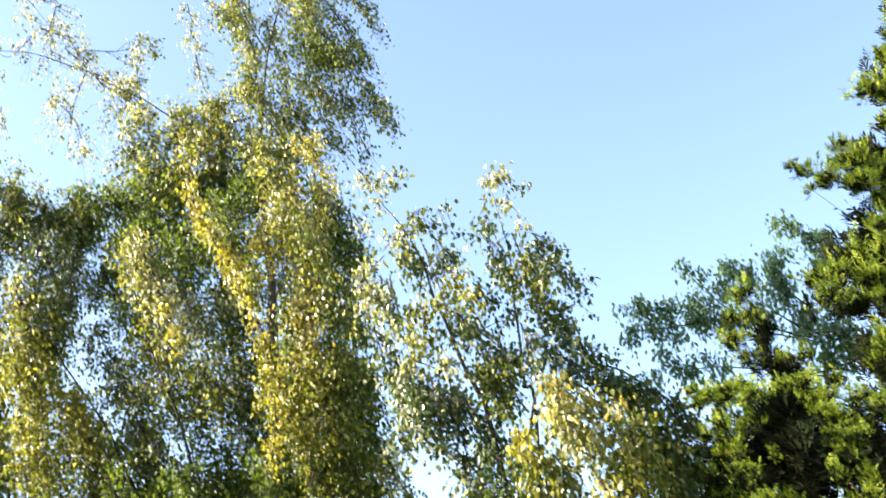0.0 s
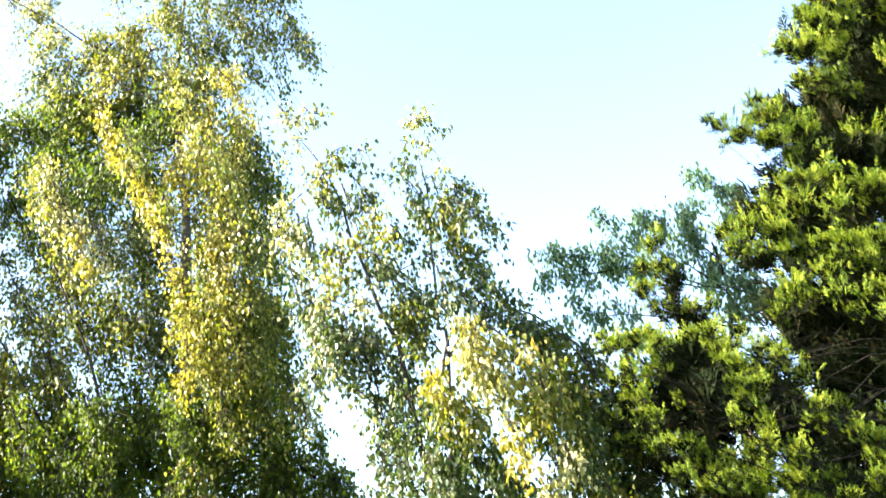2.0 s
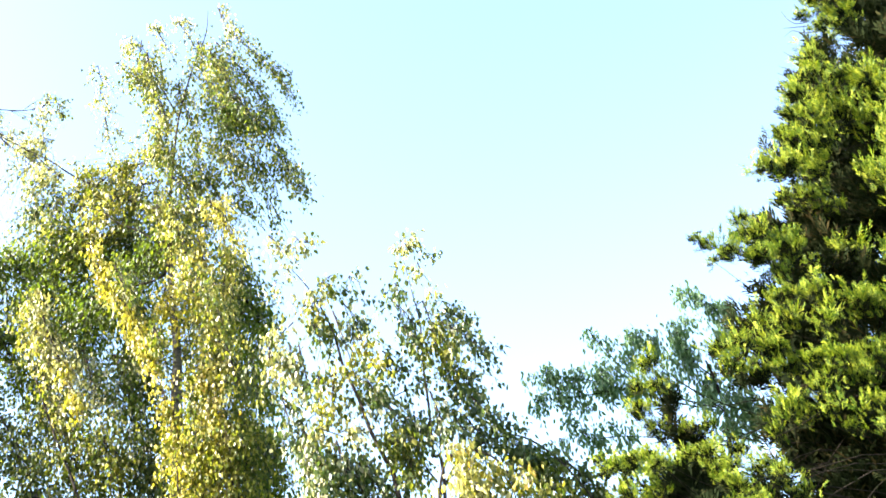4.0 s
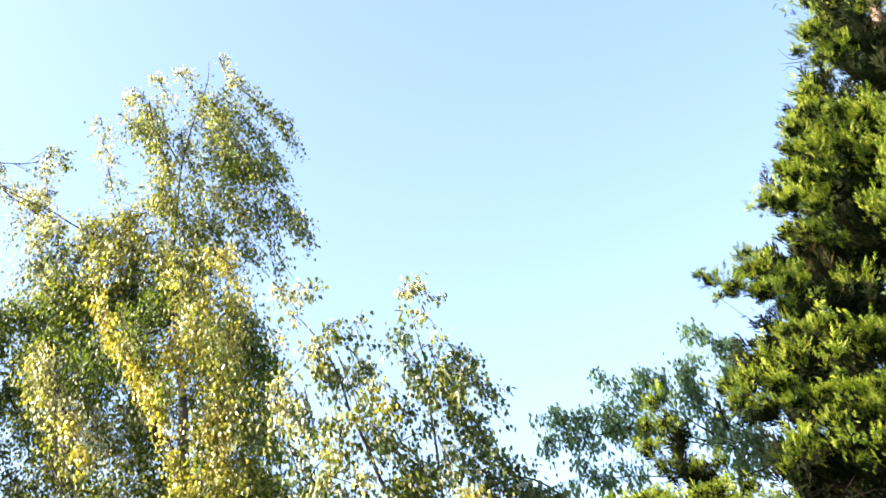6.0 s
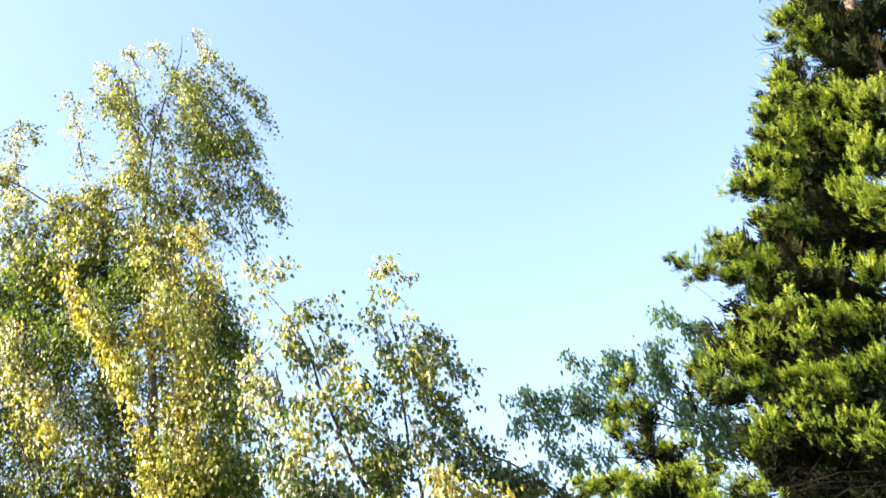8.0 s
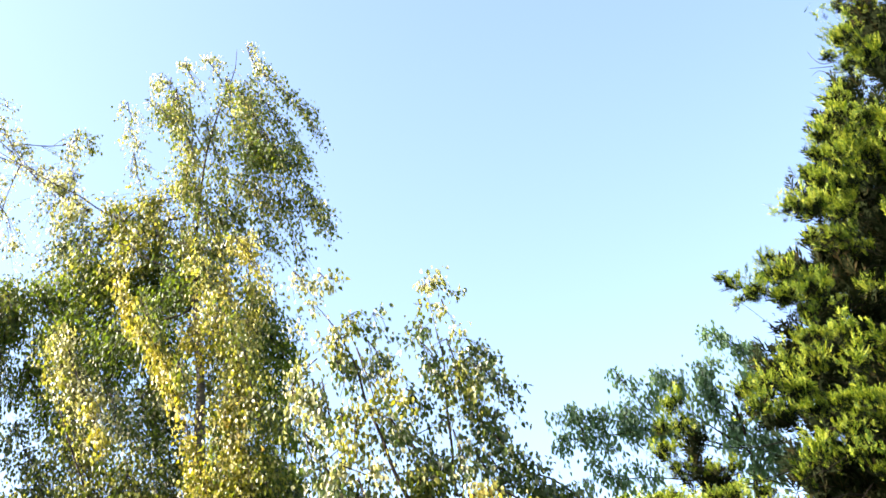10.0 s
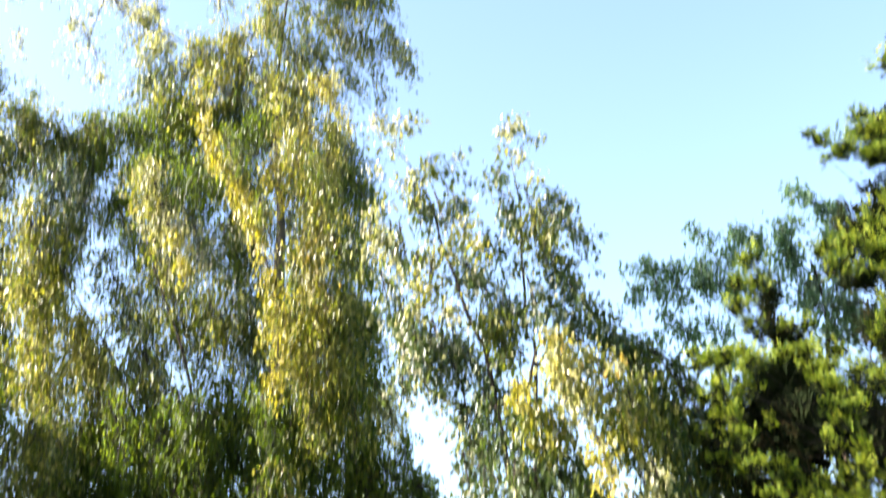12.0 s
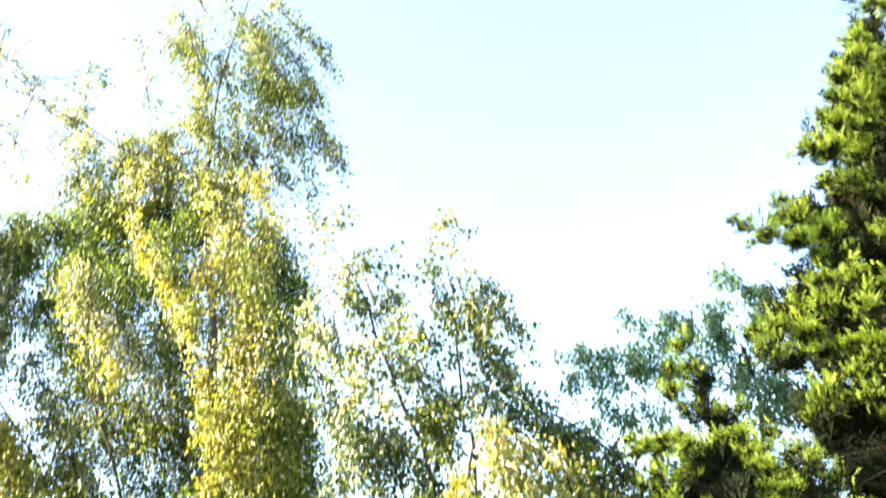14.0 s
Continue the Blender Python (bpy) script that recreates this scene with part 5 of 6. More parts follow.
plume(young_birch, [(1.27, 8.00, 3.53), (1.36, 8.00, 3.31), (1.48, 8.00, 3.10)], 0.09, 1.2, birch_gold, rng, size=0.056, singles=50)
plume(young_birch, [(1.52, 8.00, 3.10), (1.62, 8.00, 2.90), (1.68, 8.00, 2.65)], 0.09, 1.5, birch_pale_glare, rng, size=0.056, singles=50)
plume(young_birch, [(1.72, 8.20, 3.37), (1.80, 8.20, 3.15), (1.89, 8.20, 3.02)], 0.08, 1.3, birch_pale_glare, rng, size=0.056)
plume(young_birch, [(1.82, 8.30, 2.90), (1.85, 8.30, 2.69), (1.89, 8.30, 2.48)], 0.07, 1.0, birch_turning, rng, size=0.056)
plume(young_birch, [(1.28, 8.80, 3.29), (1.42, 8.80, 3.15), (1.55, 8.80, 2.97)], 0.13, 2.1, birch_dark_shade, rng, size=0.056)
plume(young_birch, [(0.97, 9.00, 3.66), (1.11, 9.00, 3.42), (1.30, 9.00, 3.23)], 0.14, 1.1, birch_dark_shade, rng, size=0.056)
plume(young_birch, [(1.01, 8.90, 3.16), (1.10, 8.90, 3.02), (1.29, 8.90, 2.98)], 0.08, 0.9, birch_dark_shade, rng, size=0.056)
plume(young_birch, [(1.67, 9.30, 4.59), (1.88, 9.30, 4.44), (2.07, 9.30, 4.12)], 0.16, 1.7, birch_olive, rng, size=0.056)
plume(young_birch, [(1.95, 9.40, 4.71), (2.16, 9.40, 4.58), (2.36, 9.40, 4.38), (2.48, 9.40, 4.22)], 0.09, 1.2, birch_dark_shade, rng, size=0.056)
plume(young_birch, [(2.21, 9.40, 4.53), (2.35, 9.40, 4.21), (2.55, 9.40, 3.91)], 0.10, 0.8, birch_glint, rng, size=0.056)
plume(young_birch, [(1.94, 9.40, 4.20), (2.08, 9.40, 3.89), (2.23, 9.40, 3.64)], 0.18, 2.2, birch_olive, rng, size=0.056)
plume(young_birch, [(2.27, 9.50, 4.02), (2.51, 9.50, 3.72), (2.75, 9.50, 3.42)], 0.18, 1.9, birch_olive, rng, size=0.056)
plume(young_birch, [(2.54, 9.60, 3.69), (2.70, 9.60, 3.33), (2.76, 9.60, 3.03)], 0.16, 1.6, birch_dark_shade, rng, size=0.056)
plume(young_birch, [(2.55, 9.50, 3.93), (2.67, 9.50, 3.83), (2.73, 9.50, 3.67)], 0.08, 1.2, birch_olive, rng, size=0.056)
plume(young_birch, [(2.72, 9.50, 3.62), (2.86, 9.50, 3.57), (2.91, 9.50, 3.42)], 0.06, 1.1, birch_dark_shade, rng, size=0.056)
plume(young_birch, [(2.85, 9.50, 3.40), (2.99, 9.50, 3.33), (3.02, 9.50, 3.15)], 0.07, 1.1, birch_glint, rng, size=0.056)
plume(young_birch, [(2.36, 9.40, 4.32), (2.52, 9.40, 4.27), (2.58, 9.40, 4.12)], 0.07, 1.1, birch_olive, rng, size=0.056)
plume(young_birch, [(2.02, 8.90, 3.77), (2.13, 8.90, 3.53), (2.20, 8.90, 3.29)], 0.09, 1.1, birch_dark_shade, rng, size=0.056)
plume(young_birch, [(2.12, 8.80, 3.27), (2.21, 8.80, 3.04), (2.22, 8.80, 2.81)], 0.09, 1.0, birch_dark_shade, rng, size=0.056)
plume(young_birch, [(1.81, 8.80, 3.93), (1.95, 8.80, 3.69), (1.99, 8.80, 3.45)], 0.06, 0.8, birch_turning, rng, size=0.056)
plume(young_birch, [(2.07, 9.40, 3.48), (2.26, 9.40, 3.23), (2.40, 9.40, 2.94)], 0.18, 1.8, birch_olive, rng, size=0.056)
plume(young_birch, [(2.57, 9.60, 3.33), (2.76, 9.60, 3.08), (2.90, 9.60, 2.84)], 0.18, 1.8, birch_dark_shade, rng, size=0.056)
plume(young_birch, [(2.26, 9.20, 3.05), (2.34, 9.20, 2.82), (2.43, 9.20, 2.59)], 0.14, 1.5, birch_olive, rng, size=0.056)
plume(young_birch, [(3.04, 9.80, 3.33), (3.24, 9.80, 3.13), (3.44, 9.80, 3.03)], 0.11, 1.1, birch_dark_shade, rng, size=0.056)
plume(young_birch, [(0.84, 9.20, 3.80), (0.99, 9.20, 3.40), (1.09, 9.20, 3.02)], 0.21, 0.6, birch_dark_shade, rng, size=0.056)
plume(young_birch, [(0.44, 9.30, 4.01), (0.55, 9.30, 3.51), (0.66, 9.30, 3.07)], 0.21, 0.8, birch_glint, rng, size=0.056)
plume(young_birch, [(1.09, 9.20, 3.81), (1.29, 9.20, 3.51), (1.38, 9.20, 3.22)], 0.18, 0.9, birch_glint, rng, size=0.056)
plume(young_birch, [(0.76, 8.60, 4.04), (0.79, 8.60, 3.65), (0.81, 8.60, 3.28)], 0.12, 0.8, birch_dark_shade, rng, size=0.056)
plume(young_birch, [(0.70, 8.60, 3.46), (0.77, 8.60, 3.10), (0.79, 8.60, 2.74)], 0.12, 1.1, birch_glint, rng, size=0.056)
plume(young_birch, [(0.94, 8.70, 3.21), (0.98, 8.70, 2.94), (1.03, 8.70, 2.67)], 0.14, 0.8, birch_dark_shade, rng, size=0.056)
plume(young_birch, [(-0.18, 9.20, 4.54), (-0.05, 9.20, 4.28), (0.09, 9.20, 4.08)], 0.14, 0.8, birch_glint, rng, size=0.056)
plume(young_birch, [(0.31, 9.20, 4.19), (0.37, 9.20, 3.78), (0.41, 9.20, 3.38)], 0.10, 0.9, birch_dark_shade, rng, size=0.056)
plume(young_birch, [(0.30, 9.20, 3.68), (0.36, 9.20, 3.33), (0.39, 9.20, 2.99)], 0.09, 0.8, birch_glint, rng, size=0.056)
plume(young_birch, [(0.12, 9.10, 4.57), (0.28, 9.10, 4.26), (0.33, 9.10, 4.01)], 0.10, 0.7, birch_glint, rng, size=0.056)
plume(young_birch, [(2.04, 9.60, 4.37), (2.34, 9.60, 3.95), (2.58, 9.60, 3.53)], 0.20, 1.4, birch_dark_shade, rng, size=0.056)
plume(young_birch, [(2.24, 9.70, 3.65), (2.54, 9.70, 3.29), (2.78, 9.70, 2.94)], 0.19, 1.4, birch_olive, rng, size=0.056)
plume(young_birch, [(1.69, 9.50, 3.90), (1.99, 9.50, 3.60), (2.19, 9.50, 3.30)], 0.18, 1.2, birch_dark_shade, rng, size=0.056)
plume(young_birch, [(1.00, 9.30, 3.62), (1.05, 9.30, 3.32), (1.15, 9.30, 3.03)], 0.16, 0.7, birch_glint, rng, size=0.056)
plume(young_birch, [(-0.20, 9.40, 4.99), (-0.03, 9.40, 4.66), (0.03, 9.40, 4.23)], 0.22, 0.4, birch_glint, rng, size=0.056)
plume(young_birch, [(0.54, 9.30, 4.54), (0.60, 9.30, 4.02), (0.65, 9.30, 3.51)], 0.21, 0.4, birch_dark_shade, rng, size=0.056)
plume(young_birch, [(1.07, 8.60, 4.45), (1.26, 8.60, 4.06), (1.44, 8.60, 3.68)], 0.18, 0.9, birch_olive, rng, size=0.056)
plume(young_birch, [(1.47, 8.70, 4.29), (1.65, 8.70, 3.90), (1.78, 8.70, 3.52)], 0.18, 0.9, birch_olive, rng, size=0.056)
plume(young_birch, [(0.91, 9.30, 6.27), (1.08, 9.30, 5.66), (1.24, 9.30, 5.20)], 0.22, 0.3, birch_glint, rng, size=0.056)
plume(young_birch, [(0.04, 9.30, 6.20), (0.18, 9.30, 5.72), (0.26, 9.30, 5.26)], 0.20, 0.3, birch_glint, rng, size=0.056)
plume(young_birch, [(-0.29, 9.30, 5.86), (-0.20, 9.30, 5.40), (-0.11, 9.30, 4.96)], 0.20, 0.4, birch_glint, rng, size=0.056)
plume(young_birch, [(0.32, 9.30, 5.48), (0.51, 9.30, 5.14), (0.58, 9.30, 4.70)], 0.22, 0.4, birch_glint, rng, size=0.056)
keep_place(young_birch)

rng = np.random.default_rng(13)
ash = thing("ash_tree", (4.9, 12.6, 0), "ash tree with drooping blue-green leaflets behind the conifer", "tree")
stem(ash, "trunk", [(4.90, 12.60, 0.00), (4.92, 12.60, 2.80), (4.86, 12.60, 5.21), (4.93, 12.60, 5.66), (4.98, 12.60, 6.18), (4.93, 12.60, 6.66), (4.87, 12.60, 6.90)], 0.05, 0.012, shade_bark, rng)
stem(ash, "side_stem", [(4.97, 12.60, 5.81), (5.29, 12.60, 6.63), (5.42, 12.60, 7.19), (5.21, 12.60, 7.56), (4.99, 12.60, 7.79), (4.70, 12.60, 7.95)], 0.011, 0.003, shade_bark, rng)
stem(ash, "side_stem", [(4.93, 12.60, 6.66), (4.70, 12.60, 6.91), (4.63, 12.60, 7.24), (4.61, 12.60, 7.49)], 0.011, 0.003, shade_bark, rng)
stem(ash, "side_stem", [(4.95, 12.60, 6.22), (4.50, 12.60, 6.60), (4.19, 12.60, 6.94), (4.00, 12.60, 7.34)], 0.011, 0.003, shade_bark, rng)
stem(ash, "side_stem", [(4.95, 12.60, 6.22), (4.25, 12.60, 6.46), (3.85, 12.60, 6.72), (3.63, 12.60, 7.01), (3.42, 12.60, 7.35)], 0.011, 0.003, shade_bark, rng)
stem(ash, "side_stem", [(4.98, 12.60, 6.18), (4.37, 12.60, 6.34), (3.74, 12.60, 6.56), (3.17, 12.60, 6.73), (2.63, 12.60, 6.80)], 0.011, 0.003, shade_bark, rng)
stem(ash, "side_stem", [(4.95, 12.60, 5.73), (4.27, 12.60, 5.85), (3.63, 12.60, 5.93), (3.19, 12.60, 5.93), (2.97, 12.60, 6.13)], 0.011, 0.003, shade_bark, rng)
stem(ash, "side_stem", [(3.74, 12.60, 6.56), (3.14, 12.60, 6.49), (2.58, 12.60, 6.45)], 0.011, 0.003, shade_bark, rng)
stem(ash, "side_stem", [(4.98, 12.60, 6.18), (5.32, 12.60, 6.20), (5.59, 12.60, 6.07)], 0.011, 0.003, shade_bark, rng)
plume(ash, [(4.69, 12.60, 7.95), (4.76, 12.60, 7.86)], 0.07, 3.5, ash_green, rng, size=0.078, shape=ASH_LEAF, hang=0.05)
plume(ash, [(4.88, 12.60, 7.86), (5.06, 12.60, 7.76)], 0.06, 3.5, ash_green, rng, size=0.078, shape=ASH_LEAF, hang=0.05)
plume(ash, [(5.09, 12.60, 7.72), (5.27, 12.60, 7.55)], 0.05, 4.1, ash_green, rng, size=0.078, shape=ASH_LEAF, hang=0.05)
plume(ash, [(5.35, 12.60, 7.70), (5.35, 12.60, 7.45)], 0.08, 4.9, ash_green, rng, size=0.078, shape=ASH_LEAF, hang=0.05)
plume(ash, [(5.29, 12.60, 7.37), (5.42, 12.60, 7.19)], 0.08, 3.5, ash_green, rng, size=0.078, shape=ASH_LEAF, hang=0.05)
plume(ash, [(4.51, 12.60, 7.45), (4.63, 12.60, 7.41)], 0.07, 3.8, ash_green, rng, size=0.078, shape=ASH_LEAF, hang=0.05)
plume(ash, [(4.71, 12.60, 7.43), (4.84, 12.60, 7.39)], 0.06, 3.5, ash_green, rng, size=0.078, shape=ASH_LEAF, hang=0.05)
plume(ash, [(4.57, 12.60, 7.33), (4.59, 12.60, 7.08)], 0.08, 5.2, ash_green, rng, size=0.078, shape=ASH_LEAF, hang=0.05)
plume(ash, [(4.64, 12.60, 7.08), (4.69, 12.60, 6.75)], 0.11, 5.5, ash_green, rng, size=0.078, shape=ASH_LEAF, hang=0.05)
plume(ash, [(3.96, 12.60, 7.34), (4.01, 12.60, 7.11)], 0.09, 5.2, ash_green, rng, size=0.078, shape=ASH_LEAF, hang=0.05)
plume(ash, [(4.19, 12.60, 7.17), (4.28, 12.60, 7.02)], 0.09, 4.6, ash_green, rng, size=0.078, shape=ASH_LEAF, hang=0.05)
plume(ash, [(3.84, 12.60, 7.04), (3.89, 12.60, 6.88)], 0.07, 2.9, ash_green, rng, size=0.078, shape=ASH_LEAF, hang=0.05)
plume(ash, [(3.41, 12.60, 7.35), (3.49, 12.60, 7.21)], 0.07, 3.2, ash_green, rng, size=0.078, shape=ASH_LEAF, hang=0.05)
plume(ash, [(3.58, 12.60, 7.17), (3.68, 12.60, 7.07)], 0.06, 3.2, ash_green, rng, size=0.078, shape=ASH_LEAF, hang=0.05)
plume(ash, [(3.73, 12.60, 7.01), (3.82, 12.60, 6.90)], 0.04, 2.9, ash_green, rng, size=0.078, shape=ASH_LEAF, hang=0.05)
plume(ash, [(3.65, 12.60, 6.89), (3.68, 12.60, 6.73)], 0.05, 3.2, ash_green, rng, size=0.078, shape=ASH_LEAF, hang=0.05)
plume(ash, [(3.46, 12.60, 6.86), (3.55, 12.60, 6.66)], 0.11, 6.1, ash_green, rng, size=0.078, shape=ASH_LEAF, hang=0.05)
plume(ash, [(3.22, 12.60, 6.76), (3.02, 12.60, 6.70)], 0.08, 4.6, ash_green, rng, size=0.078, shape=ASH_LEAF, hang=0.05)
plume(ash, [(2.71, 12.60, 6.87), (2.84, 12.60, 6.71)], 0.09, 5.2, ash_green, rng, size=0.078, shape=ASH_LEAF, hang=0.05)
plume(ash, [(2.54, 12.60, 6.80), (2.62, 12.60, 6.74)], 0.05, 2.9, ash_green, rng, size=0.078, shape=ASH_LEAF, hang=0.05)
plume(ash, [(2.56, 12.60, 6.53), (2.64, 12.60, 6.37)], 0.07, 4.1, ash_green, rng, size=0.078, shape=ASH_LEAF, hang=0.05)
plume(ash, [(2.86, 12.60, 6.63), (2.94, 12.60, 6.43)], 0.07, 4.3, ash_green, rng, size=0.078, shape=ASH_LEAF, hang=0.05)
plume(ash, [(3.12, 12.60, 6.60), (3.16, 12.60, 6.42)], 0.06, 3.8, ash_green, rng, size=0.078, shape=ASH_LEAF, hang=0.05)
plume(ash, [(3.34, 12.60, 6.58), (3.62, 12.60, 6.49)], 0.07, 4.9, ash_green, rng, size=0.078, shape=ASH_LEAF, hang=0.05)
plume(ash, [(2.93, 12.60, 6.36), (2.98, 12.60, 6.31)], 0.04, 2.6, ash_green, rng, size=0.078, shape=ASH_LEAF, hang=0.05)
plume(ash, [(3.20, 12.60, 6.34), (3.32, 12.60, 6.28)], 0.05, 2.6, ash_green, rng, size=0.078, shape=ASH_LEAF, hang=0.05)
plume(ash, [(2.95, 12.60, 6.20), (3.06, 12.60, 6.08)], 0.07, 4.6, ash_green, rng, size=0.078, shape=ASH_LEAF, hang=0.05)
plume(ash, [(3.10, 12.60, 6.01), (3.19, 12.60, 5.93)], 0.06, 4.1, ash_green, rng, size=0.078, shape=ASH_LEAF, hang=0.05)
plume(ash, [(3.23, 12.60, 5.96), (3.32, 12.60, 5.81)], 0.07, 3.8, ash_green, rng, size=0.078, shape=ASH_LEAF, hang=0.05)
plume(ash, [(3.45, 12.60, 6.13), (3.57, 12.60, 6.01)], 0.06, 3.5, ash_green, rng, size=0.078, shape=ASH_LEAF, hang=0.05)
plume(ash, [(2.80, 12.60, 5.95), (2.87, 12.60, 5.80)], 0.05, 2.9, ash_green, rng, size=0.078, shape=ASH_LEAF, hang=0.05)
plume(ash, [(2.65, 12.60, 5.89), (2.74, 12.60, 5.85)], 0.04, 2.9, ash_green, rng, size=0.078, shape=ASH_LEAF, hang=0.05)
plume(ash, [(3.64, 12.60, 5.97), (3.72, 12.60, 5.82)], 0.07, 3.2, ash_green, rng, size=0.078, shape=ASH_LEAF, hang=0.05)
plume(ash, [(3.73, 12.60, 6.50), (3.98, 12.60, 6.64)], 0.12, 4.6, ash_green, rng, size=0.078, shape=ASH_LEAF, hang=0.05)
plume(ash, [(4.93, 12.70, 6.70), (4.82, 12.70, 6.55)], 0.11, 4.3, ash_green, rng, size=0.078, shape=ASH_LEAF, hang=0.05)
plume(ash, [(5.12, 12.40, 6.25), (5.25, 12.40, 6.01)], 0.11, 4.6, ash_green, rng, size=0.078, shape=ASH_LEAF, hang=0.05)
plume(ash, [(5.38, 12.40, 6.08), (5.54, 12.40, 5.84)], 0.11, 4.6, ash_green, rng, size=0.078, shape=ASH_LEAF, hang=0.05)
plume(ash, [(4.96, 12.50, 6.07), (5.13, 12.50, 5.83)], 0.10, 3.5, ash_green, rng, size=0.078, shape=ASH_LEAF, hang=0.05)
plume(ash, [(4.76, 12.60, 6.59), (4.86, 12.60, 6.35)], 0.09, 2.9, ash_green, rng, size=0.078, shape=ASH_LEAF, hang=0.05)
plume(ash, [(4.29, 12.60, 6.69), (4.40, 12.60, 6.45)], 0.09, 3.5, ash_green, rng, size=0.078, shape=ASH_LEAF, hang=0.05)
plume(ash, [(3.44, 12.60, 5.65), (3.70, 12.60, 5.53)], 0.09, 2.9, ash_green, rng, size=0.078, shape=ASH_LEAF, hang=0.05)
plume(ash, [(5.18, 12.60, 6.88), (5.39, 12.60, 6.63)], 0.12, 3.5, ash_green, rng, size=0.078, shape=ASH_LEAF, hang=0.05)
plume(ash, [(5.02, 12.60, 7.05), (5.18, 12.60, 6.88)], 0.11, 3.8, ash_green, rng, size=0.078, shape=ASH_LEAF, hang=0.05)
plume(ash, [(4.98, 12.60, 7.76), (5.08, 12.60, 7.67)], 0.06, 3.5, ash_green, rng, size=0.078, shape=ASH_LEAF, hang=0.05)
plume(ash, [(5.10, 12.60, 7.65), (5.18, 12.60, 7.53)], 0.06, 3.8, ash_green, rng, size=0.078, shape=ASH_LEAF, hang=0.05)
plume(ash, [(5.16, 12.60, 7.48), (5.20, 12.60, 7.32)], 0.06, 3.8, ash_green, rng, size=0.078, shape=ASH_LEAF, hang=0.05)
plume(ash, [(5.16, 12.60, 7.28), (5.21, 12.60, 7.09)], 0.07, 4.1, ash_green, rng, size=0.078, shape=ASH_LEAF, hang=0.05)
plume(ash, [(4.81, 12.60, 7.91), (4.91, 12.60, 7.81)], 0.05, 3.2, ash_green, rng, size=0.078, shape=ASH_LEAF, hang=0.05)
plume(ash, [(4.56, 12.30, 6.21), (4.64, 12.30, 6.07)], 0.09, 2.9, ash_green, rng, size=0.078, shape=ASH_LEAF, hang=0.05)
plume(ash, [(4.92, 12.30, 6.34), (5.01, 12.30, 6.19)], 0.09, 3.5, ash_green, rng, size=0.078, shape=ASH_LEAF, hang=0.05)
plume(ash, [(5.22, 12.30, 6.05), (5.31, 12.30, 5.91)], 0.12, 4.1, ash_green, rng, size=0.078, shape=ASH_LEAF, hang=0.05)
plume(ash, [(5.07, 12.30, 5.87), (5.15, 12.30, 5.74)], 0.09, 3.5, ash_green, rng, size=0.078, shape=ASH_LEAF, hang=0.05)
plume(ash, [(4.83, 12.30, 6.11), (4.92, 12.30, 5.97)], 0.07, 2.6, ash_green, rng, size=0.078, shape=ASH_LEAF, hang=0.05)
keep_place(ash)

rng = np.random.default_rng(14)
TRUNK = (7.5, 10.2)
conifer = thing("cypress_tree", (7.5, 10.2, 0), "tall dense evergreen cypress with sunlit yellow-green sprays", "tree")
stem(conifer, "trunk", [(7.5, 10.2, 0.0), (7.48, 10.2, 4.0), (7.52, 10.2, 8.0), (7.5, 10.2, 11.5), (7.5, 10.2, 13.6)], 0.24, 0.03, brown_bark, rng)
lobe((6.24, 9.80, 10.58), (0.21, 0.22, 0.22), rng)
lobe((5.93, 9.70, 10.19), (0.14, 0.11, 0.09), rng)
lobe((6.16, 9.70, 10.03), (0.19, 0.16, 0.12), rng)
lobe((6.55, 9.90, 10.31), (0.21, 0.22, 0.23), rng)
lobe((5.81, 9.60, 9.45), (0.17, 0.17, 0.17), rng)
lobe((5.63, 9.50, 9.11), (0.20, 0.19, 0.18), rng)
lobe((5.42, 9.50, 8.83), (0.18, 0.20, 0.21), rng)
lobe((5.27, 9.50, 8.56), (0.15, 0.13, 0.11), rng)
lobe((6.24, 9.90, 9.36), (0.21, 0.21, 0.21), rng)
lobe((5.80, 9.60, 8.87), (0.18, 0.18, 0.18), rng)
lobe((6.43, 9.60, 9.07), (0.28, 0.26, 0.25), rng)
lobe((6.60, 9.30, 8.81), (0.22, 0.26, 0.29), rng)
lobe((5.13, 9.50, 8.31), (0.16, 0.14, 0.13), rng)
lobe((5.41, 9.40, 8.43), (0.20, 0.21, 0.21), rng)
lobe((5.98, 9.60, 8.62), (0.24, 0.24, 0.25), rng)
lobe((6.27, 9.50, 8.46), (0.22, 0.23, 0.24), rng)
lobe((6.26, 9.20, 8.00), (0.26, 0.27, 0.28), rng)
lobe((5.19, 9.40, 8.10), (0.22, 0.19, 0.17), rng)
lobe((5.60, 9.50, 8.16), (0.20, 0.20, 0.19), rng)
lobe((4.78, 9.40, 7.79), (0.16, 0.18, 0.20), rng)
lobe((4.99, 9.30, 7.72), (0.20, 0.20, 0.20), rng)
lobe((5.43, 9.50, 7.78), (0.22, 0.20, 0.19), rng)
lobe((5.98, 9.30, 7.59), (0.23, 0.21, 0.20), rng)
lobe((6.07, 9.10, 7.24), (0.23, 0.25, 0.27), rng)
lobe((4.94, 9.50, 7.43), (0.15, 0.14, 0.12), rng)
lobe((5.15, 9.40, 7.39), (0.20, 0.18, 0.17), rng)
lobe((5.38, 9.50, 7.27), (0.20, 0.17, 0.15), rng)
lobe((4.32, 9.30, 7.05), (0.16, 0.13, 0.10), rng)
lobe((4.38, 9.20, 6.85), (0.19, 0.17, 0.15), rng)
lobe((3.85, 9.20, 6.74), (0.16, 0.12, 0.09), rng)
lobe((3.73, 9.20, 6.80), (0.07, 0.05, 0.04), rng)
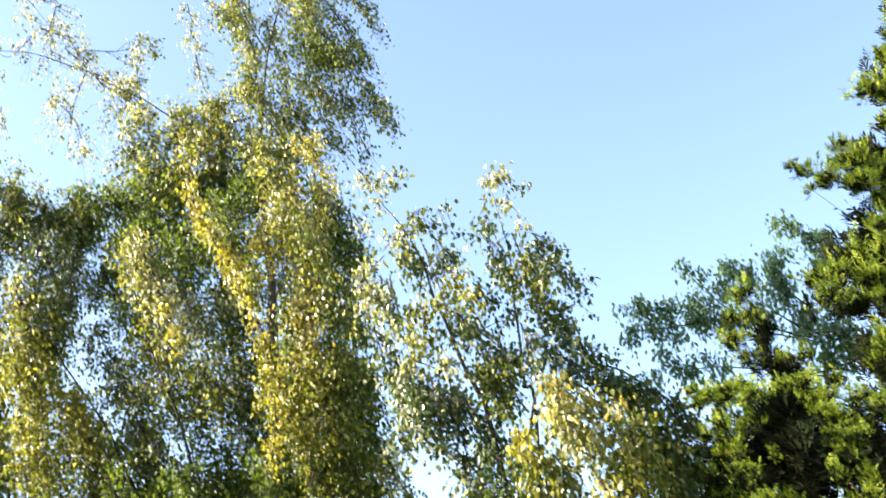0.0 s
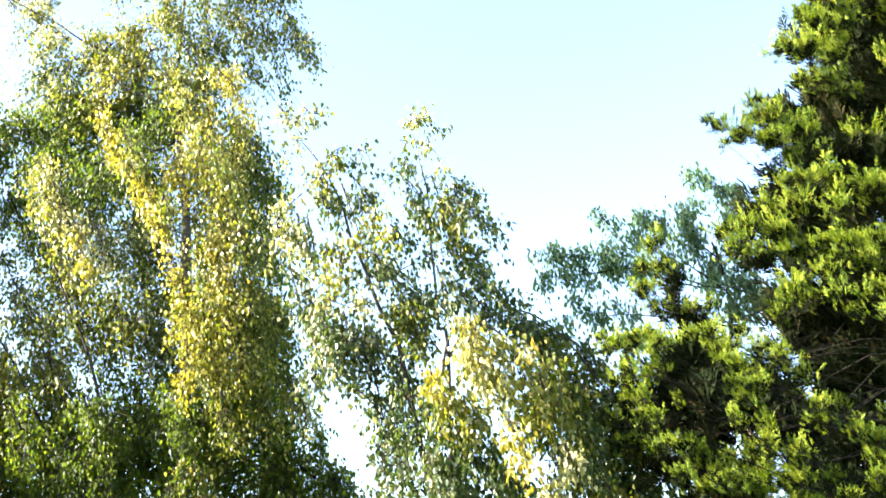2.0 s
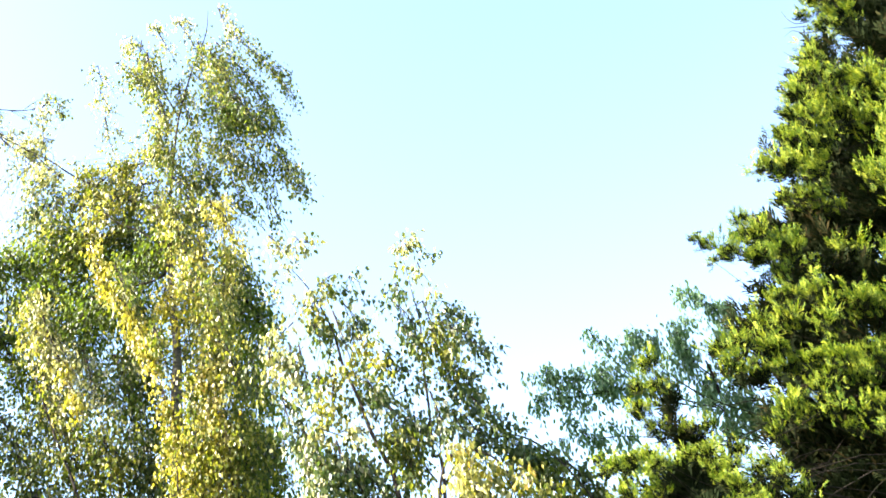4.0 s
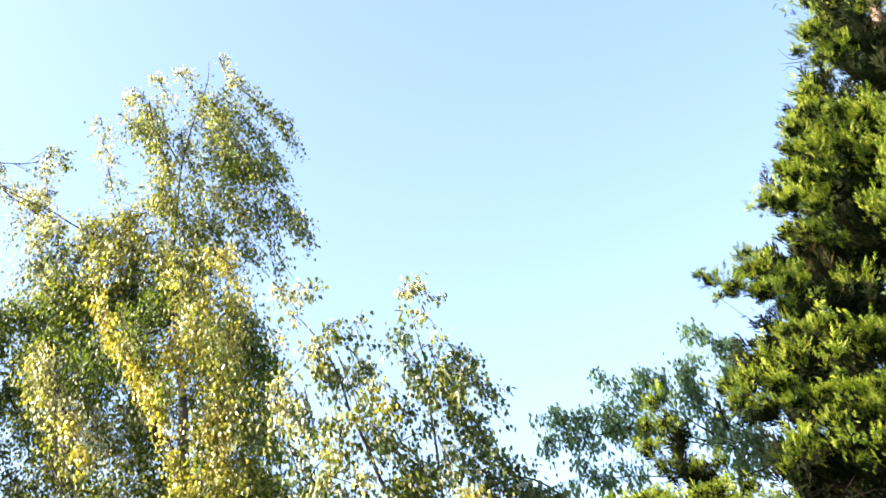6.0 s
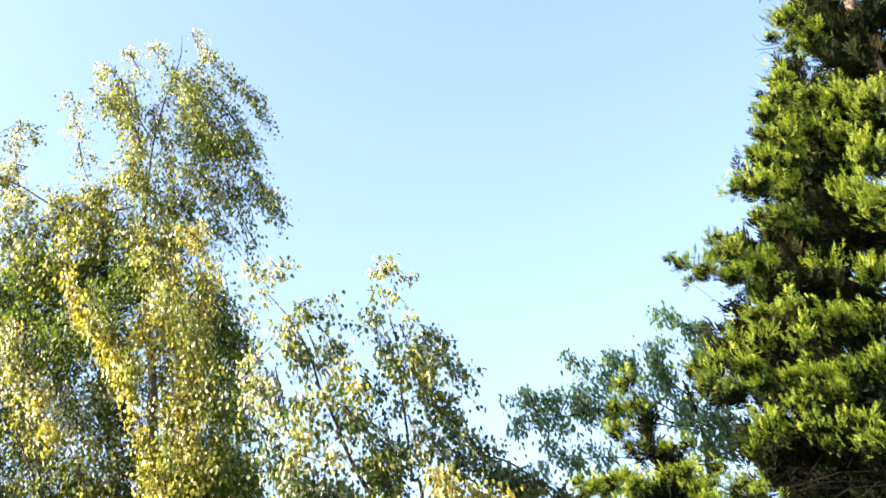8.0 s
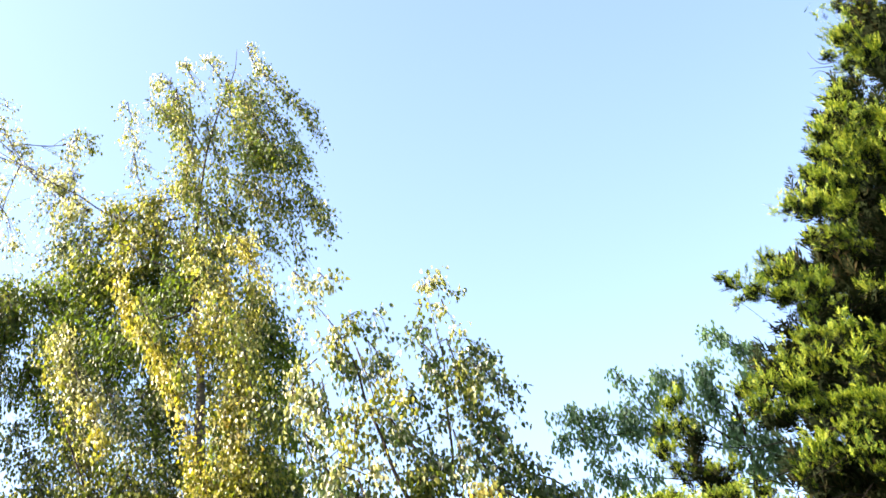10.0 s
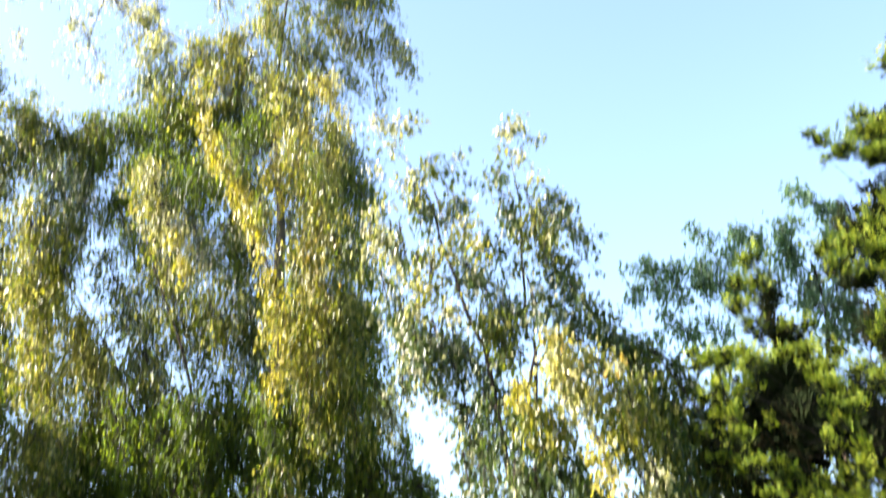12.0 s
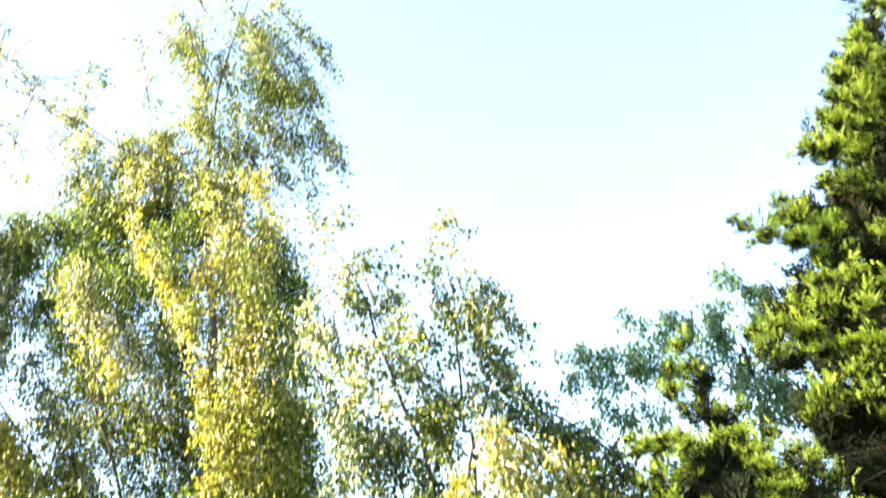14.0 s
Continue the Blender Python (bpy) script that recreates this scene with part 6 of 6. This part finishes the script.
lobe((4.01, 9.10, 6.57), (0.21, 0.17, 0.13), rng)
lobe((4.32, 9.10, 6.51), (0.21, 0.18, 0.16), rng)
lobe((4.27, 9.30, 6.88), (0.15, 0.13, 0.10), rng)
lobe((4.69, 9.20, 6.63), (0.22, 0.21, 0.20), rng)
lobe((4.53, 9.20, 6.38), (0.16, 0.12, 0.09), rng)
lobe((5.50, 9.50, 6.73), (0.23, 0.21, 0.18), rng)
lobe((5.73, 9.10, 6.46), (0.24, 0.21, 0.17), rng)
lobe((5.09, 9.60, 6.63), (0.18, 0.14, 0.11), rng)
lobe((3.83, 9.10, 6.47), (0.09, 0.07, 0.05), rng)
lobe((4.44, 9.20, 6.10), (0.12, 0.11, 0.11), rng)
lobe((4.17, 9.10, 5.79), (0.13, 0.13, 0.14), rng)
lobe((4.50, 9.10, 6.07), (0.17, 0.16, 0.15), rng)
lobe((4.70, 8.90, 5.99), (0.15, 0.19, 0.23), rng)
lobe((4.71, 8.80, 5.63), (0.17, 0.21, 0.24), rng)
lobe((4.48, 9.20, 5.83), (0.18, 0.18, 0.18), rng)
lobe((5.19, 9.00, 5.89), (0.22, 0.22, 0.22), rng)
lobe((5.51, 8.90, 5.87), (0.19, 0.20, 0.21), rng)
lobe((3.63, 9.00, 5.49), (0.16, 0.13, 0.11), rng)
lobe((3.86, 9.00, 5.53), (0.17, 0.17, 0.16), rng)
lobe((3.67, 8.90, 5.26), (0.19, 0.16, 0.13), rng)
lobe((4.17, 9.00, 5.47), (0.20, 0.19, 0.17), rng)
lobe((4.00, 9.00, 5.24), (0.21, 0.16, 0.12), rng)
lobe((4.34, 9.10, 5.31), (0.17, 0.16, 0.15), rng)
lobe((4.40, 8.70, 5.20), (0.18, 0.17, 0.17), rng)
lobe((4.60, 8.60, 5.17), (0.19, 0.18, 0.18), rng)
lobe((5.04, 8.80, 5.26), (0.19, 0.18, 0.17), rng)
lobe((5.27, 8.70, 5.26), (0.16, 0.18, 0.21), rng)
lobe((4.41, 8.70, 4.95), (0.20, 0.16, 0.13), rng)
lobe((4.81, 8.80, 5.05), (0.18, 0.15, 0.13), rng)
lobe((4.08, 8.80, 4.79), (0.14, 0.17, 0.19), rng)
lobe((3.92, 8.80, 4.57), (0.13, 0.14, 0.15), rng)
lobe((4.38, 8.60, 4.69), (0.17, 0.15, 0.12), rng)
lobe((4.73, 8.50, 4.68), (0.19, 0.17, 0.15), rng)
lobe((4.82, 8.40, 4.45), (0.18, 0.17, 0.17), rng)
lobe((4.52, 8.60, 4.51), (0.15, 0.12, 0.10), rng)
lobe((4.34, 9.00, 4.77), (0.12, 0.14, 0.16), rng)
lobe((2.84, 8.70, 5.25), (0.15, 0.15, 0.14), rng)
lobe((2.70, 8.70, 5.04), (0.10, 0.11, 0.13), rng)
lobe((2.92, 8.80, 5.08), (0.13, 0.15, 0.17), rng)
lobe((2.66, 8.60, 4.77), (0.16, 0.14, 0.12), rng)
lobe((2.75, 8.60, 4.61), (0.13, 0.12, 0.11), rng)
lobe((3.07, 8.60, 4.57), (0.14, 0.13, 0.11), rng)
lobe((3.27, 8.70, 4.63), (0.12, 0.11, 0.10), rng)
lobe((3.45, 8.60, 4.36), (0.10, 0.12, 0.13), rng)
lobe((2.74, 8.10, 3.19), (0.18, 0.15, 0.13), rng)
lobe((2.87, 8.00, 3.06), (0.13, 0.11, 0.10), rng)
lobe((2.94, 7.90, 2.97), (0.12, 0.11, 0.09), rng)
lobe((3.19, 8.10, 3.19), (0.16, 0.14, 0.12), rng)
lobe((3.16, 8.00, 2.88), (0.15, 0.12, 0.10), rng)
lobe((3.42, 7.90, 2.94), (0.16, 0.15, 0.14), rng)
lobe((3.02, 8.10, 2.74), (0.10, 0.08, 0.05), rng)
lobe((3.19, 8.00, 2.75), (0.19, 0.15, 0.11), rng)
lobe((3.40, 7.90, 2.71), (0.19, 0.16, 0.14), rng)
lobe((3.30, 8.10, 2.64), (0.19, 0.13, 0.07), rng)
lobe((3.19, 8.00, 2.99), (0.17, 0.17, 0.16), rng)
lobe((2.53, 8.15, 4.21), (0.12, 0.10, 0.09), rng)
lobe((2.32, 8.05, 4.10), (0.12, 0.11, 0.09), rng)
lobe((2.57, 7.95, 4.07), (0.13, 0.11, 0.09), rng)
lobe((2.86, 8.15, 4.19), (0.11, 0.08, 0.06), rng)
lobe((2.15, 8.05, 3.79), (0.08, 0.08, 0.08), rng)
lobe((2.27, 7.95, 3.80), (0.13, 0.14, 0.14), rng)
lobe((2.51, 8.15, 3.90), (0.12, 0.14, 0.15), rng)
lobe((2.24, 8.05, 3.64), (0.13, 0.12, 0.10), rng)
lobe((2.33, 7.95, 3.48), (0.14, 0.13, 0.12), rng)
lobe((2.45, 8.15, 3.30), (0.13, 0.12, 0.11), rng)
lobe((2.64, 8.05, 3.27), (0.13, 0.11, 0.10), rng)
lobe((2.55, 7.95, 3.03), (0.13, 0.12, 0.11), rng)
lobe((3.09, 8.15, 4.03), (0.14, 0.13, 0.11), rng)
lobe((3.17, 8.05, 3.86), (0.13, 0.15, 0.16), rng)
lobe((2.95, 7.95, 4.16), (0.12, 0.12, 0.11), rng)
lobe((3.23, 8.15, 3.64), (0.09, 0.13, 0.16), rng)
lobe((3.32, 8.05, 3.80), (0.12, 0.12, 0.12), rng)
lobe((3.35, 7.95, 4.00), (0.12, 0.13, 0.14), rng)
lobe((3.57, 8.15, 3.96), (0.09, 0.12, 0.14), rng)
lobe((3.32, 8.05, 3.43), (0.08, 0.14, 0.21), rng)
lobe((3.27, 7.95, 3.19), (0.09, 0.12, 0.14), rng)
lobe((3.16, 8.15, 3.46), (0.07, 0.09, 0.10), rng)
lobe((3.69, 8.05, 3.80), (0.10, 0.13, 0.15), rng)
lobe((3.71, 7.95, 3.44), (0.12, 0.13, 0.14), rng)
lobe((3.98, 8.15, 3.58), (0.09, 0.10, 0.11), rng)
lobe((3.52, 8.05, 3.16), (0.11, 0.12, 0.13), rng)
lobe((3.36, 7.95, 2.97), (0.15, 0.13, 0.12), rng)
lobe((3.19, 8.15, 3.10), (0.17, 0.14, 0.11), rng)
lobe((2.87, 8.05, 2.96), (0.13, 0.12, 0.12), rng)
lobe((3.03, 7.95, 2.86), (0.18, 0.14, 0.11), rng)
lobe((3.81, 8.15, 2.98), (0.13, 0.12, 0.11), rng)
lobe((4.07, 8.05, 3.32), (0.12, 0.13, 0.13), rng)
lobe((4.11, 7.95, 3.08), (0.12, 0.13, 0.13), rng)
lobe((4.23, 8.15, 2.88), (0.15, 0.16, 0.17), rng)
lobe((4.35, 8.05, 3.46), (0.10, 0.12, 0.14), rng)
lobe((3.51, 7.95, 2.79), (0.17, 0.14, 0.12), rng)
lobe((3.95, 8.15, 2.78), (0.15, 0.14, 0.12), rng)
lobe((2.22, 8.35, 4.17), (0.09, 0.08, 0.07), rng)
lobe((2.34, 8.25, 4.02), (0.10, 0.09, 0.08), rng)
lobe((2.17, 8.15, 3.54), (0.07, 0.07, 0.07), rng)
lobe((2.31, 8.35, 3.40), (0.10, 0.09, 0.08), rng)
lobe((2.79, 8.25, 3.19), (0.11, 0.10, 0.08), rng)
lobe((2.78, 8.15, 2.95), (0.12, 0.11, 0.10), rng)
lobe((3.09, 8.35, 3.24), (0.10, 0.10, 0.10), rng)
lobe((2.72, 8.25, 3.69), (0.06, 0.07, 0.08), rng)
lobe((2.13, 8.15, 4.20), (0.05, 0.05, 0.05), rng)
lobe((3.28, 8.35, 4.15), (0.13, 0.11, 0.08), rng)
lobe((3.05, 8.25, 4.12), (0.09, 0.07, 0.05), rng)
# Near-black lobes behind the green ones paint the shaded hollows.
lobe((2.65, 9.20, 3.94), (0.17, 0.18, 0.19), rng, dry_shade=True)
lobe((2.71, 9.20, 3.63), (0.18, 0.19, 0.19), rng, dry_shade=True)
lobe((2.85, 9.20, 3.28), (0.19, 0.19, 0.19), rng, dry_shade=True)
lobe((3.19, 9.30, 4.09), (0.27, 0.28, 0.30), rng, dry_shade=True)
lobe((3.27, 9.20, 3.87), (0.23, 0.27, 0.32), rng, dry_shade=True)
lobe((3.14, 9.20, 3.52), (0.21, 0.22, 0.23), rng, dry_shade=True)
lobe((3.77, 9.40, 3.97), (0.24, 0.28, 0.33), rng, dry_shade=True)
lobe((3.22, 9.20, 3.22), (0.25, 0.24, 0.22), rng, dry_shade=True)
lobe((3.99, 9.20, 3.65), (0.25, 0.27, 0.28), rng, dry_shade=True)
lobe((4.72, 9.40, 4.33), (0.37, 0.35, 0.33), rng, dry_shade=True)
lobe((4.96, 9.30, 4.13), (0.30, 0.32, 0.33), rng, dry_shade=True)
lobe((4.36, 9.00, 3.39), (0.23, 0.21, 0.19), rng, dry_shade=True)
lobe((4.28, 9.00, 3.00), (0.33, 0.26, 0.18), rng, dry_shade=True)
lobe((5.02, 9.20, 4.37), (0.24, 0.25, 0.26), rng, dry_shade=True)
lobe((3.85, 7.70, 3.28), (0.10, 0.09, 0.09), rng)
lobe((3.95, 7.60, 3.17), (0.12, 0.10, 0.09), rng)
lobe((3.93, 7.50, 2.88), (0.12, 0.12, 0.11), rng)
lobe((3.71, 7.70, 2.80), (0.10, 0.09, 0.07), rng)
lobe((3.00, 7.60, 3.78), (0.11, 0.10, 0.09), rng)
lobe((3.05, 7.50, 3.59), (0.09, 0.08, 0.08), rng)
lobe((3.15, 7.70, 3.23), (0.07, 0.09, 0.11), rng)
lobe((3.37, 7.60, 3.12), (0.08, 0.08, 0.09), rng)
lobe((3.52, 7.50, 3.43), (0.10, 0.08, 0.07), rng)
lobe((2.87, 7.70, 2.95), (0.11, 0.09, 0.07), rng)
lobe((3.37, 7.60, 3.86), (0.08, 0.09, 0.10), rng)
lobe((2.09, 7.60, 3.97), (0.09, 0.07, 0.05), rng)
lobe((2.21, 7.50, 3.98), (0.09, 0.07, 0.05), rng)
lobe((2.35, 7.40, 3.91), (0.08, 0.06, 0.04), rng)
lobe((2.88, 7.60, 3.82), (0.08, 0.07, 0.06), rng)
lobe((2.88, 7.50, 3.60), (0.06, 0.08, 0.09), rng)
lobe((2.82, 7.40, 3.34), (0.06, 0.07, 0.08), rng)
lobe((2.13, 7.60, 3.75), (0.08, 0.08, 0.07), rng)
lobe((2.19, 7.50, 3.55), (0.08, 0.07, 0.07), rng)
lobe((2.24, 7.40, 3.36), (0.08, 0.07, 0.06), rng)
lobe((2.36, 7.60, 3.21), (0.09, 0.08, 0.06), rng)
lobe((2.52, 7.50, 3.17), (0.07, 0.06, 0.05), rng)
lobe((3.06, 8.90, 4.89), (0.09, 0.14, 0.18), rng, dry_shade=True)
lobe((3.02, 8.90, 4.60), (0.11, 0.13, 0.15), rng, dry_shade=True)
lobe((3.20, 8.80, 4.49), (0.15, 0.12, 0.10), rng, dry_shade=True)
lobe((4.71, 9.40, 6.43), (0.20, 0.14, 0.07), rng, dry_shade=True)
lobe((5.51, 9.70, 7.20), (0.18, 0.16, 0.14), rng, dry_shade=True)
lobe((3.95, 9.10, 5.14), (0.21, 0.14, 0.07), rng, dry_shade=True)
lobe((7.00, 10.00, 10.58), (0.27, 0.29, 0.31), rng, dry_shade=True)
lobe((7.39, 9.80, 10.44), (0.28, 0.30, 0.33), rng, dry_shade=True)
lobe((6.73, 9.90, 10.00), (0.21, 0.19, 0.16), rng, dry_shade=True)
lobe((7.01, 9.80, 9.73), (0.32, 0.25, 0.18), rng, dry_shade=True)
lobe((5.27, 9.60, 6.94), (0.19, 0.19, 0.18), rng, dry_shade=True)
# Deep fill, brown to near-black: crown shade carried by colour.
lobe((7.21, 10.60, 11.33), (0.54, 0.56, 0.59), rng, dry_shade=True)
lobe((7.59, 10.40, 10.44), (0.52, 0.59, 0.66), rng, dry_shade=True)
lobe((6.43, 10.40, 9.43), (0.49, 0.56, 0.63), rng, dry_shade=True)
lobe((7.03, 10.30, 9.07), (0.49, 0.55, 0.62), rng, dry_shade=True)
lobe((5.78, 10.20, 8.44), (0.47, 0.49, 0.51), rng, dry_shade=True)
lobe((6.42, 10.20, 8.17), (0.54, 0.57, 0.59), rng, dry_shade=True)
lobe((6.74, 10.10, 7.54), (0.45, 0.55, 0.66), rng, dry_shade=True)
lobe((5.22, 10.00, 7.17), (0.51, 0.45, 0.40), rng, dry_shade=True)
lobe((5.97, 10.10, 7.27), (0.52, 0.54, 0.57), rng, dry_shade=True)
lobe((5.35, 9.90, 6.33), (0.55, 0.54, 0.53), rng, dry_shade=True)
lobe((5.92, 9.80, 6.25), (0.48, 0.54, 0.61), rng, dry_shade=True)
lobe((4.68, 9.90, 5.97), (0.47, 0.46, 0.45), rng, dry_shade=True)
lobe((5.08, 9.70, 5.47), (0.52, 0.51, 0.50), rng, dry_shade=True)
lobe((5.55, 9.50, 5.30), (0.45, 0.51, 0.56), rng, dry_shade=True)
lobe((4.62, 9.50, 4.77), (0.50, 0.45, 0.41), rng, dry_shade=True)
lobe((5.10, 9.40, 4.59), (0.49, 0.48, 0.47), rng, dry_shade=True)
lobe((4.85, 9.70, 4.48), (0.37, 0.32, 0.27), rng, dry_shade=True)
lobe((5.31, 9.60, 4.42), (0.37, 0.36, 0.34), rng, dry_shade=True)
lobe((5.73, 9.80, 4.86), (0.32, 0.37, 0.43), rng, dry_shade=True)
lobe((6.13, 10.00, 7.51), (0.44, 0.42, 0.41), rng, dry_shade=True)
lobe((3.39, 9.60, 4.25), (0.28, 0.31, 0.34), rng, dry_shade=True)
lobe((3.47, 9.50, 3.71), (0.27, 0.30, 0.33), rng, dry_shade=True)
lobe((4.08, 9.50, 3.93), (0.30, 0.35, 0.40), rng, dry_shade=True)
lobe((4.76, 9.80, 4.56), (0.38, 0.40, 0.42), rng, dry_shade=True)
lobe((5.24, 9.80, 4.43), (0.38, 0.40, 0.42), rng, dry_shade=True)
lobe((4.83, 9.60, 3.88), (0.37, 0.35, 0.34), rng, dry_shade=True)
lobe((4.94, 9.50, 3.43), (0.30, 0.35, 0.39), rng, dry_shade=True)
lobe((4.38, 9.40, 3.42), (0.35, 0.37, 0.39), rng, dry_shade=True)
lobe((4.87, 9.40, 2.95), (0.35, 0.33, 0.32), rng, dry_shade=True)
lobe((4.34, 9.30, 2.90), (0.34, 0.31, 0.28), rng, dry_shade=True)
lobe((3.00, 9.40, 3.83), (0.21, 0.25, 0.28), rng, dry_shade=True)
lobe((3.49, 9.30, 3.08), (0.28, 0.27, 0.25), rng, dry_shade=True)
stem(conifer, "dead_twig", [(5.91, 9.60, 10.01), (5.75, 9.60, 9.98), (5.66, 9.60, 10.06), (5.61, 9.60, 10.17)], 0.006, 0.002, twig_bark, rng)
stem(conifer, "dead_twig", [(5.87, 9.60, 9.94), (5.69, 9.60, 9.92), (5.57, 9.60, 9.91)], 0.006, 0.002, twig_bark, rng)
stem(conifer, "dead_twig", [(5.97, 9.60, 9.85), (5.79, 9.60, 9.84), (5.68, 9.60, 9.87), (5.56, 9.60, 9.79)], 0.006, 0.002, twig_bark, rng)
stem(conifer, "dead_twig", [(5.54, 9.50, 9.11), (5.43, 9.50, 9.20), (5.32, 9.50, 9.25)], 0.006, 0.002, twig_bark, rng)
stem(conifer, "dead_twig", [(5.50, 9.50, 9.06), (5.37, 9.50, 9.10), (5.27, 9.50, 9.15)], 0.006, 0.002, twig_bark, rng)
stem(conifer, "dead_twig", [(5.63, 9.50, 9.35), (5.52, 9.50, 9.39), (5.43, 9.50, 9.46)], 0.006, 0.002, twig_bark, rng)
for k in range(70):
    z = 1.6 + 11.6 * ((k + 0.5) / 70) ** 1.15
    q = -1.35 + 3.6 * ((k * 0.618) % 1.0)
    r = 0.35 + 2.9 * (1 - z / 14.0)
    lobe((TRUNK[0] + math.cos(q) * r, TRUNK[1] + math.sin(q) * r, z + 0.3), (0.42, 0.40, 0.34), rng, dense=0.25)
for k in range(9):
    z = 11.0 + 0.32 * k
    q = -2.2 + 2.4 * k
    r = 0.10 + 0.55 * (13.8 - z) / 2.8
    lobe((TRUNK[0] + math.cos(q) * r, TRUNK[1] + math.sin(q) * r, z), (0.34, 0.32, 0.34), rng, dense=0.25)
keep_place(conifer)

rng = np.random.default_rng(16)
far_tree = thing("maple_tree", (7.08, 18.0, 0), "small tree with bright yellow leaves far behind the conifer", "tree")
stem(far_tree, "trunk", [(7.08, 18.00, 0.00), (7.08, 18.00, 5.44), (6.69, 18.00, 6.84), (6.06, 18.00, 7.22)], 0.09, 0.02, brown_bark, rng)
plume(far_tree, [(5.99, 18.00, 6.81), (6.32, 18.00, 7.23), (6.75, 18.00, 7.57)], 0.28, 1.6, shrub_yellow, rng, size=0.09, bark=brown_bark)
plume(far_tree, [(5.99, 18.00, 6.81), (5.60, 18.00, 7.10), (5.21, 18.00, 7.40), (4.71, 18.00, 7.32)], 0.24, 1.6, shrub_yellow, rng, size=0.09, bark=brown_bark)
plume(far_tree, [(6.06, 18.00, 7.12), (6.23, 18.00, 7.44), (6.24, 18.00, 7.60)], 0.22, 1.6, shrub_yellow, rng, size=0.09, bark=brown_bark)
plume(far_tree, [(5.99, 18.00, 6.81), (5.71, 18.00, 7.21), (5.62, 18.00, 7.41)], 0.22, 1.6, shrub_yellow, rng, size=0.09, bark=brown_bark)
keep_place(far_tree)

rng = np.random.default_rng(15)
hedge = thing("hedge", (-1.06, 13.00, 0), "dark green clipped hedge along the back of the garden", "hedge")
for k in range(20):
    x = -1.06 + (k // 2) * 0.371
    y = 12.75 + 0.5 * (k % 2)
    top = 3.60 + 0.10 * math.sin(k * 1.7)
    plume(hedge, [(x, y, 0.8), (x + 0.05, y, 1.9), (x + 0.1, y, top)], 0.30, 1.2, hedge_green, rng, size=0.09, bark=brown_bark, tassel=3)
keep_place(hedge)

shrub = thing("shrub", (2.46, 8.6, 0), "small upright shrub with bright yellow-green leaves", "shrub")
for k in range(7):
    q = k * 0.9
    plume(shrub, [(2.46 + 0.1 * math.cos(q), 8.6 + 0.1 * math.sin(q), 0.3), (2.46 + 0.18 * math.cos(q), 8.6 + 0.18 * math.sin(q), 1.6), (2.46 + 0.10 * math.cos(q), 8.6 + 0.1 * math.sin(q), 2.82)], 0.09, 0.7, shrub_yellow, rng, size=0.05, bark=brown_bark)
keep_place(shrub)
